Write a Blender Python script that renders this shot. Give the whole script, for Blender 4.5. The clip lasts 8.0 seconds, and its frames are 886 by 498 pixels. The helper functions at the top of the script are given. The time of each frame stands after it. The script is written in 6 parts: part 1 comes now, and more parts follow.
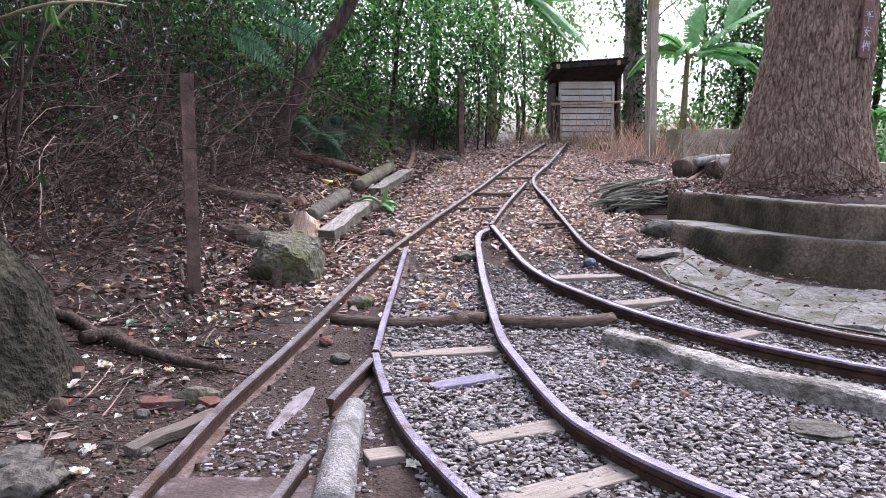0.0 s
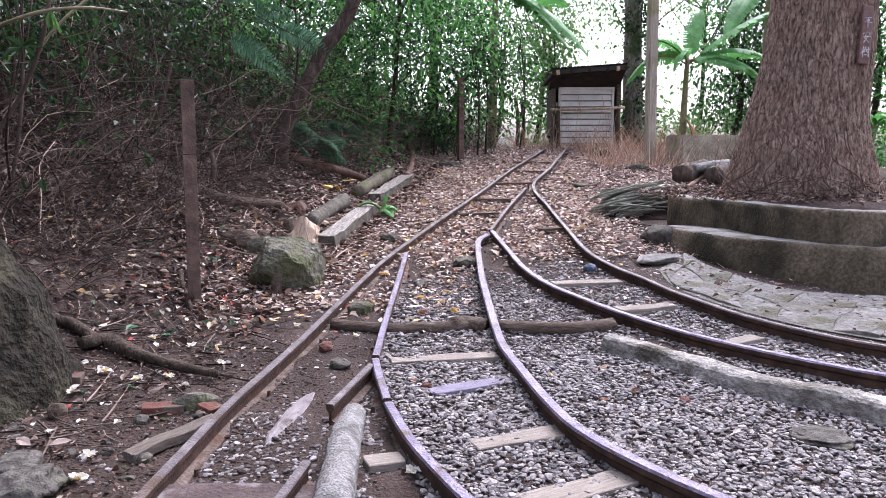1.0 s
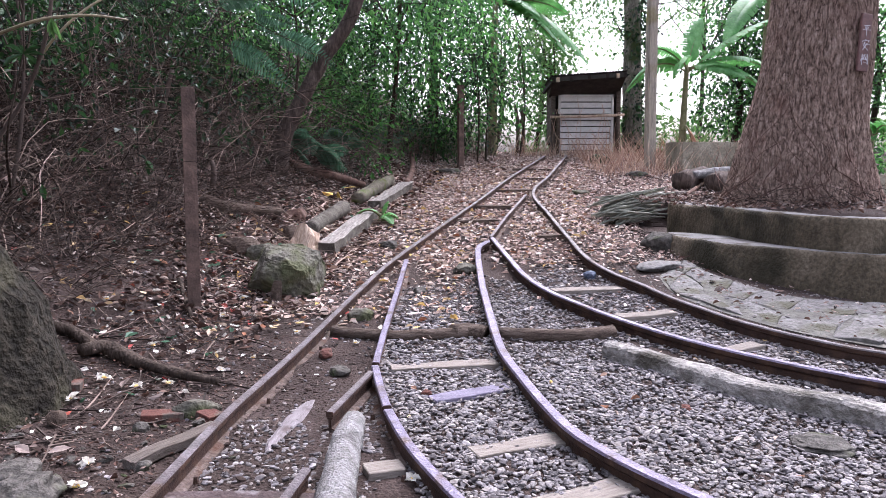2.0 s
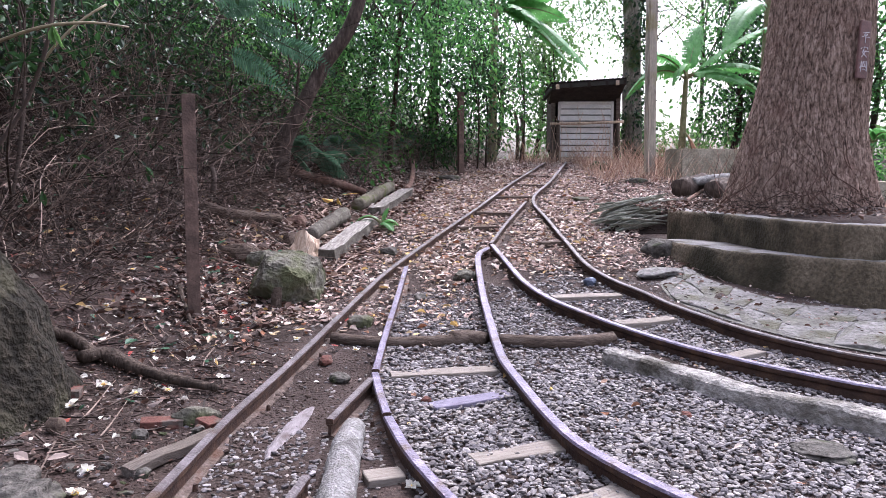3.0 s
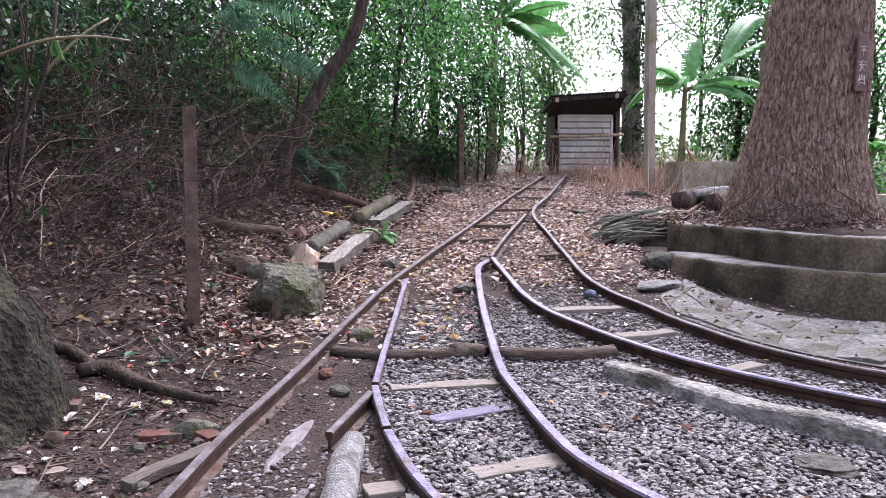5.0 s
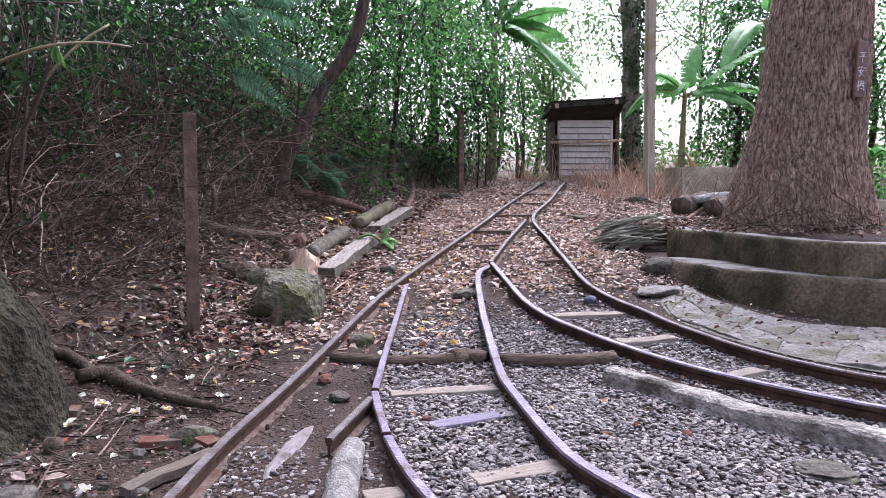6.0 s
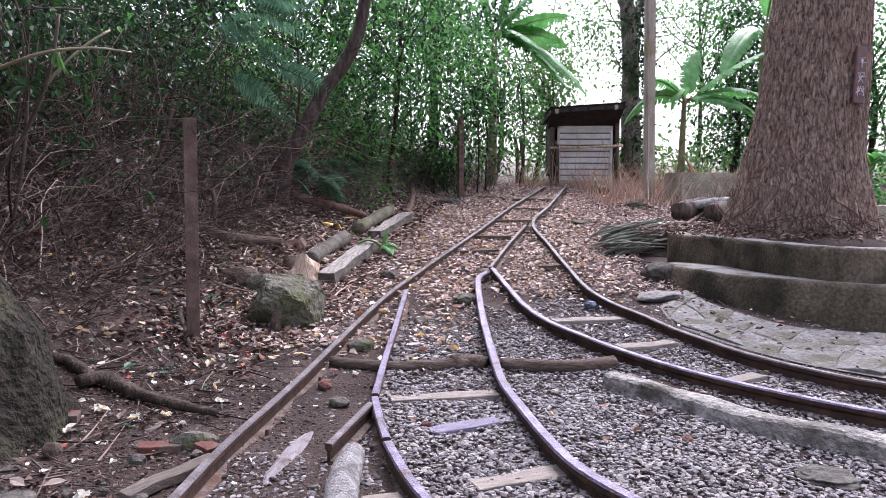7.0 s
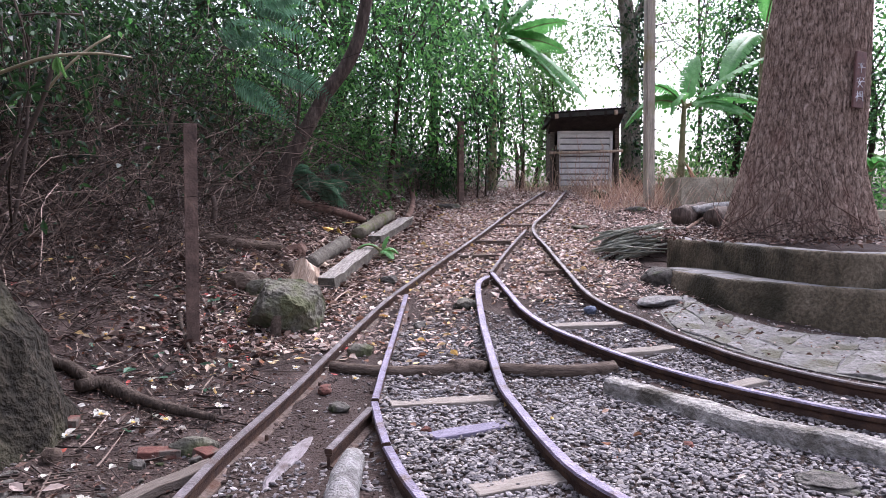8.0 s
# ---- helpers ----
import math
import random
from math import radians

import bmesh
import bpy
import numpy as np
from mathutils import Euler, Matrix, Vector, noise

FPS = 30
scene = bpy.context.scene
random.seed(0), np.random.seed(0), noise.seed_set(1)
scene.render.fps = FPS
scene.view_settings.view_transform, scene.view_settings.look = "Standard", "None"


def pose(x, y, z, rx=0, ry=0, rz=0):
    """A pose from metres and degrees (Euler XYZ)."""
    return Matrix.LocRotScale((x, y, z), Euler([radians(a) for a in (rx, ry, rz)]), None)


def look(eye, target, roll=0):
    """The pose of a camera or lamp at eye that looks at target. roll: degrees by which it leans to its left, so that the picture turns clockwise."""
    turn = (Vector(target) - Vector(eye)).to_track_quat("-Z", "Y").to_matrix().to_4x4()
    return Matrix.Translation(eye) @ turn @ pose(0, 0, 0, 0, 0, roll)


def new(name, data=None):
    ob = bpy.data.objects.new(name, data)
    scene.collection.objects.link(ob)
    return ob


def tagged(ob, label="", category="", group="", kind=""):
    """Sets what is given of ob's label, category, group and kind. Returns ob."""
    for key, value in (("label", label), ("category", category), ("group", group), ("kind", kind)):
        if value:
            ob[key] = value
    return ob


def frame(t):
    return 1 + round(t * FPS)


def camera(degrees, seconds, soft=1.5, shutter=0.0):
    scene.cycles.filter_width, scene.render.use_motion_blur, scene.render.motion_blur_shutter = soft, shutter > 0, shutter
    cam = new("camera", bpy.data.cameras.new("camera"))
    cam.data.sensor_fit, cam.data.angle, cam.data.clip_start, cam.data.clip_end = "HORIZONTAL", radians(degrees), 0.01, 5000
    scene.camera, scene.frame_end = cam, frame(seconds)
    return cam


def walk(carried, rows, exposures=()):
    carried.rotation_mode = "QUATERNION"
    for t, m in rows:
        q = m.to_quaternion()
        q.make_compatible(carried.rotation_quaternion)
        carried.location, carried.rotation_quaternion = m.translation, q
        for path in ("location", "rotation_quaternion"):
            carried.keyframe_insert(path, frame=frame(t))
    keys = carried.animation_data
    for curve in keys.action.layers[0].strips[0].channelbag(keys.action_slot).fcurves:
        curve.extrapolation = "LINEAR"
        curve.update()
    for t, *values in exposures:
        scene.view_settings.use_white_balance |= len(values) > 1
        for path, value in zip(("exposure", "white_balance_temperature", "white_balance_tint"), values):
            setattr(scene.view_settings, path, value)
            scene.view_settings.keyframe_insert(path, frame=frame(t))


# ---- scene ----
# ---- camera: it stands still and tilts up ----
cam = camera(61.8, 8.0, soft=0.7)
TILT = [(0.0, 82.5), (0.5, 82.709), (1.0, 82.92), (1.5, 83.18), (3.0, 83.98), (3.5, 84.187), (4.0, 84.449),
        (4.5, 84.71), (6.0, 85.393), (6.5, 85.593), (7.0, 85.797), (7.5, 85.99), (8.0, 86.175)]
walk(cam, [(t, pose(0, 0, 1.3, a, 0, 0)) for t, a in TILT], [(0.0, 1.45, 5760, 20), (4.5, 1.44, 5740, 21), (8.0, 1.31, 5740, 22)])

# ---- world and light: an overcast day under trees ----
SUN_UP, SUN_ROUND = radians(52), radians(28)
world = bpy.data.worlds.new("overcast_sky")
scene.world = world
world.use_nodes = True
wn, wl = world.node_tree.nodes, world.node_tree.links
sky = wn.new("ShaderNodeTexSky")
sky.sky_type, sky.sun_disc, sky.sun_elevation, sky.sun_rotation = "NISHITA", False, SUN_UP, SUN_ROUND
sky.dust_density, sky.air_density = 7.0, 1.5
pale = wn.new("ShaderNodeHueSaturation")
pale.inputs["Saturation"].default_value = 0.35
pale.inputs["Value"].default_value = 1.3
wl.new(sky.outputs[0], pale.inputs["Color"])
wl.new(pale.outputs[0], wn["Background"].inputs["Color"])
wn["Background"].inputs["Strength"].default_value = 0.15
sun = new("sun", bpy.data.lights.new("sun", "SUN"))
sun.data.energy, sun.data.angle, sun.data.color = 1.3, radians(35), (1.0, 0.97, 0.92)
sun.matrix_world = look((0, 0, 0), (-math.sin(SUN_ROUND) * math.cos(SUN_UP), -math.cos(SUN_ROUND) * math.cos(SUN_UP), -math.sin(SUN_UP)))

# ---- materials ----
def shader(name, colours, scale=8.0, rough=0.85, bump=0.3, bump_scale=40.0, stretch=(1, 1, 1), island=0.0, metal=0.0,
           spots=None, through_light=0.0, grain_mix=0.45, depth=0.02):
    """Noise-mixed colours at two scales, with relief. colours: two to four base colours. island: share of change from piece to piece.
    spots: (colour, scale, amount) of stains."""
    m = bpy.data.materials.new(name)
    m.use_nodes = True
    n, l = m.node_tree.nodes, m.node_tree.links
    b = n["Principled BSDF"]
    co = n.new("ShaderNodeTexCoord")
    mp = n.new("ShaderNodeMapping")
    mp.inputs["Scale"].default_value = stretch
    l.new(co.outputs["Object"], mp.inputs[0])
    big = n.new("ShaderNodeTexNoise")
    big.inputs["Scale"].default_value, big.inputs["Detail"].default_value, big.inputs["Roughness"].default_value = scale, 6, 0.65
    l.new(mp.outputs[0], big.inputs["Vector"])
    value = big.outputs["Fac"]
    if island > 0:
        geo = n.new("ShaderNodeNewGeometry")
        mix = n.new("ShaderNodeMix")
        mix.inputs["Factor"].default_value = island
        l.new(value, mix.inputs["A"])
        l.new(geo.outputs["Random Per Island"], mix.inputs["B"])
        value = mix.outputs["Result"]
    ramp = n.new("ShaderNodeValToRGB")
    low, high = (0.3, 0.7) if island < 0.5 else (0.08, 0.92)
    e = ramp.color_ramp.elements
    e[0].position, e[1].position = low, high
    while len(e) < len(colours):
        e.new(0.5)
    for i, c in enumerate(colours):
        e[i].position = low + (high - low) * i / (len(colours) - 1)
        e[i].color = (*c, 1)
    l.new(value, ramp.inputs[0])
    colour = ramp.outputs[0]
    fine = n.new("ShaderNodeTexNoise")
    fine.inputs["Scale"].default_value, fine.inputs["Detail"].default_value = bump_scale, 8
    l.new(mp.outputs[0], fine.inputs["Vector"])
    grain = n.new("ShaderNodeMix")
    grain.data_type, grain.blend_type = "RGBA", "OVERLAY"
    grain.inputs["Factor"].default_value = grain_mix
    l.new(colour, grain.inputs["A"])
    l.new(fine.outputs["Fac"], grain.inputs["B"])
    colour = grain.outputs["Result"]
    if spots:
        c, s, amount = spots
        st = n.new("ShaderNodeTexNoise")
        st.inputs["Scale"].default_value, st.inputs["Detail"].default_value = s, 7
        l.new(co.outputs["Object"], st.inputs["Vector"])
        sr = n.new("ShaderNodeMapRange")
        sr.inputs["From Min"].default_value, sr.inputs["From Max"].default_value = 0.62 - 0.25 * amount, 0.72 - 0.2 * amount
        l.new(st.outputs["Fac"], sr.inputs["Value"])
        sm = n.new("ShaderNodeMix")
        sm.data_type = "RGBA"
        l.new(sr.outputs[0], sm.inputs["Factor"])
        l.new(colour, sm.inputs["A"])
        sm.inputs["B"].default_value = (*c, 1)
        colour = sm.outputs["Result"]
    l.new(colour, b.inputs["Base Color"])
    b.inputs["Metallic"].default_value = metal
    b.inputs["Specular IOR Level"].default_value = 0.15 if rough > 0.6 else 0.4
    rr = n.new("ShaderNodeMapRange")
    rr.inputs["To Min"].default_value, rr.inputs["To Max"].default_value = max(rough - 0.12, 0.05), min(rough + 0.12, 1)
    l.new(fine.outputs["Fac"], rr.inputs["Value"])
    l.new(rr.outputs[0], b.inputs["Roughness"])
    if bump > 0:
        bp = n.new("ShaderNodeBump")
        bp.inputs["Strength"].default_value, bp.inputs["Distance"].default_value = bump, depth
        l.new(fine.outputs["Fac"], bp.inputs["Height"])
        l.new(bp.outputs[0], b.inputs["Normal"])
    if through_light > 0:
        tr = n.new("ShaderNodeBsdfTranslucent")
        l.new(colour, tr.inputs["Color"])
        ms = n.new("ShaderNodeMixShader")
        ms.inputs[0].default_value = through_light
        l.new(b.outputs[0], ms.inputs[1])
        l.new(tr.outputs[0], ms.inputs[2])
        l.new(ms.outputs[0], n["Material Output"].inputs["Surface"])
    return m


M_DIRT = shader("dirt", [(0.0204, 0.0133, 0.0113), (0.0437, 0.0294, 0.025), (0.0818, 0.0587, 0.0518)], 1.6, 0.95, 0.55, 55, spots=((0.04, 0.027, 0.022), 0.9, 0.4), grain_mix=0.9, depth=0.05)
M_CLOD = shader("earth_clods", [(0.02, 0.013, 0.011), (0.05, 0.034, 0.028), (0.1, 0.075, 0.064)], 20, 0.95, 0.3, 60, island=0.8)
M_STEELPLATE = shader("rusty_steel_plate", [(0.03375, 0.02325, 0.02175), (0.0675, 0.04725, 0.045), (0.105, 0.081, 0.084)], 5, 0.8, 0.4, 60, spots=((0.15, 0.13, 0.13), 9, 0.1), grain_mix=0.7)
M_RUST = shader("rusty_steel", [(0.0263, 0.0171, 0.015), (0.0606, 0.0365, 0.0286), (0.1054, 0.0608, 0.0409)], 9, 0.7, 0.35, 90, metal=0.25)
# worn steel whose lavender tint stands for the reflected sky
M_HEAD = shader("worn_skysheen_rail_head", [(0.07058, 0.05541, 0.07899), (0.122, 0.1015, 0.1482), (0.1883, 0.1656, 0.2353)], 10, 0.44, 0.5, 70, metal=0.45, spots=((0.07, 0.045, 0.038), 7, 0.12), grain_mix=0.5)
M_HEADBROWN = shader("rusty_rail_head", [(0.052, 0.041, 0.042), (0.098, 0.08, 0.084), (0.155, 0.132, 0.142)], 8, 0.6, 0.5, 70, metal=0.25, spots=((0.06, 0.035, 0.025), 5, 0.3), grain_mix=0.6)
M_DUSTRUST = shader("dusty_rail_foot", [(0.045, 0.03, 0.024), (0.0975, 0.07125, 0.06), (0.1575, 0.1237, 0.1087)], 12, 0.92, 0.6, 60, spots=((0.07, 0.035, 0.022), 9, 0.4), grain_mix=0.8)
M_PURPLEPLANK = shader("violet_grey_plank", [(0.102, 0.085, 0.1156), (0.1564, 0.136, 0.1836), (0.204, 0.1836, 0.2312)], 6, 0.7, 0.35, 30, stretch=(1.2, 14, 8))
M_PALEBOARD = shader("pale_mauve_board", [(0.121, 0.1018, 0.1045), (0.1815, 0.1568, 0.1623), (0.231, 0.2063, 0.2118)], 6, 0.85, 0.4, 30, stretch=(9, 1.5, 8), spots=((0.09, 0.07, 0.065), 6, 0.3))
M_PLANK = shader("weathered_plank", [(0.13, 0.107, 0.0909), (0.214, 0.182, 0.156), (0.272, 0.239, 0.214)], 6, 0.85, 0.4, 30, stretch=(1.2, 14, 8))
M_TIMBER = shader("old_timber", [(0.042, 0.0288, 0.0228), (0.096, 0.069, 0.054), (0.156, 0.12, 0.099)], 5, 0.9, 0.7, 26, stretch=(1.2, 9, 9))
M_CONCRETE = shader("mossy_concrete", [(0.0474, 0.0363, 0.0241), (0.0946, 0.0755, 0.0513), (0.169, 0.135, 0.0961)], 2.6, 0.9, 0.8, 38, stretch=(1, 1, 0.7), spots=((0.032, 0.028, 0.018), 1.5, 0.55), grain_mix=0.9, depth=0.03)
# paler wall concrete, with the highlight of the top edge in its colour
M_CONCRETE_LITTOP = shader("lit_top_concrete", [(0.1271, 0.1153, 0.111), (0.2381, 0.222, 0.222)], 4, 0.8, 0.4, 60, spots=((0.08, 0.07, 0.055), 4, 0.5))
M_BLOCK = shader("block_concrete", [(0.193, 0.166, 0.12), (0.318, 0.278, 0.213), (0.431, 0.386, 0.305)], 3, 0.9, 0.6, 30, grain_mix=0.7, spots=((0.12, 0.115, 0.075), 2, 0.45))


def bark_shader():
    """Long interlocking bark plates with dark furrows between, flaky on top."""
    m = bpy.data.materials.new("furrowed_bark")
    m.use_nodes = True
    n, l = m.node_tree.nodes, m.node_tree.links
    b = n["Principled BSDF"]
    b.inputs["Roughness"].default_value, b.inputs["Specular IOR Level"].default_value = 0.95, 0.1
    co = n.new("ShaderNodeTexCoord")
    warp = n.new("ShaderNodeTexNoise")
    warp.inputs["Scale"].default_value, warp.inputs["Detail"].default_value = 3.5, 5
    l.new(co.outputs["Object"], warp.inputs["Vector"])
    add = n.new("ShaderNodeMixRGB")
    add.blend_type = "LINEAR_LIGHT"
    add.inputs[0].default_value = 0.045
    l.new(co.outputs["Object"], add.inputs[1])
    l.new(warp.outputs["Color"], add.inputs[2])
    mp = n.new("ShaderNodeMapping")
    mp.inputs["Scale"].default_value = (19, 19, 3.6)
    l.new(add.outputs[0], mp.inputs[0])
    cell = n.new("ShaderNodeTexVoronoi")
    cell.feature = "DISTANCE_TO_EDGE"
    cell.inputs["Scale"].default_value = 1.0
    l.new(mp.outputs[0], cell.inputs["Vector"])
    fm = n.new("ShaderNodeMapping")
    fm.inputs["Scale"].default_value = (42, 42, 17)
    l.new(add.outputs[0], fm.inputs[0])
    flake = n.new("ShaderNodeTexNoise")
    flake.inputs["Scale"].default_value, flake.inputs["Detail"].default_value, flake.inputs["Roughness"].default_value = 1.0, 10, 0.74
    l.new(fm.outputs[0], flake.inputs["Vector"])
    edge = n.new("ShaderNodeMapRange")
    edge.inputs["From Max"].default_value, edge.inputs["To Max"].default_value = 0.22, 0.14
    l.new(cell.outputs["Distance"], edge.inputs["Value"])
    high = n.new("ShaderNodeMath")
    high.operation = "ADD"
    l.new(edge.outputs[0], high.inputs[0])
    l.new(flake.outputs["Fac"], high.inputs[1])
    ramp = n.new("ShaderNodeValToRGB")
    e = ramp.color_ramp.elements
    e[0].position, e[0].color = 0.42, (0.075, 0.049, 0.039, 1)
    e[1].position, e[1].color = 0.82, (0.62, 0.47, 0.39, 1)
    mid = e.new(0.6)
    mid.color = (0.32, 0.222, 0.175, 1)
    l.new(high.outputs[0], ramp.inputs[0])
    patch = n.new("ShaderNodeTexNoise")
    patch.inputs["Scale"].default_value, patch.inputs["Detail"].default_value = 1.6, 4
    l.new(co.outputs["Object"], patch.inputs["Vector"])
    pr = n.new("ShaderNodeMapRange")
    pr.inputs["From Min"].default_value, pr.inputs["From Max"].default_value, pr.inputs["To Max"].default_value = 0.55, 0.75, 0.55
    l.new(patch.outputs["Fac"], pr.inputs["Value"])
    red = n.new("ShaderNodeMix")
    red.data_type = "RGBA"
    l.new(pr.outputs[0], red.inputs["Factor"])
    l.new(ramp.outputs[0], red.inputs["A"])
    red.inputs["B"].default_value = (0.2, 0.1, 0.08, 1)
    l.new(red.outputs["Result"], b.inputs["Base Color"])
    bp = n.new("ShaderNodeBump")
    bp.inputs["Strength"].default_value, bp.inputs["Distance"].default_value = 1.0, 0.045
    l.new(high.outputs[0], bp.inputs["Height"])
    l.new(bp.outputs[0], b.inputs["Normal"])
    return m


M_BARK = bark_shader()
M_BARK_DARK = shader("dark_bark", [(0.02112, 0.01536, 0.01248), (0.048, 0.03456, 0.02688), (0.0864, 0.06336, 0.04992)], 9, 0.92, 0.8, 30, stretch=(2, 2, 0.5), grain_mix=0.8)
M_STONE = shader("grey_stone", [(0.042, 0.037, 0.032), (0.085, 0.076, 0.067), (0.125, 0.113, 0.1)], 5, 0.88, 1.0, 20, grain_mix=0.8, depth=0.04, spots=((0.04, 0.045, 0.02), 5, 0.3))
M_SHEET = shader("painted_sheet_metal", [(0.52, 0.49, 0.475), (0.76, 0.72, 0.7)], 3, 0.6, 0.15, 60)
M_PALELOG = shader("pale_log", [(0.122, 0.111, 0.101), (0.202, 0.19, 0.184), (0.281, 0.269, 0.264)], 7, 0.85, 0.9, 35, stretch=(2, 2, 2), grain_mix=0.8, depth=0.03, spots=((0.12, 0.11, 0.105), 9, 0.2))
M_KERB = shader("kerb_concrete", [(0.13, 0.115, 0.1), (0.25, 0.228, 0.208), (0.37, 0.345, 0.32)], 5, 0.92, 1.0, 28, grain_mix=0.8, depth=0.04, spots=((0.09, 0.08, 0.065), 3, 0.4))
M_DARKRED = shader("dark_red_wood", [(0.1, 0.05, 0.045), (0.17, 0.085, 0.075)], 10, 0.6, 0.2, 40)
M_WHITEPAINT = shader("white_paint", [(0.7, 0.68, 0.72), (0.8, 0.79, 0.82)], 20, 0.6, 0.05, 60)
M_POLE = shader("grey_timber_pole", [(0.21, 0.1755, 0.1445), (0.3516, 0.3065, 0.2554), (0.4344, 0.3826, 0.2878)], 6, 0.85, 0.4, 40, stretch=(4, 4, 0.4), spots=((0.2, 0.17, 0.06), 1.2, 0.3))
# sheet metal in a shaded tone, for panel gaps and fascia
M_SHEETDARK = shader("shaded_sheet", [(0.04, 0.037, 0.035), (0.07, 0.065, 0.06)], 5, 0.7, 0.2, 40)
M_ROOF = shader("rusted_roof_sheet", [(0.02, 0.015, 0.014), (0.05, 0.034, 0.03)], 6, 0.8, 0.3, 50)
M_MOSSROCK = shader("mossy_rock", [(0.06, 0.053, 0.043), (0.12, 0.11, 0.088), (0.2, 0.185, 0.155)], 4, 0.92, 0.9, 22, spots=((0.078, 0.08, 0.042), 3.5, 0.65), grain_mix=0.8, depth=0.04)
M_POSTRUST = shader("dark_rusty_steel", [(0.06, 0.041, 0.034), (0.125, 0.083, 0.068), (0.2, 0.13, 0.1)], 7, 0.75, 0.3, 60)
M_BLUESTONE = shader("blue_stone", [(0.06, 0.07, 0.1), (0.12, 0.14, 0.2)], 6, 0.7, 0.4, 40)
M_BRICK = shader("red_brick", [(0.075, 0.034, 0.027), (0.14, 0.056, 0.043)], 14, 0.9, 0.5, 70, spots=((0.1, 0.08, 0.068), 14, 0.5))
M_SLATE = shader("green_slate", [(0.1205, 0.1218, 0.09779), (0.2409, 0.242, 0.1959), (0.4392, 0.4226, 0.3646)], 5, 0.8, 0.7, 24, stretch=(1, 5, 5), grain_mix=0.8)
M_MOSSLOG = shader("mossy_log", [(0.065, 0.0553, 0.039), (0.13, 0.111, 0.0845), (0.182, 0.163, 0.13)], 5, 0.9, 0.8, 30, spots=((0.09, 0.1, 0.035), 6, 0.5))
M_BEAM = shader("flaking_beam", [(0.107, 0.0912, 0.0804), (0.257, 0.226, 0.205), (0.451, 0.418, 0.386)], 6, 0.9, 0.7, 30, stretch=(1.5, 9, 9))
M_REDBRANCH = shader("red_branch", [(0.0585, 0.0325, 0.026), (0.124, 0.0715, 0.0553), (0.182, 0.124, 0.0975)], 8, 0.85, 0.5, 30)
M_OLDPLANK = shader("old_plank", [(0.0644, 0.0499, 0.0413), (0.1232, 0.1002, 0.0856), (0.1701, 0.1408, 0.1268)], 6, 0.9, 0.6, 30, stretch=(1.5, 14, 8))
M_GREYLOG = shader("grey_barkless_wood", [(0.03465, 0.0279, 0.0225), (0.09405, 0.07995, 0.0684), (0.1237, 0.1116, 0.09), (0.198, 0.172, 0.153)], 4, 0.9, 0.8, 24, stretch=(2, 5, 5))
M_SPLITWOOD = shader("split_wood", [(0.252, 0.163, 0.113), (0.479, 0.353, 0.265), (0.63, 0.504, 0.403)], 7, 0.9, 0.5, 30, stretch=(4, 4, 1))
M_MUDBARK = shader("muddy_bark", [(0.0112, 0.0088, 0.0064), (0.024, 0.02, 0.0144), (0.0416, 0.0344, 0.0248)], 6, 0.95, 1.0, 24, spots=((0.04, 0.036, 0.022), 3, 0.35), grain_mix=0.95, depth=0.08)
M_PAVING = shader("pale_paving", [(0.092, 0.0828, 0.0759), (0.1667, 0.1541, 0.1472), (0.2587, 0.2415, 0.2357)], 3.0, 0.8, 0.8, 30, grain_mix=0.9, depth=0.03, spots=((0.085, 0.08, 0.055), 2.2, 0.5))
M_MORTAR = shader("old_mortar", [(0.07, 0.066, 0.055), (0.13, 0.122, 0.105), (0.17, 0.16, 0.14)], 9, 0.95, 0.8, 40)
M_PEBBLE = shader("pebbles", [(0.05262, 0.04592, 0.04783), (0.1099, 0.09567, 0.09567), (0.1579, 0.1416, 0.1482), (0.2009, 0.1742, 0.1579), (0.2966, 0.2679, 0.2679)], 20, 0.7, 0.3, 80, island=0.85)
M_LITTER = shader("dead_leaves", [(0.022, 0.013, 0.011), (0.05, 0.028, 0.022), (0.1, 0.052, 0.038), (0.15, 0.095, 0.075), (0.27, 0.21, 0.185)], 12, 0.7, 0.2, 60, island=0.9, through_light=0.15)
# pale dead leaves, raised further so their colour carries the open light
M_LITLITTER = shader("pale_lit_dead_leaves", [(0.115, 0.0736, 0.0621), (0.2645, 0.1725, 0.1437), (0.4255, 0.3047, 0.2645), (0.552, 0.4312, 0.3795), (0.782, 0.69, 0.6325)], 12, 0.7, 0.2, 60, island=0.9, through_light=0.15)
M_PALELITTER = shader("pale_dead_leaves", [(0.2, 0.08, 0.04), (0.36, 0.25, 0.19), (0.6, 0.52, 0.47), (0.5, 0.33, 0.11)], 12, 0.7, 0.2, 60, island=0.9, through_light=0.15)
M_REDLEAF = shader("red_leaves", [(0.32, 0.03, 0.025), (0.22, 0.05, 0.025)], 12, 0.6, 0.1, 60, island=0.9)
M_PETAL = shader("white_petals", [(0.42, 0.37, 0.31), (0.68, 0.64, 0.58), (0.78, 0.75, 0.71)], 20, 0.6, 0.1, 60, island=0.5, through_light=0.2)
M_YELLOW = shader("yellow_flower", [(0.65, 0.38, 0.06), (0.8, 0.55, 0.15)], 20, 0.6, 0.1, 60, island=0.5)
M_LEAF = shader("green_leaves", [(0.0164, 0.041, 0.01476), (0.041, 0.1148, 0.0328), (0.0738, 0.2132, 0.0492), (0.1394, 0.3116, 0.0738)], 8, 0.3, 0.1, 40, island=0.9, through_light=0.5)
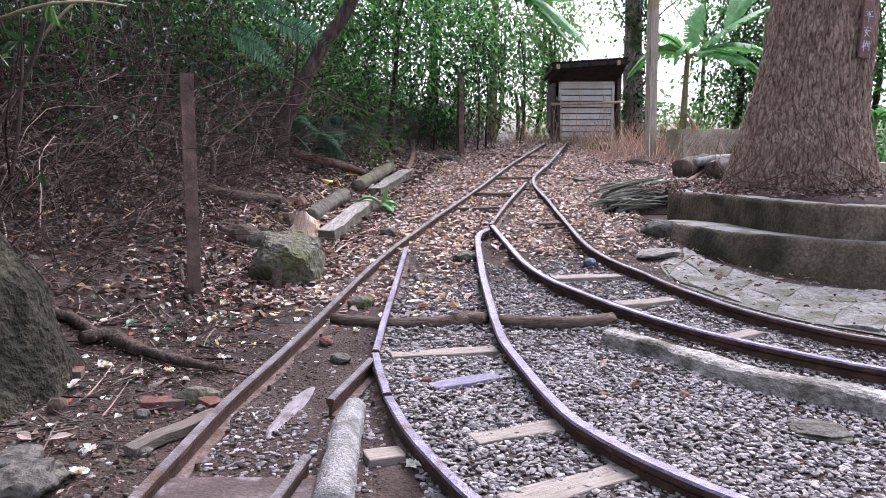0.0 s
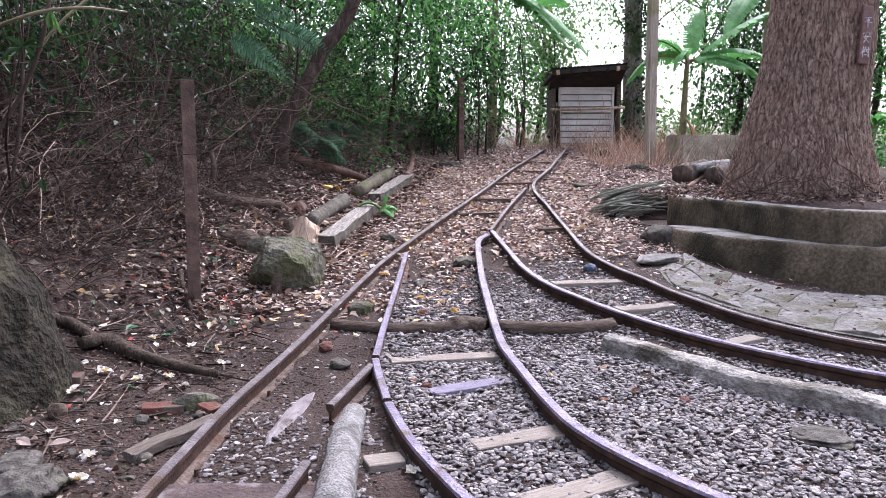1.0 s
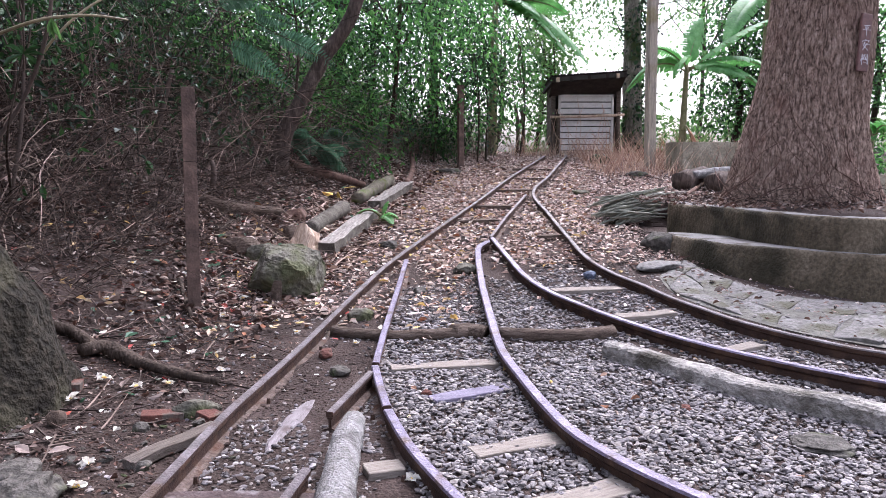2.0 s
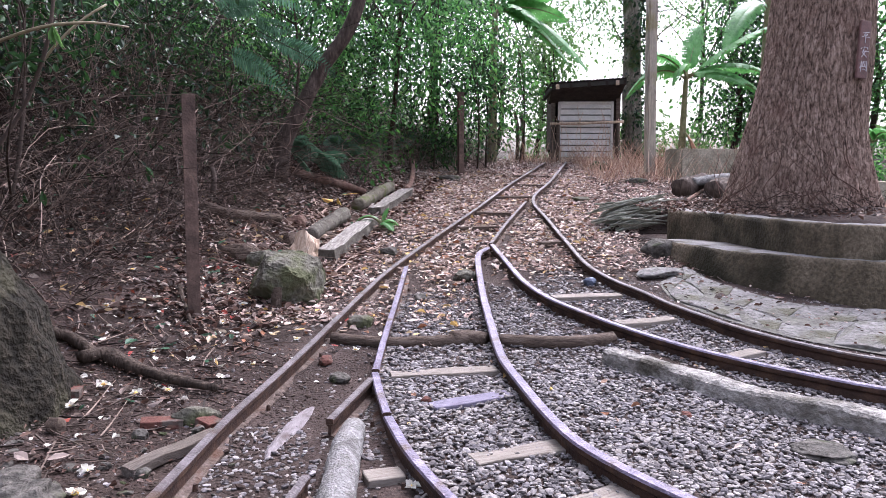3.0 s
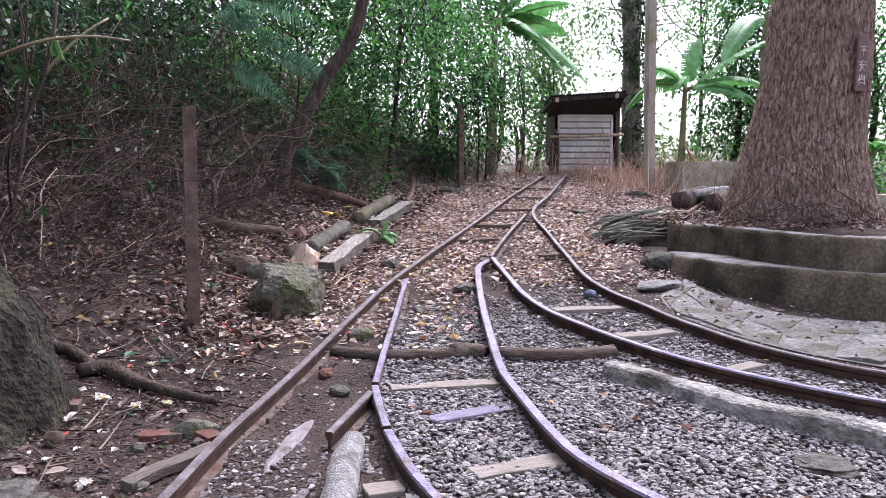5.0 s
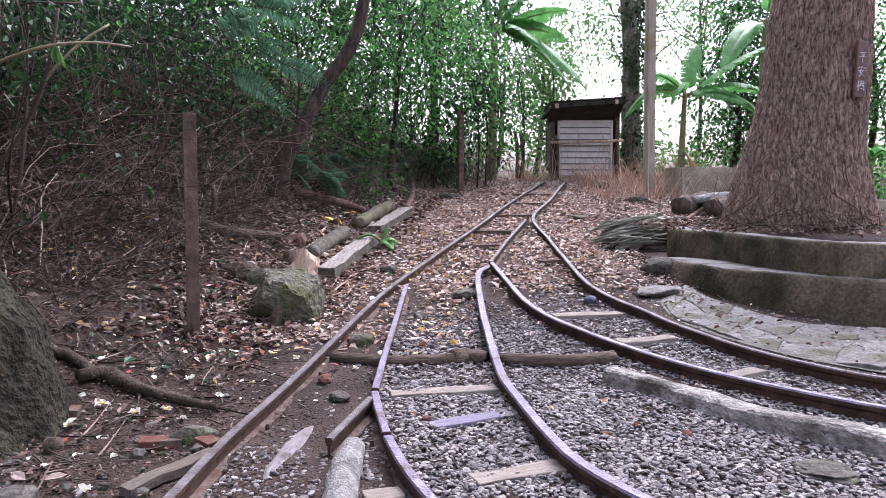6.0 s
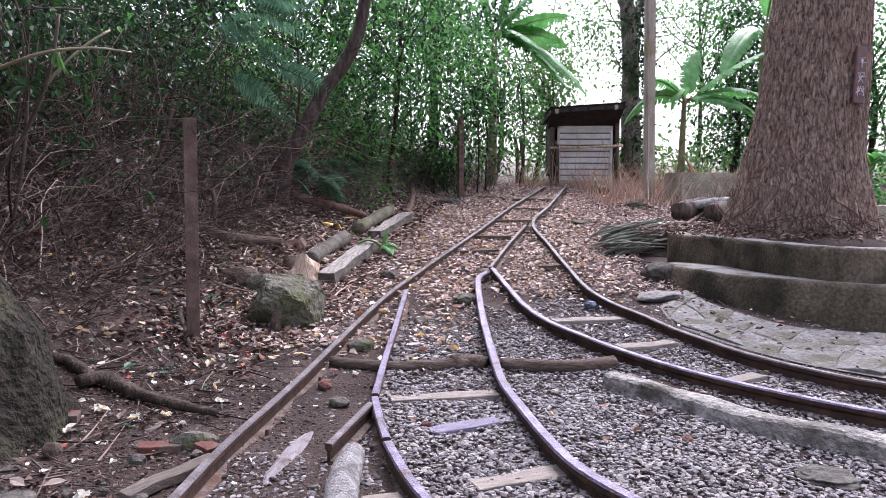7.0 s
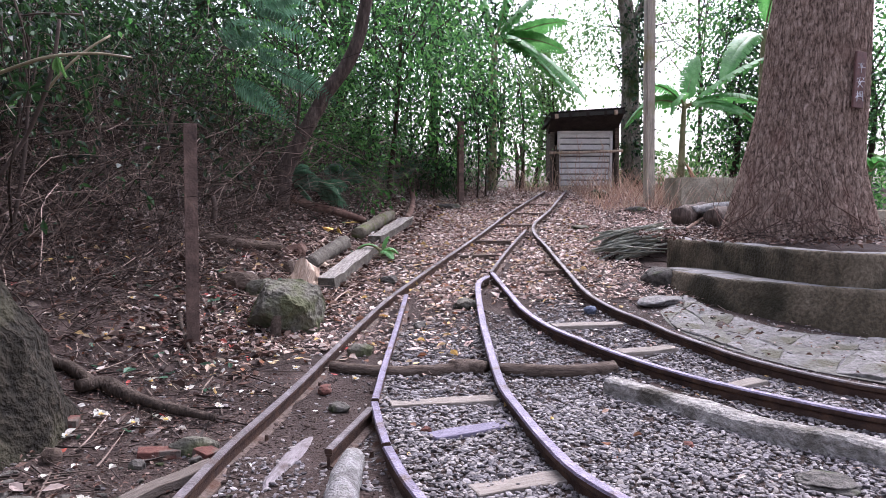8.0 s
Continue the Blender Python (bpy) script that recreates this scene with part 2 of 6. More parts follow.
# dark evergreen leaves, lowered further so the colour holds the bank's shade
M_LEAFDARK = shader("dark_shaded_leaves", [(0.00576, 0.01248, 0.00576), (0.012, 0.0312, 0.01056), (0.0216, 0.06, 0.01536), (0.0336, 0.0912, 0.0216)], 8, 0.5, 0.1, 40, island=0.9, through_light=0.3)
M_LEAFPALE = shader("pale_green_leaves", [(0.06, 0.14, 0.035), (0.11, 0.22, 0.06), (0.17, 0.28, 0.09)], 8, 0.5, 0.1, 40, island=0.8, through_light=0.4)
M_FERN = shader("fern_green", [(0.036, 0.088, 0.048), (0.072, 0.152, 0.092), (0.12, 0.224, 0.148)], 6, 0.45, 0.1, 40, island=0.6, through_light=0.4)
M_BANANA = shader("banana_leaf", [(0.045, 0.15, 0.035), (0.09, 0.26, 0.065), (0.19, 0.38, 0.14)], 3, 0.45, 0.3, 30, through_light=0.4)
M_BANANASTEM = shader("banana_stem", [(0.1, 0.09, 0.05), (0.18, 0.17, 0.09), (0.24, 0.22, 0.14)], 6, 0.7, 0.3, 30)
M_DEADBANANA = shader("dead_banana_leaf", [(0.16, 0.07, 0.04), (0.3, 0.15, 0.09)], 5, 0.8, 0.4, 30, through_light=0.2)
M_TWIG = shader("dead_twigs", [(0.018, 0.013, 0.011), (0.045, 0.033, 0.028), (0.095, 0.07, 0.058), (0.24, 0.18, 0.15)], 3, 0.85, 0.2, 60, island=0.85)
M_GREYTWIG = shader("grey_brown_twigs", [(0.075, 0.05625, 0.0475), (0.1625, 0.125, 0.1063), (0.3, 0.2313, 0.2)], 3, 0.85, 0.2, 60, island=0.85)
M_PALETWIG = shader("pale_dead_twigs", [(0.129, 0.0909, 0.0734), (0.282, 0.205, 0.168), (0.519, 0.389, 0.322)], 3, 0.8, 0.2, 60, island=0.85)
M_DRYGRASS = shader("dry_reddish_stems", [(0.2998, 0.1782, 0.1277), (0.5354, 0.3564, 0.2804), (0.8154, 0.6651, 0.5117)], 5, 0.85, 0.1, 60, island=0.85, through_light=0.3)
M_BAMBOO = shader("pale_bamboo", [(0.12, 0.095, 0.055), (0.24, 0.19, 0.11)], 5, 0.5, 0.2, 40)
M_SLIMBARK = shader("slim_bark", [(0.0324, 0.02376, 0.01944), (0.0702, 0.05184, 0.0432), (0.1296, 0.09936, 0.08424)], 8, 0.9, 0.7, 24, stretch=(2, 2, 0.5), grain_mix=0.8)
# bark paled to look lifted by haze against the bright sky, greenish spots
M_HAZEBARK = shader("haze_lifted_bark", [(0.09, 0.075, 0.06), (0.19, 0.165, 0.135), (0.3, 0.27, 0.22)], 6, 0.9, 0.7, 24, stretch=(2, 2, 0.5), grain_mix=0.8, spots=((0.06, 0.08, 0.03), 2, 0.5))
# wood darkened to hold the shade inside the shed and under its roof
M_SHADEDWOOD = shader("shaded_wood", [(0.02, 0.016, 0.015), (0.05, 0.038, 0.034)], 6, 0.85, 0.4, 40)


# ---- mesh helpers ----
def mesh_object(name, verts, faces, material, parent=None, smooth=False, mats=None, face_mats=None):
    me = bpy.data.meshes.new(name)
    me.from_pydata([tuple(v) for v in verts], [], [tuple(f) for f in faces])
    for m in (mats or [material]):
        me.materials.append(m)
    if face_mats is not None:
        me.polygons.foreach_set("material_index", np.asarray(face_mats, dtype=np.int32))
    if smooth:
        me.polygons.foreach_set("use_smooth", np.ones(len(me.polygons), dtype=bool))
    me.update()
    ob = new(name, me)
    if parent is not None:
        ob.parent = parent
    return ob


def part(name, bm, material, parent=None, label="", smooth=False):
    me = bpy.data.meshes.new(name)
    bmesh.ops.recalc_face_normals(bm, faces=bm.faces)
    bm.to_mesh(me)
    bm.free()
    me.materials.append(material)
    if smooth:
        for p in me.polygons:
            p.use_smooth = True
    ob = new(name, me)
    ob.parent = parent
    return tagged(ob, label)


def empty(name, at, label="", category="", group="", turn=0):
    ob = new(name)
    ob.matrix_world = pose(*at, 0, 0, turn)
    return tagged(ob, label, category, group)


def box(bm, size, m=None, bevel=0.004):
    """A bevelled box of that size round the origin of m."""
    r = bmesh.ops.create_cube(bm, size=1.0)
    bmesh.ops.scale(bm, vec=size, verts=r["verts"])
    if bevel:
        es = list({e for v in r["verts"] for e in v.link_edges})
        r2 = bmesh.ops.bevel(bm, geom=es, offset=bevel, segments=2, affect="EDGES", profile=0.6)
        vs = list({v for f in r2["faces"] for v in f.verts} | {v for v in r["verts"] if v.is_valid})
    else:
        vs = r["verts"]
    if m is not None:
        bmesh.ops.transform(bm, matrix=m, verts=vs)
    return vs


def curve_points(points, step=0.08):
    """A smooth line through the points, evenly stepped."""
    p = np.array(points, dtype=float)
    q = np.vstack([2 * p[0] - p[1], p, 2 * p[-1] - p[-2]])
    out = []
    for i in range(1, len(q) - 2):
        k = max(2, int(np.linalg.norm(q[i + 1] - q[i]) / step))
        for t in np.linspace(0, 1, k, endpoint=False):
            a, b, c, d = q[i - 1], q[i], q[i + 1], q[i + 2]
            out.append(0.5 * (2 * b + (c - a) * t + (2 * a - 5 * b + 4 * c - d) * t * t + (3 * b - a - 3 * c + d) * t ** 3))
    out.append(p[-1])
    return np.array(out)


def sweep(line, profile, up=(0, 0, 1), closed=True, scales=None):
    """Verts and faces of a profile (u across, v up) carried along a line, with caps."""
    line = np.asarray(line, dtype=float)
    tan = np.gradient(line, axis=0)
    tan /= np.linalg.norm(tan, axis=1)[:, None] + 1e-9
    side = np.cross(tan, up)
    side /= np.linalg.norm(side, axis=1)[:, None] + 1e-9
    top = np.cross(side, tan)
    pr = np.asarray(profile, dtype=float)
    s = np.ones(len(line)) if scales is None else np.asarray(scales)
    v = line[:, None, :] + s[:, None, None] * (side[:, None, :] * pr[None, :, 0, None] + top[:, None, :] * pr[None, :, 1, None])
    k, n = len(pr), len(line)
    faces = []
    for i in range(n - 1):
        for j in range(k):
            a, b = i * k + j, i * k + (j + 1) % k
            faces.append((a, b, b + k, a + k))
    faces.append(tuple(range(k))[::-1])
    faces.append(tuple((n - 1) * k + j for j in range(k)))
    return v.reshape(-1, 3), faces


def tube(line, radius, sides=8, rough=0.0, seed=0):
    """A round, slightly uneven limb; radius: one number or one for each point."""
    line = np.asarray(line, dtype=float)
    rs = np.broadcast_to(np.asarray(radius, dtype=float), (len(line),))
    ang = np.linspace(0, 2 * math.pi, sides, endpoint=False)
    v, f = sweep(line, np.c_[np.cos(ang), np.sin(ang)], up=(0.13, 0.31, 0.94) if abs(line[-1] - line[0])[2] < 0.7 * np.linalg.norm(line[-1] - line[0]) else (0.2, 0.97, 0.1), scales=rs)
    if rough:
        rg = np.random.RandomState(seed)
        c = np.repeat(line, sides, axis=0)
        v = c + (v - c) * (1 + rough * (rg.rand(len(v), 1) - 0.5) * 2)
    return v, f


def merge(pieces):
    vs, fs, k = [], [], 0
    for v, f in pieces:
        vs.append(np.asarray(v))
        fs += [tuple(i + k for i in q) for q in f]
        k += len(v)
    return np.vstack(vs), fs


# ---- ground ----
def height(x, y):
    """The ground: level near the track, rising along it to a crest, with a steep bank beside it."""
    x, y = np.asarray(x, dtype=float), np.asarray(y, dtype=float)
    u = y - 4.9
    z = 0.125 * 0.5 * (u + np.sqrt(u * u + 1.5)) - 0.125 * 0.5 * (-4.9 + np.sqrt(4.9 ** 2 + 1.5))
    w = y - 18.5
    z = z - 0.128 * 0.5 * (w + np.sqrt(w * w + 4.0))
    foot = -2.35 + 0.15 * (np.clip(y, -5, 30) - 3)
    d = foot - x
    bank = 0.62 * 0.5 * (d + np.sqrt(d * d + 0.12))
    far = np.clip((y - 14) / 6, 0, 1)
    bank = 7 * np.tanh(bank / 7) * (1 - 0.75 * far * far * (3 - 2 * far) * np.exp(-(np.clip(d, 0, 9) / 2.3) ** 4))
    z = z + bank
    return z


def wobble(x, y, s, seed):
    r = np.random.RandomState(seed)
    out = np.zeros_like(x)
    for i in range(7):
        a, p, k = r.rand() * 6.28, r.rand() * 6.28, s * (0.6 + 1.6 * r.rand())
        out += np.sin(k * (x * math.cos(a) + y * math.sin(a)) + p)
    return out / 7


def relief(x, y):
    return height(x, y) + 0.016 * wobble(x, y, 5, 1) + 0.008 * wobble(x, y, 17, 2) + np.clip((-1.6 - x) * 0.06, 0, 0.15) * wobble(x, y, 3, 3)


def axis(near_a, near_b, step, far_a, far_b):
    near = np.arange(near_a, near_b, step)
    out = [near]
    grow = np.geomspace(step * 2, max(abs(far_b - near_b), 1), 34).cumsum()
    grow = grow / grow[-1]
    out.insert(0, (near_a + (far_a - near_a) * grow)[::-1])
    out.append(near_b + (far_b - near_b) * grow)
    return np.concatenate(out)


gx, gy = axis(-5.0, 6.0, 0.05, -400, 400), axis(1.2, 12, 0.05, -300, 500)
GX, GY = np.meshgrid(gx, gy)
GZ = relief(GX, GY)
nx, ny = len(gx), len(gy)
ii = (np.arange(ny - 1)[:, None] * nx + np.arange(nx - 1)[None, :]).ravel()
ground = mesh_object("ground", np.c_[GX.ravel(), GY.ravel(), GZ.ravel()], np.c_[ii, ii + 1, ii + nx + 1, ii + nx], M_DIRT, smooth=True)
tagged(ground, "brown earth slope rising along the track", "ground", kind="structure")

# ---- rails ----
BODY = [(-0.043, -0.105), (0.043, -0.105), (0.043, -0.096), (0.007, -0.083), (0.007, -0.042), (0.018, -0.03), (-0.018, -0.03), (-0.007, -0.042), (-0.007, -0.083), (-0.043, -0.096)]
HEAD = [(-0.018, -0.028), (0.018, -0.028), (0.0195, -0.008), (0.0145, 0), (-0.0145, 0), (-0.0195, -0.008)]


def rail(points, label, straight=False, top=None, size=1.0):
    """A small flat-bottomed rail with a worn head, along a line of points on top of its head, and spikes holding its foot."""
    line = np.array(points) if straight else curve_points(points, 0.1)
    base = line[0].copy()
    base[2] -= 0.105
    v, f = sweep(line, np.array(BODY) * (size, 0.5 + 0.5 * size))
    ob = mesh_object("rail", v - base, f, None, mats=[M_RUST, M_DUSTRUST], face_mats=[1 if i % len(BODY) in (1, 2, 8, 9) and i < len(f) - 2 else 0 for i in range(len(f))])
    ob.location = base
    v, f = sweep(line, np.array(HEAD) * (size, 0.5 + 0.5 * size))
    fm = [1 if (i % 6) in (2, 3, 4) and i < len(f) - 2 else 0 for i in range(len(f))]
    mesh_object("head", v - base, f, None, ob, mats=[M_RUST, top or M_HEAD], face_mats=fm)
    for k in range(5, min(len(line) - 1, 40), 9):
        t = line[k + 1] - line[k - 1]
        s = np.array((t[1], -t[0], 0)) / np.hypot(t[0], t[1])
        for e in (-1, 1):
            bm = bmesh.new()
            bmesh.ops.create_cone(bm, cap_ends=True, segments=8, radius1=0.013, radius2=0.009, depth=0.03)
            o = part("spike", bm, M_RUST, ob)
            o.location = line[k] + s * (0.009 + 0.043 * size) * e - np.array((0, 0, 0.092)) - base
    return tagged(ob, label, "rail", "rails of the narrow-gauge track")


rail([(-1.078, 2.328, 0.113), (-1.063, 2.781, 0.117), (-1.034, 3.440, 0.125), (-0.977, 3.971, 0.135), (-0.895, 4.658, 0.159), (-0.774, 5.557, 0.224), (-0.580, 6.658, 0.339), (-0.408, 7.364, 0.419), (-0.033, 8.689, 0.576), (0.533, 10.614, 0.808), (1.190, 12.963, 1.091), (2.247, 16.430, 1.491)], "long rusty straight rail running up the slope", top=M_HEADBROWN, size=1.1)
rail([(-0.355, 7.099, 0.387), (-0.383, 5.891, 0.253), (-0.401, 4.996, 0.175), (-0.398, 4.264, 0.139)], "worn rusty switch rail bolted at a kink", size=1.15)
rail([(-0.396, 4.208, 0.137), (-0.336, 3.840, 0.127), (-0.276, 3.530, 0.121)], "short rusty rail length jointed at both ends", size=1.2)
rail([(-0.267, 3.482, 0.120), (-0.146, 3.054, 0.114), (-0.002, 2.683, 0.110), (0.128, 2.400, 0.108), (0.300, 2.096, 0.105)], "curving rusty rail on gravel, sky sheen in head colour", size=1.3)
rail([(-0.409, 4.100, 0.134), (-0.544, 3.438, 0.121)], "short rusty rail stub with a cut end", True, M_HEADBROWN)
rail([(-0.539, 2.798, 0.113), (-0.589, 2.403, 0.110)], "cut rusty rail piece lying on a steel plate", True, M_HEADBROWN)
rail([(0.481, 7.939, 0.482), (0.360, 7.558, 0.437), (0.334, 6.373, 0.300), (0.342, 5.660, 0.226), (0.349, 5.301, 0.194), (0.357, 4.889, 0.165), (0.377, 4.476, 0.143), (0.442, 4.016, 0.128), (0.502, 3.617, 0.119), (0.572, 3.262, 0.114), (0.642, 3.063, 0.112), (0.739, 2.869, 0.110), (0.889, 2.630, 0.108), (1.054, 2.425, 0.106), (1.258, 2.228, 0.104)], "heavy curving rusty rail, purple-grey sky sheen in head colour", size=1.6)
rail([(0.540, 8.096, 0.501), (0.583, 7.741, 0.458), (0.641, 7.249, 0.400), (0.729, 6.568, 0.321), (0.863, 6.074, 0.267), (1.033, 5.729, 0.231), (1.240, 5.352, 0.196), (1.429, 5.044, 0.173), (1.606, 4.793, 0.156), (1.805, 4.545, 0.144), (2.006, 4.324, 0.135), (2.226, 4.107, 0.128), (2.409, 3.955, 0.123), (2.780, 3.713, 0.118)], "inner rusty rail of the curving side track", size=1.45)
rail([(2.742, 16.573, 1.505), (1.933, 13.348, 1.135), (1.374, 11.295, 0.887), (1.364, 9.541, 0.673), (1.383, 8.312, 0.524), (1.412, 7.257, 0.399), (1.533, 6.654, 0.329), (1.700, 6.257, 0.284), (1.831, 5.863, 0.243), (1.988, 5.533, 0.211), (2.108, 5.270, 0.189), (2.268, 5.020, 0.170), (2.439, 4.796, 0.156), (2.622, 4.596, 0.145), (2.744, 4.500, 0.141), (3.106, 4.162, 0.128)], "outer rusty rail of the curving side track", top=M_HEADBROWN, size=1.25)
rail([(1.234, 11.029, 0.855), (0.842, 9.506, 0.671), (0.524, 8.136, 0.506)], "short rusty closure rail between the switches", top=M_HEADBROWN)


def relief_z(x, y):
    return float(relief(np.array([float(x)]), np.array([float(y)]))[0])


# ---- sleepers, cross logs and kerb ----
def plank(a, b, width, thick=0.05, label="grey weathered wooden sleeper plank half sunk in gravel", material=None, name="sleeper", worn=1.0):
    a, b = Vector(a), Vector(b)
    mid, d = (a + b) / 2, (b - a)
    bm = bmesh.new()
    bmesh.ops.create_grid(bm, x_segments=12, y_segments=3, size=0.5)
    bmesh.ops.scale(bm, vec=(d.length, width, 1), verts=bm.verts)
    r = bmesh.ops.extrude_face_region(bm, geom=bm.faces[:])
    bmesh.ops.translate(bm, vec=(0, 0, thick), verts=[g for g in r["geom"] if isinstance(g, bmesh.types.BMVert)])
    seed = a.x * 7 + b.y * 3
    for v in bm.verts:
        k = noise.noise_vector(Vector((v.co.x * 4 + seed, v.co.y * 9, v.co.z * 5)))
        v.co += Vector((k.x * 0.012, k.y * 0.009, k.z * 0.007)) * worn
    bmesh.ops.bevel(bm, geom=[e for e in bm.edges if len(e.link_faces) == 2 and e.calc_face_angle(0) > 0.9], offset=0.004, segments=1, affect="EDGES")
    for f in bm.faces:
        f.material_index = 1 if worn > 2 and f.calc_center_median().z > thick - 0.03 else 0
    ob = part(name, bm, material or M_PLANK)
    ob.data.materials.append(M_BEAM)
    ob.matrix_world = Matrix.Translation(mid - Vector((0, 0, thick))) @ d.to_track_quat("X", "Z").to_matrix().to_4x4()
    return tagged(ob, label, "sleeper", "sleepers under the rails")


for a, b, w in (
    ((-0.326, 4.425, 0.066), (0.342, 4.547, 0.069), 0.13),
    ((-0.061, 3.870, 0.048), (0.379, 4.085, 0.052), 0.11),
    ((0.128, 3.153, 0.036), (0.558, 3.330, 0.037), 0.13),
    ((0.239, 2.560, 0.030), (0.738, 2.844, 0.031), 0.15),
    ((-0.321, 2.950, 0.043), (-0.173, 3.003, 0.043), 0.11),
    ((0.945, 6.297, 0.225), (1.547, 6.391, 0.234), 0.16),
    ((1.340, 5.560, 0.150), (1.797, 5.697, 0.162), 0.15),
    ((1.830, 4.740, 0.085), (2.140, 4.921, 0.096), 0.12),
):
    plank(a, b, w, material=M_PURPLEPLANK if a[1] == 3.870 else None, label="violet-grey wooden sleeper plank half sunk in gravel" if a[1] == 3.870 else "grey weathered wooden sleeper plank half sunk in gravel")
for a, b, w in (
    ((1.354, 14.413, 1.219), (2.108, 14.347, 1.209), 0.2),
    ((1.087, 13.143, 1.068), (1.798, 13.090, 1.059), 0.2),
    ((0.749, 11.731, 0.898), (1.400, 11.805, 0.904), 0.2),
    ((0.458, 10.364, 0.732), (0.953, 10.333, 0.726), 0.18),
    ((0.199, 9.276, 0.601), (0.687, 9.362, 0.609), 0.16),
    ((1.102, 8.411, 0.492), (1.342, 8.504, 0.502), 0.16),
):
    plank(a, b, w, 0.05, "dark rotting sleeper buried in fallen leaves", M_TIMBER)


def log(points, radius, label, material, sides=14, name="log", category="log", flat=1.0, rough=0.06, step=0.06, group=""):
    line = curve_points(points, step)
    n = len(line)
    rs = np.interp(np.linspace(0, 1, n), np.linspace(0, 1, len(radius)), radius) if hasattr(radius, "__len__") else np.full(n, radius)
    r = np.random.RandomState(n)
    rs = rs * (1 + 0.06 * np.sin(np.arange(n) * 0.33 + r.rand() * 6) + 0.012 * r.randn(n))
    v, f = tube(line, rs, sides, rough, n)
    base = line[0]
    v = v - base
    ob = mesh_object(name, v, f, material, smooth=True)
    ob.location = base
    return tagged(ob, label, category, group)


log([(-0.789, 5.164, 0.121), (-0.573, 5.104, 0.114), (-0.331, 5.057, 0.109), (-0.016, 5.102, 0.110), (0.298, 5.160, 0.113)], 0.042, "old round cross timber half buried under the rails", M_TIMBER)
log([(0.399, 5.120, 0.110), (0.698, 5.083, 0.107), (0.976, 5.085, 0.106), (1.209, 5.167, 0.112)], 0.05, "cracked brown round timber end on gravel", M_TIMBER)
log([(0.064, 5.130, 0.112), (0.169, 5.172, 0.115), (0.295, 5.106, 0.110)], 0.06, "short dark timber block beside the rail", M_TIMBER)
log([(-0.427, 3.453, 0.070), (-0.430, 3.182, 0.067), (-0.415, 2.881, 0.063), (-0.399, 2.583, 0.061), (-0.382, 2.414, 0.059)], [0.05, 0.07, 0.075, 0.08, 0.08], "pale grey peeled log lying beside the gravel", M_PALELOG, rough=0.05)
plank((-1.084, 2.633, 0.046), (-0.449, 2.632, 0.041), 0.2, 0.05, "rusty flat steel sleeper across the track", M_STEELPLATE, "steel_sleeper")


def uneven_strip(name, line, profile, material, amount, seed, label, category, kind=""):
    """A cast strip along a line with a rough, worn surface."""
    line = curve_points(line, 0.03)
    v, f = sweep(line, profile)
    out = []
    for p in v:
        k = noise.noise_vector(Vector(p) * 4 + Vector((seed, 0, 0))) * amount + noise.noise_vector(Vector(p) * 13) * amount * 0.4
        out.append(Vector(p) + k)
    ob = mesh_object(name, out, f, material)
    return tagged(ob, label, category, kind=kind)


KERB = [(-0.085, -0.2), (-0.085, -0.07), (-0.078, -0.018), (-0.06, -0.002), (-0.03, 0.004), (0.0, 0.002), (0.03, 0.004), (0.062, -0.002), (0.078, -0.016), (0.084, -0.05), (0.088, -0.1), (0.09, -0.2)]
uneven_strip("kerb", [(1.092, 4.710, 0.158), (1.276, 4.490, 0.147), (1.439, 4.283, 0.139), (1.572, 4.057, 0.132), (1.717, 3.908, 0.128), (1.861, 3.786, 0.125), (2.000, 3.678, 0.123), (2.155, 3.527, 0.120), (2.418, 3.214, 0.116)], KERB, M_KERB, 0.019, 3,
             "rough grey concrete kerb strip between tracks", "kerb", "structure")

# ---- planter round the big tree ----
def tier(name, top, z_low, depth, batter, label):
    """A curved wall: its top front edge, foot height, thickness and the foot's step forward."""
    line = curve_points(top, 0.06)
    h = line[0][2] - z_low
    prof = [(-depth, -h), (batter, -h), (batter * 0.8, -h * 0.6), (0.01, -0.05), (-0.0, -0.015), (-0.02, 0.0), (-depth * 0.5, 0.006), (-depth, 0)]
    v, f = sweep(line, prof)
    k = len(prof)
    out = []
    for p in v:
        q = Vector(p)
        out.append(q + noise.noise_vector(q * 1.8) * 0.02 + noise.noise_vector(q * 9) * 0.008)
    # upper faces take the paler concrete, painted as lit
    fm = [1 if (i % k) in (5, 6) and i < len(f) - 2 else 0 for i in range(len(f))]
    ob = mesh_object(name, out, f, None, mats=[M_CONCRETE, M_CONCRETE_LITTOP], face_mats=fm, smooth=True)
    return tagged(ob, label, "planter wall", kind="structure")


tier("planter_wall_lower", [(2.341, 8.063, 0.550), (2.469, 7.743, 0.550), (2.690, 7.068, 0.550), (3.042, 6.589, 0.550), (3.365, 6.289, 0.550), (3.673, 6.092, 0.550)] + [(4.7, 5.95, 0.55), (5.7, 6.3, 0.55), (6.5, 7.2, 0.55), (6.8, 8.4, 0.55)],
     -0.1, 0.5, 0.1, "lower curved mossy concrete planter wall")
tier("planter_wall_upper", [(2.711, 8.894, 0.840), (2.971, 7.854, 0.840), (3.152, 6.869, 0.840), (3.419, 6.429, 0.840), (3.732, 6.229, 0.840)] + [(4.6, 6.5, 0.84), (5.4, 6.8, 0.84), (6.1, 7.5, 0.84), (6.3, 8.5, 0.84)],
     0.2, 0.22, 0.03, "upper curved mossy concrete planter wall")
TREE_X, TREE_Y = 4.14, 8.6


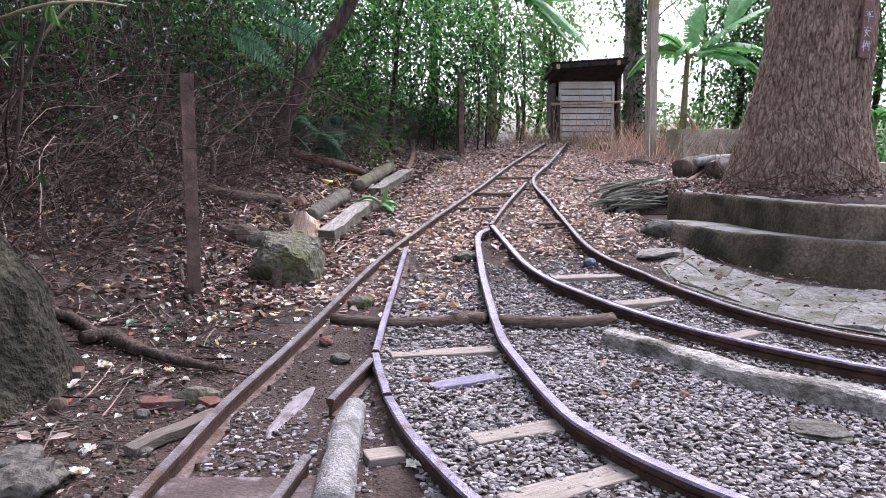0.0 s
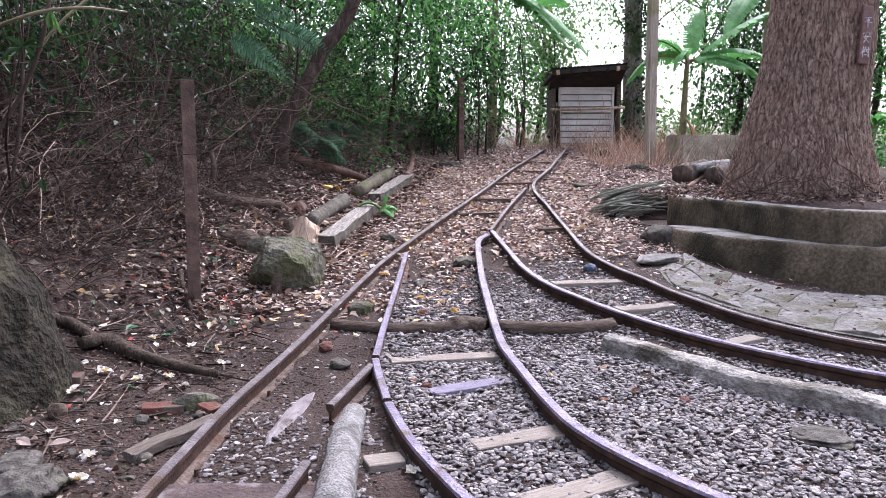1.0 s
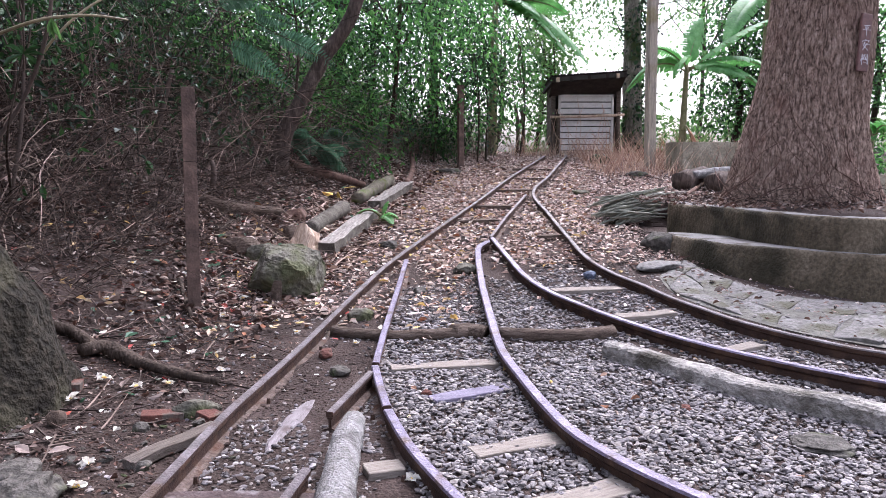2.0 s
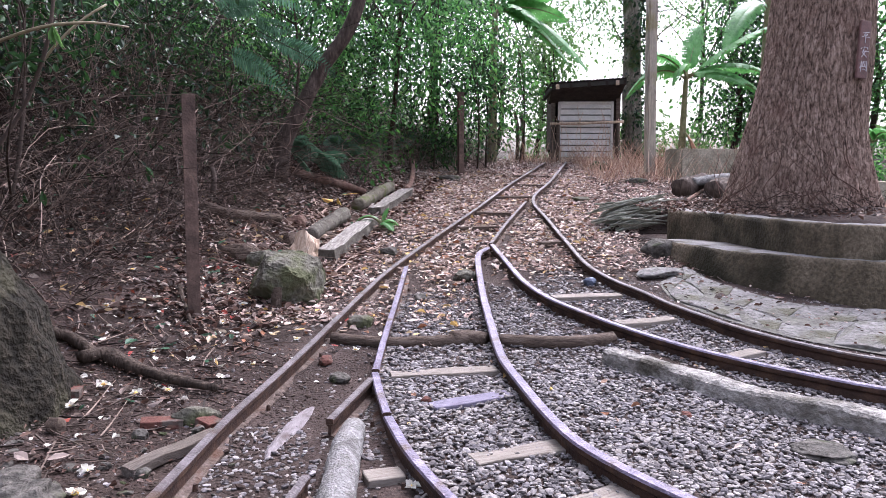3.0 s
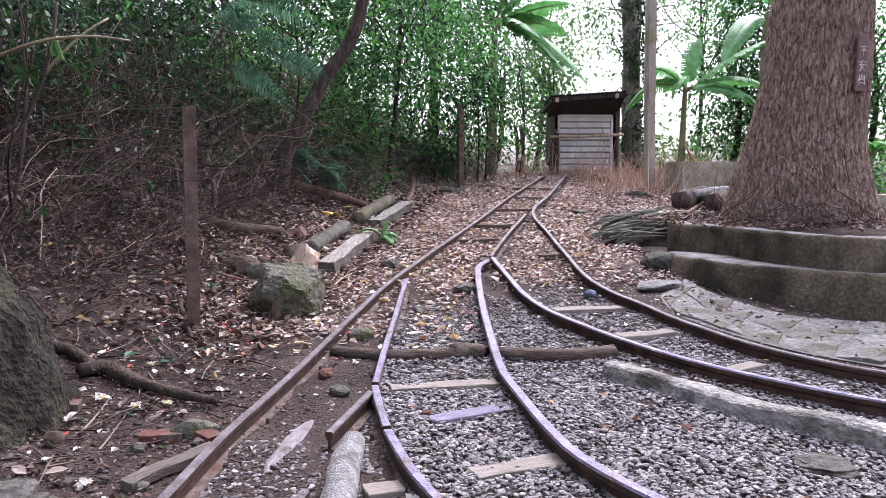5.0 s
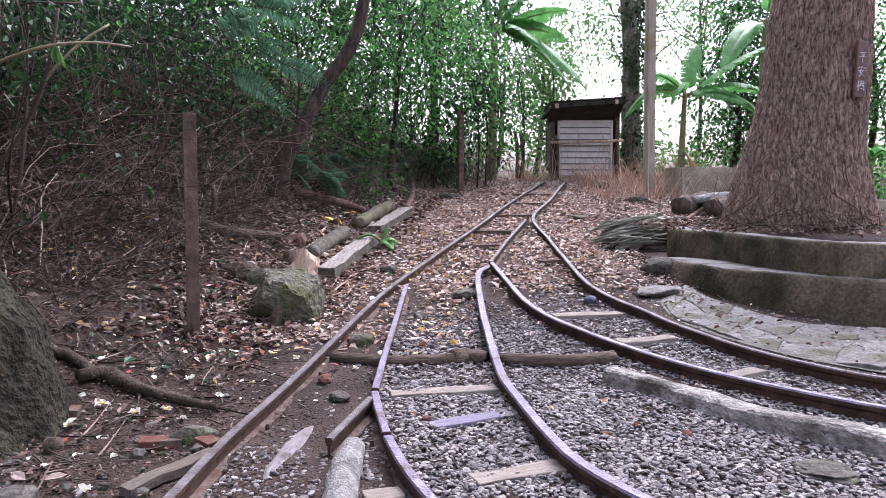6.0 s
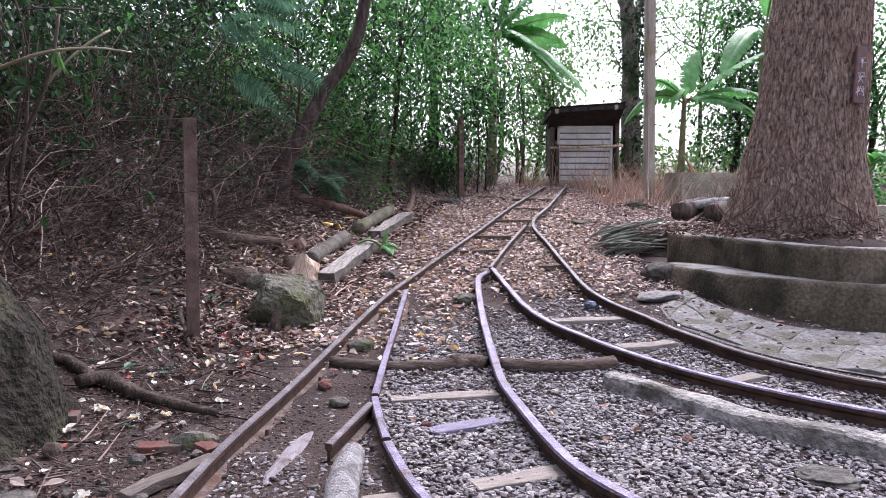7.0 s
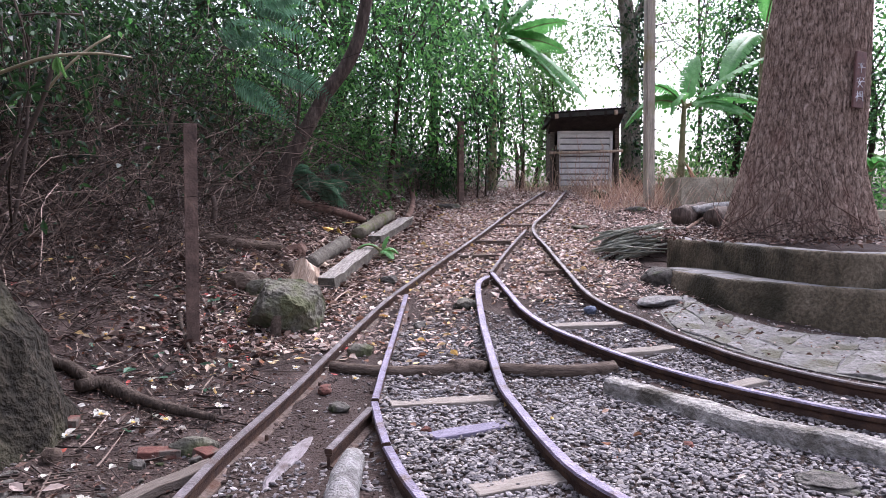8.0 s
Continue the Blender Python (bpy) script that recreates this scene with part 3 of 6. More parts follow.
def planter_soil():
    rim = curve_points([(2.948, 9.527, 0.800), (3.188, 8.427, 0.800), (3.388, 7.383, 0.800), (3.677, 6.914, 0.800), (4.016, 6.702, 0.800)] + [(4.6, 6.6, 0.8), (5.4, 6.9, 0.8), (6.0, 7.6, 0.8), (6.2, 8.6, 0.8), (5.9, 9.9, 0.8), (5.0, 10.8, 0.8), (3.6, 10.8, 0.8), (2.7, 10.0, 0.8)], 0.1)
    rim = np.vstack([rim, rim[:1]])
    c = np.array([TREE_X, TREE_Y, 1.0])
    rings = 14
    v = [c + (p - c) * (k / rings) for k in range(1, rings + 1) for p in rim]
    v += [np.array((p[0] + (p[0] - c[0]) * 0.03, p[1] + 0.1 * (p[1] > 9), 0.1)) for p in rim]
    v = [Vector(p) + Vector((0, 0, 0.05 * noise.noise(Vector(p) * 3) + 0.02 * noise.noise(Vector(p) * 11))) for p in v]
    n = len(rim)
    f = [(k * n + i, k * n + i + 1, (k + 1) * n + i + 1, (k + 1) * n + i) for k in range(rings) for i in range(n - 1)]
    ob = mesh_object("planter_soil", v, f, M_DIRT, smooth=True)
    tagged(ob, "raised brown soil inside the tree planter", "soil", kind="structure")


planter_soil()


# ---- trees' trunks ----
def trunk_mesh(line, radii, sides, furrow, seed, flare=0.0, name="trunk", material=None, parent=None, step=0.09):
    both = curve_points([(*p, r) for p, r in zip(line, radii)], step)
    line, rs = both[:, :3], both[:, 3]
    ang = np.linspace(0, 2 * math.pi, sides, endpoint=False)
    v, f = sweep(line, np.c_[np.cos(ang), np.sin(ang)], up=(0.05, 0.99, 0.02), scales=rs)
    out = []
    for i, p in enumerate(v):
        c = line[i // sides]
        a = ang[i % sides]
        q = Vector(p)
        rad = Vector(p - c)
        low = max(0.0, 1 - (p[2] - line[0][2]) / 1.1)
        k = 1 + flare * low * low * (0.5 + 0.9 * noise.noise(Vector((math.cos(a) * 1.7, math.sin(a) * 1.7, seed))))
        w = Vector((q.x, q.y, 0)) * 17 + Vector((noise.noise(q * 3), noise.noise(q * 3 + Vector((9, 0, 0))), 0)) * 0.7
        ridge = noise.noise(Vector((w.x, w.y, q.z * 3.2 + seed))) + 0.6 * noise.noise(Vector((w.x * 2.2, w.y * 2.2, q.z * 9)))
        k += furrow * (min(abs(ridge) * 2.4, 0.9) - 0.5) + 0.06 * noise.noise(Vector((q.x * 1.5, q.y * 1.5, q.z * 0.8 + seed)))
        out.append(Vector(c) + rad * k - Vector(line[0]))
    ob = mesh_object(name, out, f, material or M_BARK, parent, smooth=True)
    if parent is None:
        ob.location = line[0]
    return ob


big_tree = empty("tree", (TREE_X, TREE_Y, 0.75), "huge old tree with furrowed reddish-brown bark", "tree")
trunk_mesh([(3.9, TREE_Y, 0.75), (3.9, TREE_Y, 1.2), (3.925, TREE_Y, 1.8), (4.01, TREE_Y, 2.5), (4.06, TREE_Y, 3.3), (4.25, 8.7, 5.0), (4.65, 8.9, 8.0)],
           [0.88, 0.75, 0.62, 0.56, 0.53, 0.48, 0.42], 520, 0.05, 5.0, 0.14, "trunk", M_BARK, big_tree, 0.04)


def sign_board():
    """A hanging dark board with three white painted characters, drawn as strokes."""
    at = Vector((4.451, 8.020, 2.576))
    ob = empty("sign_board", at, "dark brown wooden sign with three white painted characters", "sign", turn=22)
    bm = bmesh.new()
    vs = box(bm, (0.15, 0.03, 0.6), None, 0.01)
    bmesh.ops.rotate(bm, cent=(0, 0, 0), matrix=Matrix.Rotation(radians(3), 3, "Y"), verts=bm.verts)
    part("board", bm, M_DARKRED, ob)
    strokes = {
        "character_ping": [((-.4, .42), (.4, .42)), ((-.2, .28), (-.12, .1)), ((.22, .28), (.12, .1)), ((-.5, .0), (.5, .0)), ((0, .42), (0, -.5))],
        "character_an": [((0, .5), (0, .4)), ((-.42, .36), (.42, .36)), ((-.42, .36), (-.42, .22)), ((.42, .36), (.42, .22)), ((-.1, .25), (-.25, -.15)), ((-.25, -.15), (.3, -.5)), ((.22, .1), (-.32, -.5)), ((-.5, .02), (.5, .02))],
        "character_shu": [((-.5, .2), (-.15, .2)), ((-.33, .5), (-.33, -.5)), ((-.33, .1), (-.5, -.2)), ((-.33, .1), (-.18, -.1)), ((-.1, .38), (.18, .38)), ((.04, .5), (.04, .25)), ((-.08, .2), (.16, .2)), ((-.08, .2), (-.08, -.05)), ((.16, .2), (.16, -.05)), ((-.08, -.05), (.16, -.05)), ((-.12, -.35), (.2, -.3)), ((.25, .2), (.52, .2)), ((.42, .5), (.42, -.45)), ((.42, -.45), (.32, -.38)), ((.28, 0), (.34, -.12))],
    }
    for i, (n, lines) in enumerate(strokes.items()):
        bm = bmesh.new()
        for a, b in lines:
            a, b = Vector((a[0], 0, a[1])) * 0.095, Vector((b[0], 0, b[1])) * 0.115
            d = b - a
            box(bm, (d.length + 0.006, 0.003, 0.0095), Matrix.Translation((a + b) / 2) @ d.to_track_quat("X", "Y").to_matrix().to_4x4(), 0)
        bmesh.ops.translate(bm, vec=(0.004 - i * 0.006, -0.0175, 0.13 - i * 0.15), verts=bm.verts)
        part(n, bm, M_WHITEPAINT, ob, "white brush strokes")


sign_board()

# ---- posts ----
def steel_post(base, top, label, size=0.1, group="rusty posts"):
    """An I-section post: two flanges and a web."""
    base, top = Vector(base), Vector(top)
    d = top - base
    ob = empty("steel_post", base, label, "post", group)
    ob.matrix_world = Matrix.Translation(base - d.normalized() * 0.15) @ d.to_track_quat("Z", "X").to_matrix().to_4x4() @ pose(0, 0, 0, 0, 0, 20)
    h = d.length + 0.15
    for n, sx, sy, oy in (("flange", size, 0.012, -size * 0.42), ("flange", size, 0.012, size * 0.42), ("web", 0.01, size * 0.84 - 0.014, 0)):
        bm = bmesh.new()
        box(bm, (sx, sy, h), Matrix.Translation((0, oy, h / 2)), 0.002)
        part(n, bm, M_POSTRUST, ob)


pb = Vector((-1.903, 5.584, 0.202))
steel_post(pb, (pb.x + 0.01, pb.y, pb.z + 1.66), "rusty brown steel post standing on the leafy bank", 0.095)
pb = Vector((0.343, 14.6, 1.2))
steel_post(pb, (pb.x, pb.y, pb.z + 1.62), "rusty steel post by the undergrowth up the slope", 0.11)


def square_pole():
    b = Vector((4.107, 14.813, 1.206))
    ob = empty("square_pole", b, "tall grey square timber pole with mossy foot", "pole")
    bm = bmesh.new()
    bmesh.ops.create_cube(bm, size=1)
    bmesh.ops.scale(bm, vec=(0.19, 0.16, 7), verts=bm.verts)
    bmesh.ops.bevel(bm, geom=bm.edges[:], offset=0.02, segments=2, affect="EDGES")
    bmesh.ops.subdivide_edges(bm, edges=[e for e in bm.edges if e.calc_length() > 3], cuts=24)
    for v in bm.verts:
        v.co += noise.noise_vector(v.co * 2.0) * 0.008
    bmesh.ops.translate(bm, vec=(0, 0, 3.4), verts=bm.verts)
    o = part("shaft", bm, M_POLE, ob)
    ob.matrix_world = Matrix.Translation(b) @ pose(0, 0, 0, 0, -0.8, 14)


square_pole()

# ---- shed at the top of the slope ----
def shed():
    b = Vector((3.374, 17.791, 1.520))
    px = b.y / 1310
    ob = empty("shed", b, "small wooden shed with dark sloping roof and louvred panel", "shed")
    wide, deep, high = 118 * px, 0.8, 128 * px

    def put(name, size, at, material, parent=ob, tilt=0, label="", bevel=0.006):
        bm = bmesh.new()
        box(bm, size, Matrix.Translation(at) @ pose(0, 0, 0, tilt, 0, 0), bevel)
        return part(name, bm, material, parent, label)

    put("back_wall", (wide, 0.05, high - 0.25), (0, deep, high / 2 + 0.12), M_SHADEDWOOD)
    for sx in (-1, 1):
        put("side_wall", (0.05, deep, high - 0.35), (sx * (wide / 2 - 0.03), deep / 2 + 0.06, high / 2 + 0.12), M_OLDPLANK)
        put("front_post", (0.1, 0.1, high + 0.05), (sx * (wide / 2 - 0.03), 0, high / 2 - 0.05), M_TIMBER if sx > 0 else M_OLDPLANK, label="brown timber post")
    # deep dark board that gives the shade under the eave
    put("shaded_lintel", (wide - 0.1, 0.06, 0.42), (0, 0.03, high - 0.2), M_SHADEDWOOD)
    # louvred panel
    pw, ph = 92 * px, 94 * px
    panel = put("panel_backing", (pw, 0.03, ph), (0.0, 0.0, 0.1 + ph / 2), M_SHEETDARK)
    for sx in (-1, 1):
        put("frame_side", (0.06, 0.06, ph + 0.05), (sx * pw / 2, -0.05, 0.1 + ph / 2), M_SHEET, panel)
    put("frame_top", (pw + 0.06, 0.06, 0.06), (0, -0.05, 0.1 + ph), M_SHEET, panel)
    n = 9
    for i in range(n):
        put("slat", (pw - 0.07, 0.02, ph / n * 0.9), (0, -0.045, 0.1 + ph * (i + 0.5) / n), M_SHEET, panel, tilt=-22, bevel=0.003)
    rv = random.Random(6)
    for i in range(16):
        x0, h0 = rv.uniform(-0.5, 0.5) * pw * 1.25, rv.uniform(0.5, 1.35)
        v, f = tube(curve_points([(x0, -0.3, -0.05), (x0 + rv.uniform(-0.1, 0.1), -0.2, h0 * 0.5), (x0 + rv.uniform(-0.2, 0.2), -0.12, h0)], 0.1), 0.006, 5)
        mesh_object("dry_vine", v, f, M_DRYGRASS, ob, smooth=True)
    # barrier rail in front
    rail_z = 66 * px
    line = [(-63 * px, -0.22, rail_z - 0.02), (0, -0.2, rail_z), (64 * px, -0.22, rail_z + 0.03)]
    v, f = tube(curve_points(line, 0.2), 0.035, 8)
    mesh_object("barrier_pole", v, f, M_SPLITWOOD, ob, smooth=True)
    for x in (-50, 54):
        v, f = tube([(x * px, -0.2, -0.15), (x * px + 0.01, -0.21, rail_z * 0.5), (x * px, -0.2, rail_z + 0.06)], 0.045, 8)
        mesh_object("barrier_post", v, f, M_TIMBER, ob, smooth=True)
    # roof: corrugated sheet on rafters, high side forward
    rw = 128 * px
    bm = bmesh.new()
    k, m = 96, 8
    grid = [[bm.verts.new((rw * (i / k - 0.5), -0.75 + 1.75 * j / m, 0.012 * math.sin(i * math.pi / 2) - 0.12 * j / m)) for i in range(k + 1)] for j in range(m + 1)]
    for j in range(m):
        for i in range(k):
            bm.faces.new((grid[j][i], grid[j][i + 1], grid[j + 1][i + 1], grid[j + 1][i]))
    r = bmesh.ops.extrude_face_region(bm, geom=bm.faces[:])
    bmesh.ops.translate(bm, vec=(0, 0, 0.012), verts=[g for g in r["geom"] if isinstance(g, bmesh.types.BMVert)])
    roof = part("roof", bm, M_ROOF, ob, "dark corrugated roof sheet")
    roof.matrix_local = pose(-0.06, 0, 134 * px, 0, -3.8, 0)
    put("fascia", (rw - 0.02, 0.03, 0.1), (0, -0.66, -0.07), M_SHEETDARK, roof)
    put("soffit", (rw - 0.06, 0.7, 0.02), (0, -0.3, -0.27), M_SHADEDWOOD, roof, tilt=-24)
    for sx in (-0.42, 0.36):
        put("rafter_block", (0.07, 0.08, 0.1), (rw * sx, -0.76, -0.1), M_SPLITWOOD, roof)
    for i in range(5):
        put("rafter", (0.07, 1.6, 0.11), (rw * (i / 4 - 0.5) * 0.94, 0.12, -0.14), M_SHADEDWOOD, roof, tilt=-4)


shed()


# ---- concrete block, cut logs and stones ----
def block(name, at, size, turn, material, label, category, seed=0, rough=0.02, bevel=0.03, cuts=3, kind=""):
    bm = bmesh.new()
    bmesh.ops.create_cube(bm, size=1)
    bmesh.ops.scale(bm, vec=size, verts=bm.verts)
    bmesh.ops.bevel(bm, geom=bm.edges[:], offset=bevel, segments=2, affect="EDGES")
    bmesh.ops.subdivide_edges(bm, edges=[e for e in bm.edges if e.calc_length() > max(size) / 6], cuts=cuts, use_grid_fill=True)
    for v in bm.verts:
        v.co += noise.noise_vector(v.co * (0.8 / max(size)) * 6 + Vector((seed, seed * 2, 0))) * rough
    bmesh.ops.translate(bm, vec=(0, 0, size[2] / 2), verts=bm.verts)
    ob = part(name, bm, material)
    ob.matrix_world = pose(*at, 0, 0, turn)
    return tagged(ob, label, category, kind=kind)


cb = Vector((4.561, 13.892, 1.097))
block("concrete_block", (cb.x + 0.46, cb.y + 0.52, cb.z - 0.1), (1.25, 0.75, 0.72), 8, M_BLOCK, "square mossy concrete block behind the planter", "block", 3, 0.012)

block("concrete_block", (7.05, 11.2, 0.72), (1.3, 0.6, 0.42), -4, M_BLOCK, "low pale concrete block beyond the big tree", "block", 5, 0.012)


def rock(name, at, size, label, material, seed, subdiv=4, rough=0.28, turn=0, sharp=True, group="", planes=None):
    bm = bmesh.new()
    bmesh.ops.create_icosphere(bm, subdivisions=subdiv, radius=0.5)
    for v in bm.verts:
        d = v.co.normalized()
        k = 1 + rough * noise.noise(d * 1.3 + Vector((seed, 0, 0))) + rough * 0.4 * noise.noise(d * 3.1 + Vector((0, seed, 0))) + 0.05 * noise.noise(d * 8) + (0.03 * noise.noise(d * 17) if subdiv > 4 else 0)
        c = d * 0.5 * k
        # broken facets
        for n in planes or ((0.3, -0.8, 0.5), (-0.7, -0.4, 0.55), (0.8, -0.2, 0.55), (0.05, 0.1, 1), (-0.2, -1, 0.1), (0.9, -0.6, -0.1), (-0.9, -0.5, 0.0), (0.5, 0.3, 0.9)):
            nn = Vector(n).normalized()
            nn = nn if planes else (nn + noise.noise_vector(Vector((seed, n[0], n[1])) * 3) * 0.35).normalized()
            over = c.dot(nn) - (0.31 if planes else 0.35)
            if over > 0:
                c = c - nn * over * 0.97
        c += noise.noise_vector(d * 6 + Vector((seed, 1, 2))) * (0.018 if subdiv > 3 else 0.0) + noise.noise_vector(d * 15) * (0.008 if subdiv > 4 else 0.0)
        v.co = Vector((c.x * size[0], c.y * size[1], c.z * size[2]))
    ob = part(name, bm, material, smooth=subdiv > 3 and not sharp)
    ob.matrix_world = pose(at[0], at[1], at[2] + size[2] * 0.32, 0, 0, turn)
    return tagged(ob, label, "rock", group)


rock("boulder", (-1.321, 6.179, 0.202), (0.74, 0.62, 0.56), "mossy grey-green boulder on the leafy slope", M_MOSSROCK, 4.2, 5, 0.16, 0,
     planes=((0.05, -0.3, 0.95), (-0.15, -0.98, 0.1), (-0.55, -0.62, -0.5), (0.95, -0.25, 0.1), (-0.88, -0.3, 0.35), (0.5, -0.75, -0.35), (0.55, -0.4, 0.7), (-0.3, -0.75, 0.6)))
rock("boulder", (-1.704, 7.000, 0.357), (0.3, 0.3, 0.28), "dark mossy stone leaning behind the boulder", M_MOSSROCK, 7.2, 4, 0.3, 40, False)
STONES = (
    ((-0.614, 5.562, 0.123), (0.24, 0.2, 0.12), M_MOSSROCK, 1), ((-0.190, 6.300, 0.195), (0.28, 0.12, 0.08), M_STONE, 2), ((1.755, 3.287, 0.013), (0.3, 0.28, 0.05), M_STONE, 3),
    ((0.204, 6.969, 0.269), (0.24, 0.2, 0.14), M_MOSSROCK, 4), ((-1.587, 2.650, 0.024), (0.32, 0.25, 0.16), M_STONE, 5), ((-1.714, 2.837, 0.030), (0.26, 0.2, 0.13), M_STONE, 6),
    ((-1.444, 3.406, 0.031), (0.09, 0.08, 0.07), M_STONE, 7), ((-1.864, 3.463, 0.049), (0.12, 0.1, 0.1), M_TIMBER, 9),
    ((1.375, 6.821, 0.248), (0.16, 0.12, 0.1), M_BLUESTONE, 10), ((2.350, 7.965, 0.381), (0.42, 0.3, 0.28), M_STONE, 11), ((2.114, 7.199, 0.285), (0.6, 0.36, 0.1), M_PAVING, 12),
    ((1.260, 3.739, 0.020), (0.08, 0.07, 0.05), M_BRICK, 13), ((3.275, 15.678, 1.306), (0.6, 0.4, 0.3), M_MOSSROCK, 14), ((3.565, 13.581, 1.060), (0.5, 0.3, 0.16), M_STONE, 15),
    ((0.170, 14.001, 1.127), (0.5, 0.35, 0.14), M_STONE, 16), ((2.182, 11.659, 0.830), (0.5, 0.3, 0.1), M_MOSSROCK, 17), ((-0.580, 8.041, 0.403), (0.25, 0.2, 0.1), M_STONE, 18),
    ((-0.091, 3.971, 0.029), (0.07, 0.06, 0.05), M_BRICK, 19), ((-1.450, 3.058, 0.026), (0.07, 0.06, 0.05), M_STONE, 20), ((-0.766, 4.680, 0.059), (0.13, 0.1, 0.08), M_BRICK, 21),
    ((-0.628, 4.344, 0.043), (0.16, 0.13, 0.07), M_STONE, 22), ((-1.579, 3.022, 0.028), (0.08, 0.07, 0.05), M_STONE, 23), ((-1.265, 2.990, 0.021), (0.1, 0.08, 0.06), M_STONE, 24),
)
NAMES = {id(M_MOSSROCK): "mossy grey-green stone lying on the earth", id(M_STONE): "plain grey stone lying on the earth", id(M_TIMBER): "brown sawn stump end lying on earth",
         id(M_PAVING): "flat pale grey slab lying by the planter", id(M_BLUESTONE): "dark blue-grey stone beside the side track", id(M_BRICK): "reddish broken stone lying on gravel"}
for at, size, m, s in STONES:
    large = max(size) > 0.2
    rock("stone", at, size, NAMES[id(m)], m, s * 3.7, 4 if large else 3, 0.3, s * 47, not large, "loose stones")


def slate():
    """Layered thin slabs, tilted."""
    at = Vector((2.404, 9.589, 0.577))
    ob = empty("slate_outcrop", at, "layered greenish slate outcrop among dead leaves", "rock")
    r = random.Random(4)
    for i in range(52):
        bm = bmesh.new()
        w, d, u = r.uniform(0.3, 0.85), r.uniform(0.06, 0.14), i / 51
        bmesh.ops.create_grid(bm, x_segments=9, y_segments=2, size=0.5)
        bow = r.uniform(-0.01, 0.03)
        for v in bm.verts:
            e = abs(v.co.x) * 2
            v.co = Vector((v.co.x * w * r.uniform(0.95, 1.04), v.co.y * d * (1 - 0.75 * e ** 2) + r.uniform(-0.012, 0.012), -bow * e ** 2 + r.uniform(-0.006, 0.006)))
        e = bmesh.ops.extrude_face_region(bm, geom=bm.faces[:])
        bmesh.ops.translate(bm, vec=(0, 0, r.uniform(0.008, 0.02)), verts=[g for g in e["geom"] if isinstance(g, bmesh.types.BMVert)])
        o = part("slab", bm, M_SLATE, ob)
        o.matrix_local = pose(r.uniform(-0.22, 0.22) + 0.12 * u, -0.36 + 0.62 * u, 0.03 + 0.26 * math.sin(u * 2.3) + r.uniform(-0.012, 0.012), r.uniform(-50, 10), r.uniform(-22, 2), r.uniform(-18, 26))


slate()

# logs on the slope
def at_depth(p, lift):
    return (p[0], p[1], p[2] + lift)


log([(-1.477, 8.177, 0.583), (-1.398, 8.750, 0.654), (-1.276, 9.505, 0.743)], [0.08, 0.09, 0.088], "grey barkless cut log lying along the slope", M_GREYLOG, 20, rough=0.16)
log([(-1.179, 10.187, 0.827), (-1.038, 11.006, 0.923), (-0.858, 12.032, 1.042)], [0.088, 0.095, 0.09], "mossy cut log lying along the slope", M_MOSSLOG, 20, rough=0.16)
log([(-1.572, 8.078, 0.542), (-1.443, 8.416, 0.562), (-1.307, 8.580, 0.561)], [0.05, 0.045, 0.04], "short brown stick of firewood by the logs", M_TIMBER, 12)
plank((-1.191, 7.537, 0.500), (-0.923, 9.378, 0.722), 0.2, 0.18, "squared old timber beam with a pale flaking top", M_GREYLOG, "timber_beam", 3.5)
plank((-0.925, 10.116, 0.800), (-0.574, 11.821, 1.020), 0.2, 0.16, "squared old timber beam lying end to end", M_GREYLOG, "timber_beam", 3.5)
log([(-0.590, 11.956, 0.999), (-0.554, 12.827, 1.112), (-0.573, 14.024, 1.285), (-0.635, 15.293, 1.512)], [0.05, 0.05, 0.045, 0.06], "reddish broken branch standing up from the logs", M_REDBRANCH, 10, "branch", "branch")
log([(-2.189, 10.372, 1.351), (-1.875, 10.578, 1.209), (-1.536, 11.007, 1.106), (-1.186, 11.230, 0.983)], [0.06, 0.07, 0.06, 0.05], "reddish-brown fallen branch on the bank", M_REDBRANCH, 12, "branch", "branch")
log([(-2.884, 7.466, 1.146), (-2.623, 7.597, 1.017), (-2.411, 7.682, 0.909), (-2.196, 7.911, 0.831), (-1.870, 8.478, 0.765)], [0.05, 0.06, 0.065, 0.06, 0.04], "long grey-brown fallen log under dead twigs", M_TIMBER, 14)
log([(-2.176, 4.352, 0.188), (-2.100, 4.484, 0.176), (-1.970, 4.423, 0.141), (-1.645, 4.242, 0.100), (-1.278, 4.072, 0.082)], [0.035, 0.055, 0.034, 0.03, 0.02], "crooked dark root branch lying on the dirt", M_BARK_DARK, 12, "branch", "branch", rough=0.14)
log([(-2.151, 5.977, 0.378), (-2.033, 5.720, 0.283), (-1.847, 5.348, 0.181)], [0.02, 0.02, 0.015], "thin dark stick leaning by the post", M_BARK_DARK, 8, "branch", "branch")
log([(-2.189, 7.217, 0.645), (-2.167, 7.577, 0.706), (-2.089, 7.949, 0.737)], [0.03, 0.03, 0.02], "short dark stick among dead leaves", M_BARK_DARK, 8, "branch", "branch")
plank((-1.320, 2.976, 0.072), (-1.079, 3.439, 0.075), 0.085, 0.045, "weathered split plank lying against the rail", M_OLDPLANK, "plank", 2.0)
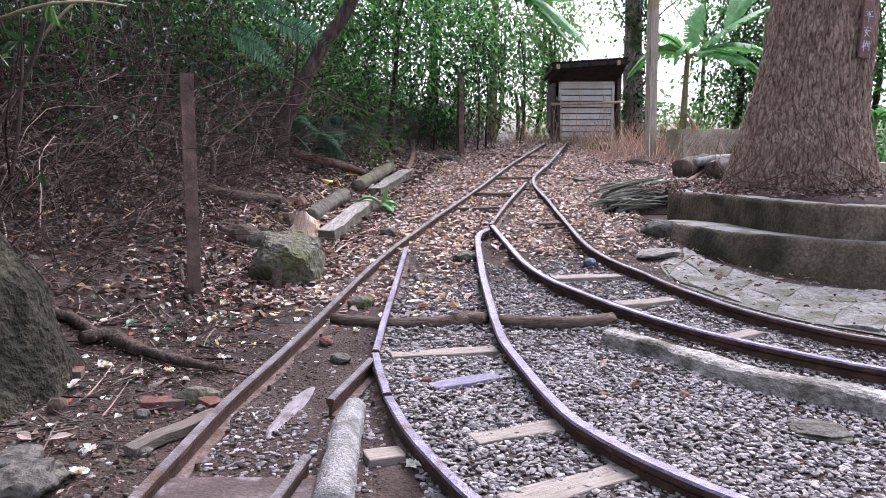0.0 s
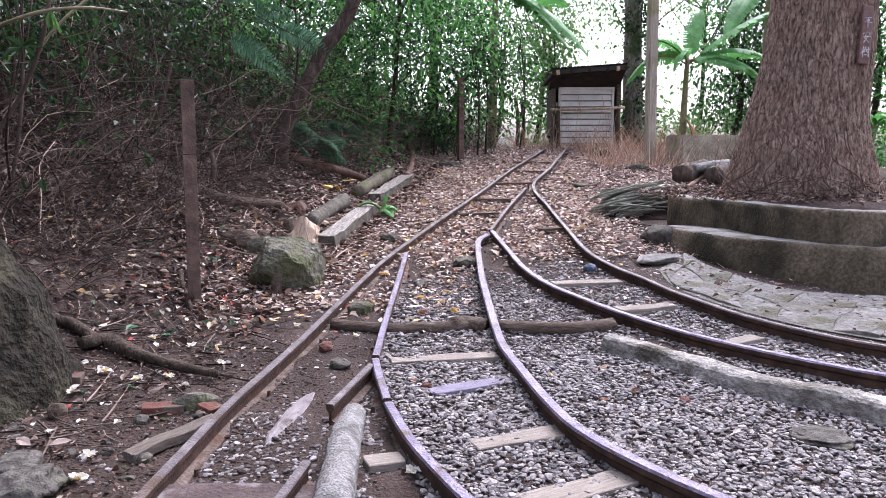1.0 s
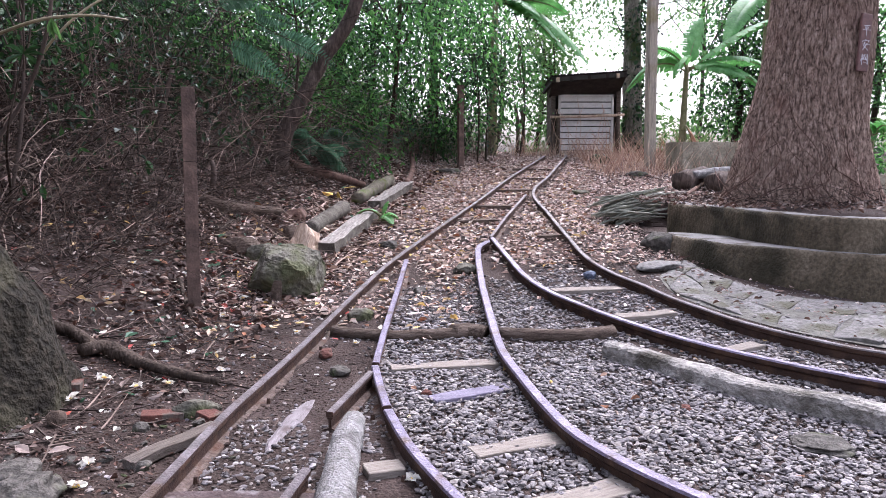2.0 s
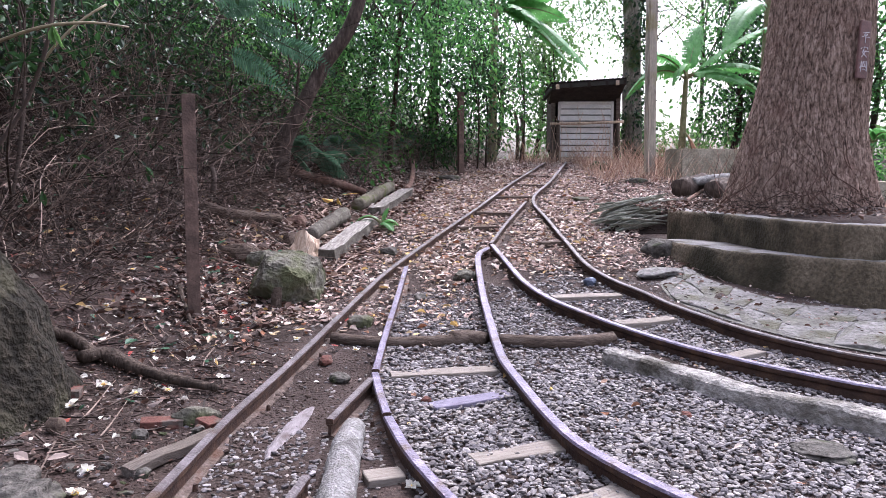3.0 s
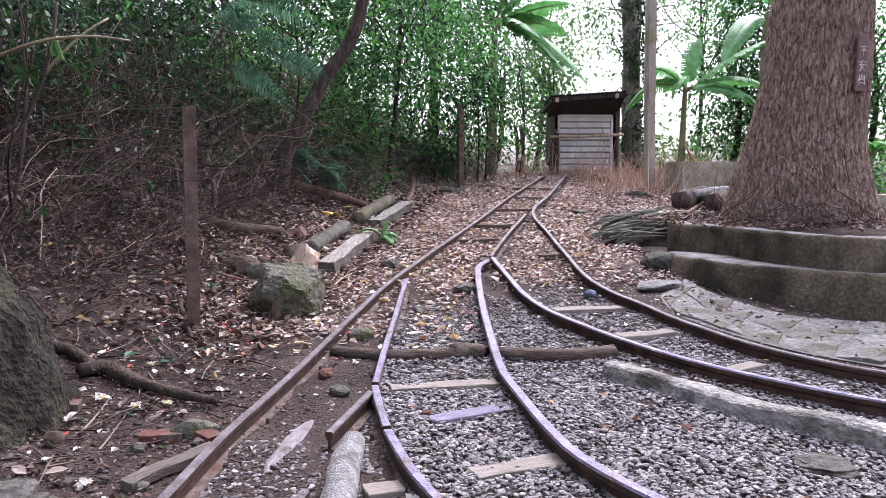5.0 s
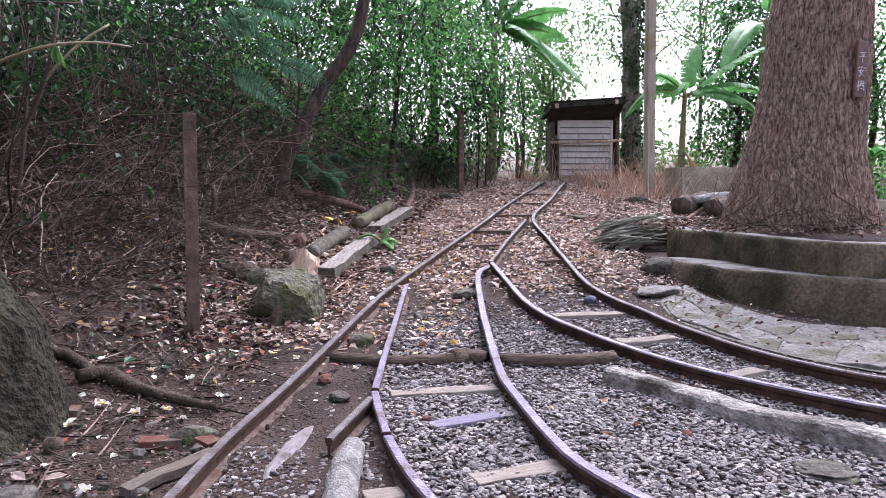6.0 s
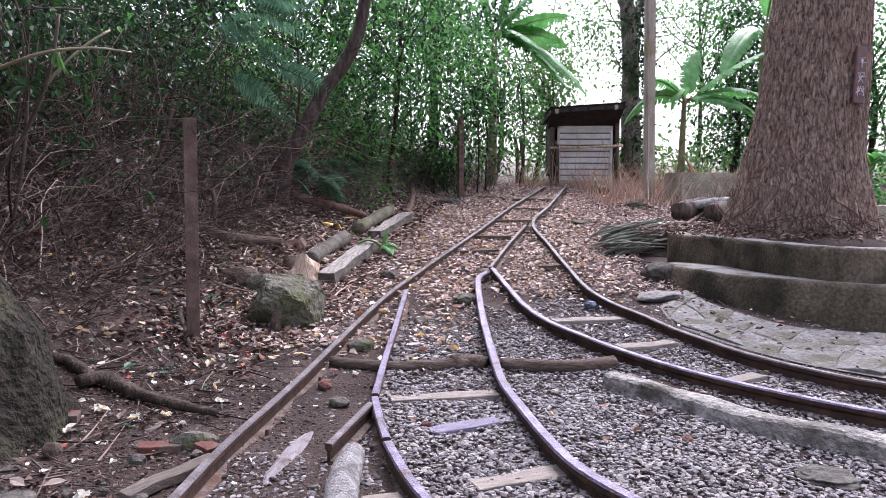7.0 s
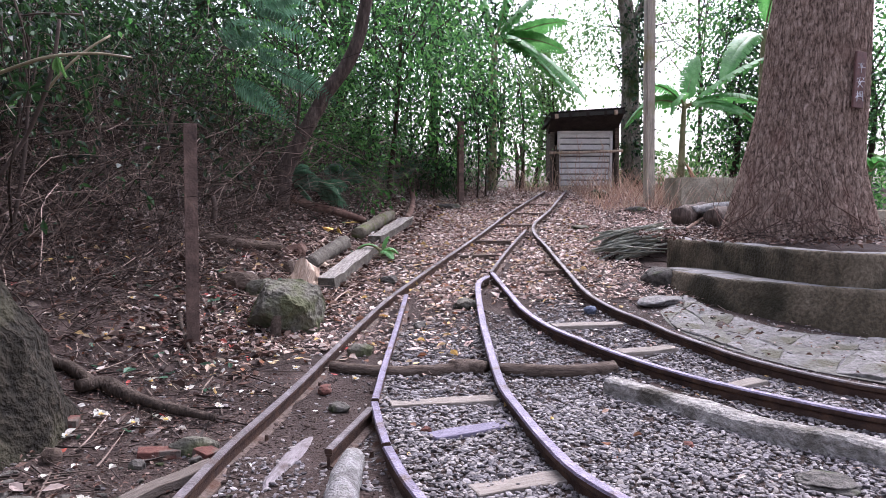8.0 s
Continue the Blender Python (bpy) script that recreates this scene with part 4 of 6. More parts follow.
for p, r0, h, t in (((-1.421, 7.640, 0.395), 0.14, 0.27, 16), ((-1.629, 7.921, 0.484), 0.08, 0.15, -24), ((-1.363, 5.977, 0.181), 0.045, 0.2, 4)):
    bm = bmesh.new()
    bmesh.ops.create_cone(bm, cap_ends=True, segments=12, radius1=r0 * 1.1, radius2=r0 * 0.85, depth=h)
    bmesh.ops.subdivide_edges(bm, edges=bm.edges[:], cuts=2, use_grid_fill=True)
    for v in bm.verts:
        v.co += noise.noise_vector(v.co * 7 + Vector(p)) * r0 * 0.55
    o = part("wood_chunk", bm, M_SPLITWOOD if h > 0.2 else M_TIMBER)
    o.matrix_world = pose(p[0], p[1], p[2] + h * 0.4, t, t, 30 * t)
    tagged(o, "broken upright chunk of split wood", "wood", "split wood chunks")
rock("bark_slab", (-1.929, 7.087, 0.455), (0.42, 0.3, 0.22), "dark slab of rotten bark on dead leaves", M_TIMBER, 12.5, 4, 0.4, 30)


rock("rotten_wood", (-1.702, 8.664, 0.647), (0.34, 0.22, 0.2), "reddish crumbling piece of rotten wood", M_REDBRANCH, 15.5, 4, 0.4, 60)
rock("rotten_wood", (-1.443, 8.409, 0.511), (0.3, 0.14, 0.14), "pale broken piece of rotten wood", M_SPLITWOOD, 16.5, 4, 0.4, 20)


def brick(p, turn, tilt=0, length=0.2):
    bm = bmesh.new()
    box(bm, (length, 0.095, 0.055), None, 0.006)
    bmesh.ops.subdivide_edges(bm, edges=[e for e in bm.edges if e.calc_length() > 0.03], cuts=2, use_grid_fill=True)
    for v in bm.verts:
        v.co += noise.noise_vector(v.co * 40 + Vector(p)) * 0.003
    o = part("brick", bm, M_BRICK)
    o.matrix_world = pose(p[0], p[1], p[2] + 0.02, tilt, 3, turn)
    tagged(o, "worn red clay brick lying in the dirt", "brick", "loose bricks")


brick((-1.393, 3.559, 0.032), 18)
rock("board", (-0.757, 3.496, 0.023), (0.1, 0.78, 0.025), "thin pale split board sunk in the dirt", M_PALEBOARD, 31.5, 4, 0.12, -7)
rock("boulder", (-1.236, 3.614, 0.030), (0.26, 0.13, 0.13), "mossy stone leaning on the red brick", M_MOSSROCK, 33.5, 4, 0.3, 24)
brick((-1.165, 3.570, 0.028), 62, 12, 0.1)
brick((-2.058, 3.888, 0.087), 12, 4)
brick((-2.070, 3.697, 0.080), -10, 3)

# logs by the planter
log([(3.837, 11.977, 1.016), (4.128, 12.364, 1.063), (4.501, 12.850, 1.122)], [0.155, 0.15, 0.14], "thick brown cut log by the planter", M_SLIMBARK, 20, rough=0.14)
log([(4.060, 12.113, 1.123), (4.489, 12.390, 1.156), (4.957, 12.680, 1.191)], [0.07, 0.09, 0.07], "pale broken log beside the big tree", M_PALELOG, 14)
log([(4.346, 11.924, 1.000), (4.638, 12.371, 1.054), (4.991, 12.855, 1.112)], [0.14, 0.14, 0.12], "short dark log end beside the big tree", M_SLIMBARK, 18, rough=0.12)
log([(3.726, 11.362, 0.842), (4.255, 12.284, 0.953), (4.645, 13.081, 1.049)], 0.03, "thin broken branch propped on logs", M_REDBRANCH, 10, "branch", "branch")
block("timber_offcut", (3.765, 11.671, 0.829), (0.36, 0.2, 0.05), 20, M_PLANK, "flat grey timber offcut on leaves", "timber", 2, 0.006, 0.008, 2)

# old stump at the edge of the bank
st = Vector((-2.235, 3.630, 0.102))
stump = trunk_mesh([(st.x - 0.3, st.y, st.z - 0.2), (st.x - 0.38, st.y, st.z + 0.25), (st.x - 0.52, st.y + 0.02, st.z + 0.7), (st.x - 0.75, st.y + 0.05, st.z + 1.3), (st.x - 1.0, st.y + 0.1, st.z + 2.6)],
                   [0.62, 0.56, 0.47, 0.4, 0.36], 90, 0.03, 9.0, 0.15, "old_tree", M_MUDBARK)
for vert in stump.data.vertices:
    vert.co += noise.noise_vector(vert.co * 4) * 0.06 + noise.noise_vector(vert.co * 13) * 0.025
stump_root = log([(-2.459, 4.487, 0.318), (-2.340, 4.556, 0.267), (-2.193, 4.498, 0.197), (-2.077, 4.469, 0.158)], [0.03, 0.035, 0.035, 0.02], "dark crooked root", M_BARK_DARK, 10, "root", "")
stump_root.parent = stump
stump_root.location = stump_root.location - stump.location
tagged(stump, "thick muddy brown leaning trunk with rough bark", "tree")

# ---- paving in front of the planter ----
paving = new("pavement")
tagged(paving, "pale irregular stone paving below the planter", "pavement", kind="structure")
EDGE_A = curve_points([(2.036, 6.877, 0.245), (2.001, 6.477, 0.200), (2.049, 6.148, 0.164), (2.222, 5.784, 0.127), (2.412, 5.492, 0.099), (2.626, 5.232, 0.077), (2.851, 5.050, 0.063), (3.089, 4.862, 0.051), (3.478, 4.568, 0.035)], 0.1)
EDGE_B = curve_points([(2.435, 7.392, 0.313), (2.495, 7.022, 0.270), (2.632, 6.608, 0.222), (2.933, 6.168, 0.174), (3.243, 6.021, 0.158), (3.597, 5.926, 0.148), (4.287, 5.789, 0.134)], 0.1)


def pave():
    r = random.Random(8)
    n, rows = 7, 2

    def at(u, w):
        a, b = EDGE_A[min(int(u * (len(EDGE_A) - 1)), len(EDGE_A) - 1)], EDGE_B[min(int(u * (len(EDGE_B) - 1)), len(EDGE_B) - 1)]
        return Vector(a) * (1 - w) + Vector(b) * w

    pts = {}
    for i in range(n + 1):
        for j in range(rows + 1):
            u = i / n + (r.uniform(-0.04, 0.04) if 0 < i < n else 0)
            w = j / rows + (r.uniform(-0.16, 0.16) if 0 < j < rows else 0)
            pts[i, j] = at(max(0, min(1, u)), w)
    # mortar between the stones, a little below their tops
    v, f = [], []
    for i in range(41):
        for k, w in enumerate((-0.03, 1.04)):
            v.append(at(i / 40, w) + Vector((0, 0, 0.014)))
        if i:
            f.append((2 * i - 2, 2 * i - 1, 2 * i + 1, 2 * i))
    mesh_object("mortar_bed", v, f, M_MORTAR, paving)
    for i in range(n):
        for j in range(rows):
            q = [pts[i, j], pts[i + 1, j], pts[i + 1, j + 1], pts[i, j + 1]]
            c = sum(q, Vector()) / 4
            bm = bmesh.new()
            ring = []
            for k in range(4):
                a, b = q[k], q[(k + 1) % 4]
                for s in (0.06, 0.28, 0.5, 0.72, 0.94):
                    p = a.lerp(b, s) - c
                    p = p * (1 - 0.002 / max(p.length, 0.1)) + noise.noise_vector(a.lerp(b, s) * 4) * 0.035
                    ring.append(bm.verts.new((p.x, p.y, p.z + 0.022)))
            f = bm.faces.new(ring)
            e = bmesh.ops.extrude_face_region(bm, geom=[f])
            bmesh.ops.translate(bm, vec=(0, 0, -0.09), verts=[g for g in e["geom"] if isinstance(g, bmesh.types.BMVert)])
            bmesh.ops.bevel(bm, geom=[x for x in bm.edges if all(v.co.z > -0.02 for v in x.verts)], offset=0.004, segments=1, affect="EDGES")
            o = part("paving_stone", bm, M_PAVING, paving)
            o.location = c + Vector((0, 0, r.uniform(-0.004, 0.004)))


pave()

# ---- scattered things: pebbles, leaves, stems ----
def bulk(name, verts, quads, material, parent=None, label="", category="", kind="", smooth=False, face_size=4):
    """A mesh of very many small pieces, from arrays."""
    verts, quads = np.asarray(verts, dtype=np.float32).reshape(-1, 3), np.asarray(quads, dtype=np.int32).reshape(-1, face_size)
    me = bpy.data.meshes.new(name)
    me.vertices.add(len(verts))
    me.vertices.foreach_set("co", verts.ravel())
    me.loops.add(quads.size)
    me.loops.foreach_set("vertex_index", quads.ravel())
    me.polygons.add(len(quads))
    me.polygons.foreach_set("loop_start", np.arange(0, quads.size, face_size, dtype=np.int32))
    me.polygons.foreach_set("loop_total", np.full(len(quads), face_size, dtype=np.int32))
    me.polygons.foreach_set("use_smooth", np.full(len(quads), smooth, dtype=bool))
    me.materials.append(material)
    me.update(calc_edges=True)
    ob = new(name, me)
    ob.parent = parent
    return tagged(ob, label, category, kind=kind)


def unit(v):
    return v / (np.linalg.norm(v, axis=-1, keepdims=True) + 1e-9)


def leaf_arrays(pos, along, up, size, width=0.45, droop=0.15, fold=0.12):
    """Folded six-cornered leaves: two quads each."""
    along, n = unit(along), len(pos)
    side = unit(np.cross(along, up))
    up = np.cross(side, along)
    size, width, fold = np.broadcast_to(size, (n,)), np.broadcast_to(width, (n,)), np.broadcast_to(fold, (n,))
    shape = [(0, 0, 0), (0.36, 0.3, 1), (0.42, 0.62, 0.8), (0, 1, None), (-0.42, 0.62, 0.8), (-0.36, 0.3, 1)]
    out = np.empty((n, 6, 3))
    for i, (a, b, c) in enumerate(shape):
        lift = np.full(n, -droop) if c is None else fold * c
        out[:, i] = pos + (side * (a * 2 * width)[:, None] + along * b + up * lift[:, None]) * size[:, None]
    k = np.arange(n)[:, None] * 6
    q = np.concatenate([k + np.array([[0, 1, 2, 3]]), k + np.array([[0, 3, 4, 5]])], axis=1)
    return out.reshape(-1, 3), q.reshape(-1, 4)


def stem_arrays(lines, radius):
    """Thin three-sided stems along many lines at once: lines (n, k, 3), radius (n,)."""
    n, k, _ = lines.shape
    tan = unit(np.gradient(lines, axis=1))
    side = unit(np.cross(tan, np.array([0.31, 0.17, 0.93])))
    top = np.cross(side, tan)
    taper = np.linspace(1, 0.35, k)[None, :, None] * radius[:, None, None]
    v = np.stack([lines + taper * (side * math.cos(a) + top * math.sin(a)) for a in (0.5, 2.6, 4.7)], axis=2)
    f = []
    base = np.arange(n)[:, None, None] * (k * 3) + np.arange(k - 1)[None, :, None] * 3
    for j in range(3):
        f.append(np.stack([base[..., 0] + j, base[..., 0] + (j + 1) % 3, base[..., 0] + 3 + (j + 1) % 3, base[..., 0] + 3 + j], axis=-1))
    return v.reshape(-1, 3), np.concatenate([x.reshape(-1, 4) for x in f])


def inside(x, y, poly):
    px, py = np.array([p[0] for p in poly]), np.array([p[1] for p in poly])
    c = np.zeros(len(x), dtype=bool)
    j = len(poly) - 1
    for i in range(len(poly)):
        hit = ((py[i] > y) != (py[j] > y)) & (x < (px[j] - px[i]) * (y - py[i]) / (py[j] - py[i] + 1e-12) + px[i])
        c ^= hit
        j = i
    return c


def fill(poly, per_m2, rg):
    px, py = [p[0] for p in poly], [p[1] for p in poly]
    a = (max(px) - min(px)) * (max(py) - min(py))
    x = rg.uniform(min(px), max(px), int(a * per_m2))
    y = rg.uniform(min(py), max(py), len(x))
    k = inside(x, y, poly)
    return x[k], y[k]


def pebbles(name, x, y, low, high, seed, label, subdiv=1, lift=0.0, material=None):
    rg = np.random.RandomState(seed)
    bm = bmesh.new()
    bmesh.ops.create_icosphere(bm, subdivisions=subdiv, radius=0.5)
    tv = np.array([v.co[:] for v in bm.verts])
    tf = np.array([[v.index for v in f.verts] for f in bm.faces])
    bm.free()
    n = len(x)
    s = (low + (high - low) * rg.rand(n) ** 1.4) * (0.75 + 0.55 * rg.rand(n))
    dims = np.stack([s * rg.uniform(0.9, 1.35, n), s * rg.uniform(0.6, 0.95, n), s * rg.uniform(0.3, 0.55, n)], axis=1)
    v = tv[None] * (1 + 0.3 * (rg.rand(n, len(tv), 1) - 0.5)) * dims[:, None]
    a, b, c = rg.rand(n) * 6.28, rg.randn(n) * 0.28, rg.randn(n) * 0.28
    ca, sa = np.cos(a)[:, None], np.sin(a)[:, None]
    v[..., 2] += v[..., 0] * np.tan(b)[:, None] * 0.6 + v[..., 1] * np.tan(c)[:, None] * 0.6
    vx, vy = v[..., 0] * ca - v[..., 1] * sa, v[..., 0] * sa + v[..., 1] * ca
    z = relief(x, y) + dims[:, 2] * rg.uniform(-0.05, 0.45, n) + lift * rg.rand(n)
    out = np.stack([vx + x[:, None], vy + y[:, None], v[..., 2] + z[:, None]], axis=-1)
    f = tf[None] + (np.arange(n) * len(tv))[:, None, None]
    bulk(name, out, f, material or M_PEBBLE, None, label, "gravel", "stuff", False, 3)


rg = np.random.RandomState(11)
BED_MID = [(-0.343, 6.420, 0.209), (0.352, 6.910, 0.261), (0.758, 6.492, 0.212), (1.217, 5.184, 0.083), (1.676, 4.208, 0.031), (2.165, 3.479, 0.015), (2.358, 2.897, 0.008), (1.995, 2.192, 0.003), (0.029, 2.186, 0.007), (-0.267, 3.589, 0.021), (-0.396, 4.349, 0.042), (-0.390, 5.328, 0.100)]
x, y = fill(BED_MID, 2900, rg)
k = (y < 4.6) | (rg.rand(len(x)) < np.where(y < 6.2, 0.72, 0.33))
pebbles("gravel", x[k], y[k], 0.017, 0.038, 1, "grey rounded pebbles filling the track bed", 1, 0.012)
BED_RIGHT = [(1.036, 7.652, 0.346), (1.524, 6.782, 0.243), (2.141, 5.323, 0.093), (2.837, 4.617, 0.046), (3.408, 4.265, 0.031), (2.818, 3.323, 0.012), (2.272, 3.659, 0.018), (1.770, 4.367, 0.036), (1.223, 5.211, 0.085), (0.760, 6.737, 0.240)]
x, y = fill(BED_RIGHT, 1900, rg)
k = (y < 6.6) | (rg.rand(len(x)) < 0.4)
pebbles("gravel", x[k], y[k], 0.018, 0.04, 2, "grey pebbles between the side track rails", 1, 0.01)
BED_LEFT = [(-1.053, 3.654, 0.029), (-0.923, 4.129, 0.038), (-0.578, 3.238, 0.018), (-0.568, 3.601, 0.023), (-0.447, 4.242, 0.038), (-0.263, 3.527, 0.020), (-0.260, 2.217, 0.008), (-1.141, 2.208, 0.013), (-1.046, 2.875, 0.018)]
x, y = fill(BED_LEFT, 900, rg)
k = (wobble(x, y, 4, 9) > -0.12)
pebbles("gravel", x[k], y[k], 0.016, 0.036, 3, "muddy grey pebbles in the old track", 1, 0.0)
x, y = rg.uniform(-3.0, -0.45, 1300), rg.uniform(2.3, 6.5, 1300)
pebbles("gravel", x, y, 0.012, 0.035, 4, "small loose stones in the brown dirt", 1)
x, y = rg.uniform(-2.9, -0.7, 2600), 2.2 + 2.2 * rg.rand(2600)
pebbles("gravel", x, y, 0.008, 0.034, 14, "small brown earthy stones trodden into the dirt", 1, 0.0, M_CLOD)
x, y = rg.uniform(-2.7, -0.9, 130), 2.2 + 1.3 * rg.rand(130)
pebbles("gravel", x, y, 0.03, 0.065, 15, "rounded brownish stones in the dirt beside the rail", 1, 0.0, M_STONE)


def bank_foot(y):
    return -2.35 + 0.15 * (y - 3)


x, y = rg.uniform(-3.2, 0.6, 8000), 2.2 + 6.3 * rg.rand(8000) ** 1.3
pebbles("earth_clods", x, y, 0.004, 0.02, 5, "crumbs of brown earth on the ground", 1, 0.0, M_CLOD)


x, y = rg.uniform(-2.6, -0.5, 6500), 2.2 + 2.6 * rg.rand(6500)
pebbles("earth_clods", x, y, 0.004, 0.015, 16, "fine crumbs of trodden brown earth", 1, 0.0, M_CLOD)
y = 2.6 + 2.4 * rg.rand(2600)
FRONT = (bank_foot(y) + 1.2 - 2.0 * rg.rand(2600), y)


def on_walls(x, y):
    return ((x - TREE_X) ** 2 + (y - TREE_Y) ** 2) < 1.8 ** 2


def litter(name, x, y, low, high, material, seed, label, category="dead leaves", width=0.3, flat=0.35, base=None):
    r = np.random.RandomState(seed)
    n = len(x)
    a = r.rand(n) * 6.28
    along = np.stack([np.cos(a), np.sin(a), r.randn(n) * flat], axis=1)
    up = np.stack([r.randn(n) * flat, r.randn(n) * flat, np.ones(n)], axis=1)
    z = (relief(x, y) if base is None else base) + 0.012 + 0.03 * r.rand(n)
    v, q = leaf_arrays(np.stack([x, y, z], axis=1), along, up, r.uniform(low, high, n), width * r.uniform(0.5, 1.3, n), 0.12, r.normal(0.03, 0.16, n))
    bulk(name, v, q, material, None, label, category, "stuff")


# on the bank
y = 3.0 + 11 * rg.rand(24000) ** 1.1
x = bank_foot(y) + 0.75 - 4.2 * rg.rand(24000) ** 1.2
k = (y > 5.4) | (rg.rand(24000) < np.clip((y - 4.4) * 0.55, 0.06, 0.5))
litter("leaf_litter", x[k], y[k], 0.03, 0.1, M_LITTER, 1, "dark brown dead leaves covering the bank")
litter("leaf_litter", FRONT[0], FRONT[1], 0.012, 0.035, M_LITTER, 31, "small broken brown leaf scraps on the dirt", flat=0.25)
# up the track
y = 5.6 + 13 * rg.rand(24000) ** 1.15
x = bank_foot(y) + (3.4 + 0.9 - bank_foot(y)) * rg.rand(24000)
k = ~on_walls(x, y) & ~((x > 0.3) & (y < 7.2) & (rg.rand(24000) < 0.85)) & ~((y < 7) & (x > -0.6) & (rg.rand(24000) < 0.6))
RAILS = np.array([tuple(o.matrix_basis @ v.co)[:2] for o in bpy.data.objects if o.name.startswith("rail") for v in list(o.data.vertices)[::10]])


def off_rails(x, y, gap=0.07):
    ok = np.ones(len(x), dtype=bool)
    for a in range(0, len(x), 2000):
        d = (x[a:a + 2000, None] - RAILS[None, :, 0]) ** 2 + (y[a:a + 2000, None] - RAILS[None, :, 1]) ** 2
        ok[a:a + 2000] = d.min(axis=1) > gap * gap
    return ok


k &= off_rails(x, y)
k &= rg.rand(24000) < 0.75
litter("leaf_litter", x[k], y[k], 0.03, 0.09, M_LITLITTER, 2, "pale brown dead leaves in lit colours up the track", flat=0.22)
y = 5.2 + 10 * rg.rand(3600)
x = bank_foot(y) + 0.3 + 3.2 * rg.rand(3600)
k = ~on_walls(x, y) & ~((x > 0.1) & (y < 7)) & off_rails(x, y)
litter("leaf_litter", x[k], y[k], 0.04, 0.1, M_PALELITTER, 3, "pale tan and yellowish fallen leaves between the rails", flat=0.16)
y = 4.6 + 5 * rg.rand(700)
x = bank_foot(y) + 0.7 - 1.9 * rg.rand(700)
litter("leaf_litter", x, y, 0.03, 0.095, M_PALELITTER, 4, "pale fallen leaves at the foot of the bank")
litter("fallen_petals", bank_foot(3 + 7 * rg.rand(200)) + rg.uniform(-1.3, 0.9, 200), rg.uniform(3.2, 9.5, 200), 0.02, 0.055, M_PETAL, 5, "white fallen petals scattered on the earth", "petals", 0.45)
litter("red_leaves", bank_foot(3 + 7 * rg.rand(40)) + rg.uniform(-1.8, 0.9, 40), rg.uniform(3.4, 9, 40), 0.04, 0.07, M_REDLEAF, 6, "bright red fallen leaves on the bank", "dead leaves", 0.4)
x, y = rg.uniform(-0.4, 3.0, 80), rg.uniform(2.8, 6.0, 80)
litter("leaf_litter", x, y, 0.03, 0.06, M_PALELITTER, 7, "a few small yellow leaves on gravel")


y = 5.5 + 11.5 * rg.rand(17000) ** 1.2
x = bank_foot(y) - 0.3 + (2.4 + 0.05 * y - bank_foot(y)) * rg.rand(17000)
k = off_rails(x, y, 0.05) & ~on_walls(x, y) & ~((x > 0.3) & (y < 7.4)) & ~((y < 6.5) & (x > -0.5) & (rg.rand(17000) < 0.7))
litter("leaf_litter", x[k], y[k], 0.014, 0.05, M_LITLITTER, 24, "small broken scraps of pale, lit-coloured leaves up the track", flat=0.3)
y = 9.0 + 8.5 * rg.rand(12000)
x = bank_foot(y) + (3.4 + 0.06 * y - bank_foot(y)) * rg.rand(12000)
k = off_rails(x, y, 0.05) & ~on_walls(x, y)
litter("leaf_litter", x[k], y[k], 0.02, 0.06, M_LITLITTER, 25, "dense lit-coloured leaf scraps towards the crest", flat=0.3)
# the lit leaf colour brightens the bank round the logs
y = 7.0 + 9 * rg.rand(8000)
x = bank_foot(y) + 0.5 - 3.0 * rg.rand(8000) ** 1.3
litter("leaf_litter", x, y, 0.025, 0.08, M_LITLITTER, 20, "dry leaves in lit colours round the logs and up the bank", flat=0.3)
y = 9.0 + 8.5 * rg.rand(3200)
x = 0.9 + 0.06 * y + rg.uniform(-1.4, 2.2, 3200)
k = off_rails(x, y) & ~on_walls(x, y)
litter("leaf_litter", x[k], y[k], 0.03, 0.09, M_LITLITTER, 19, "pale dry leaves strewn over the crest", flat=0.25)


x, y = rg.normal(0.0, 0.2, 150), rg.normal(8.0, 0.7, 150)
k = off_rails(x, y, 0.06)
litter("leaf_litter", x[k], y[k], 0.05, 0.11, M_PALELITTER, 26, "pale yellow and cream leaves gathered between the rails", flat=0.2)
y = rg.uniform(5.3, 7.2, 60)
litter("red_leaves", bank_foot(y) + rg.uniform(-0.5, 0.6, 60), y, 0.035, 0.07, M_REDLEAF, 27, "small red leaves scattered round the post", width=0.4)


def sticks(name, x, y, low, high, r0, r1, seed, label, material, lift=0.02):
    r = np.random.RandomState(seed)
    n = len(x)
    a, l = r.rand(n) * 6.28, r.uniform(low, high, n)
    t = np.linspace(-0.5, 0.5, 5)
    bend = r.randn(n) * 0.2
    px = x[:, None] + np.cos(a)[:, None] * l[:, None] * t - np.sin(a)[:, None] * (bend * l)[:, None] * (t ** 2)
    py = y[:, None] + np.sin(a)[:, None] * l[:, None] * t + np.cos(a)[:, None] * (bend * l)[:, None] * (t ** 2)
    pz = relief(px.ravel(), py.ravel()).reshape(px.shape) + lift * (0.5 + r.rand(n, 1))
    v, q = stem_arrays(np.stack([px, py, pz], axis=-1), r.uniform(r0, r1, n))
    bulk(name, v, q, material, None, label, "twigs", "stuff")


y = 3.0 + 9 * rg.rand(1500)
sticks("fallen_twigs", bank_foot(y) + 0.9 - 3.2 * rg.rand(1500), y, 0.12, 0.6, 0.003, 0.008, 3, "thin brown twigs lying on the bank", M_TWIG)
y = 7.0 + 9 * rg.rand(500)
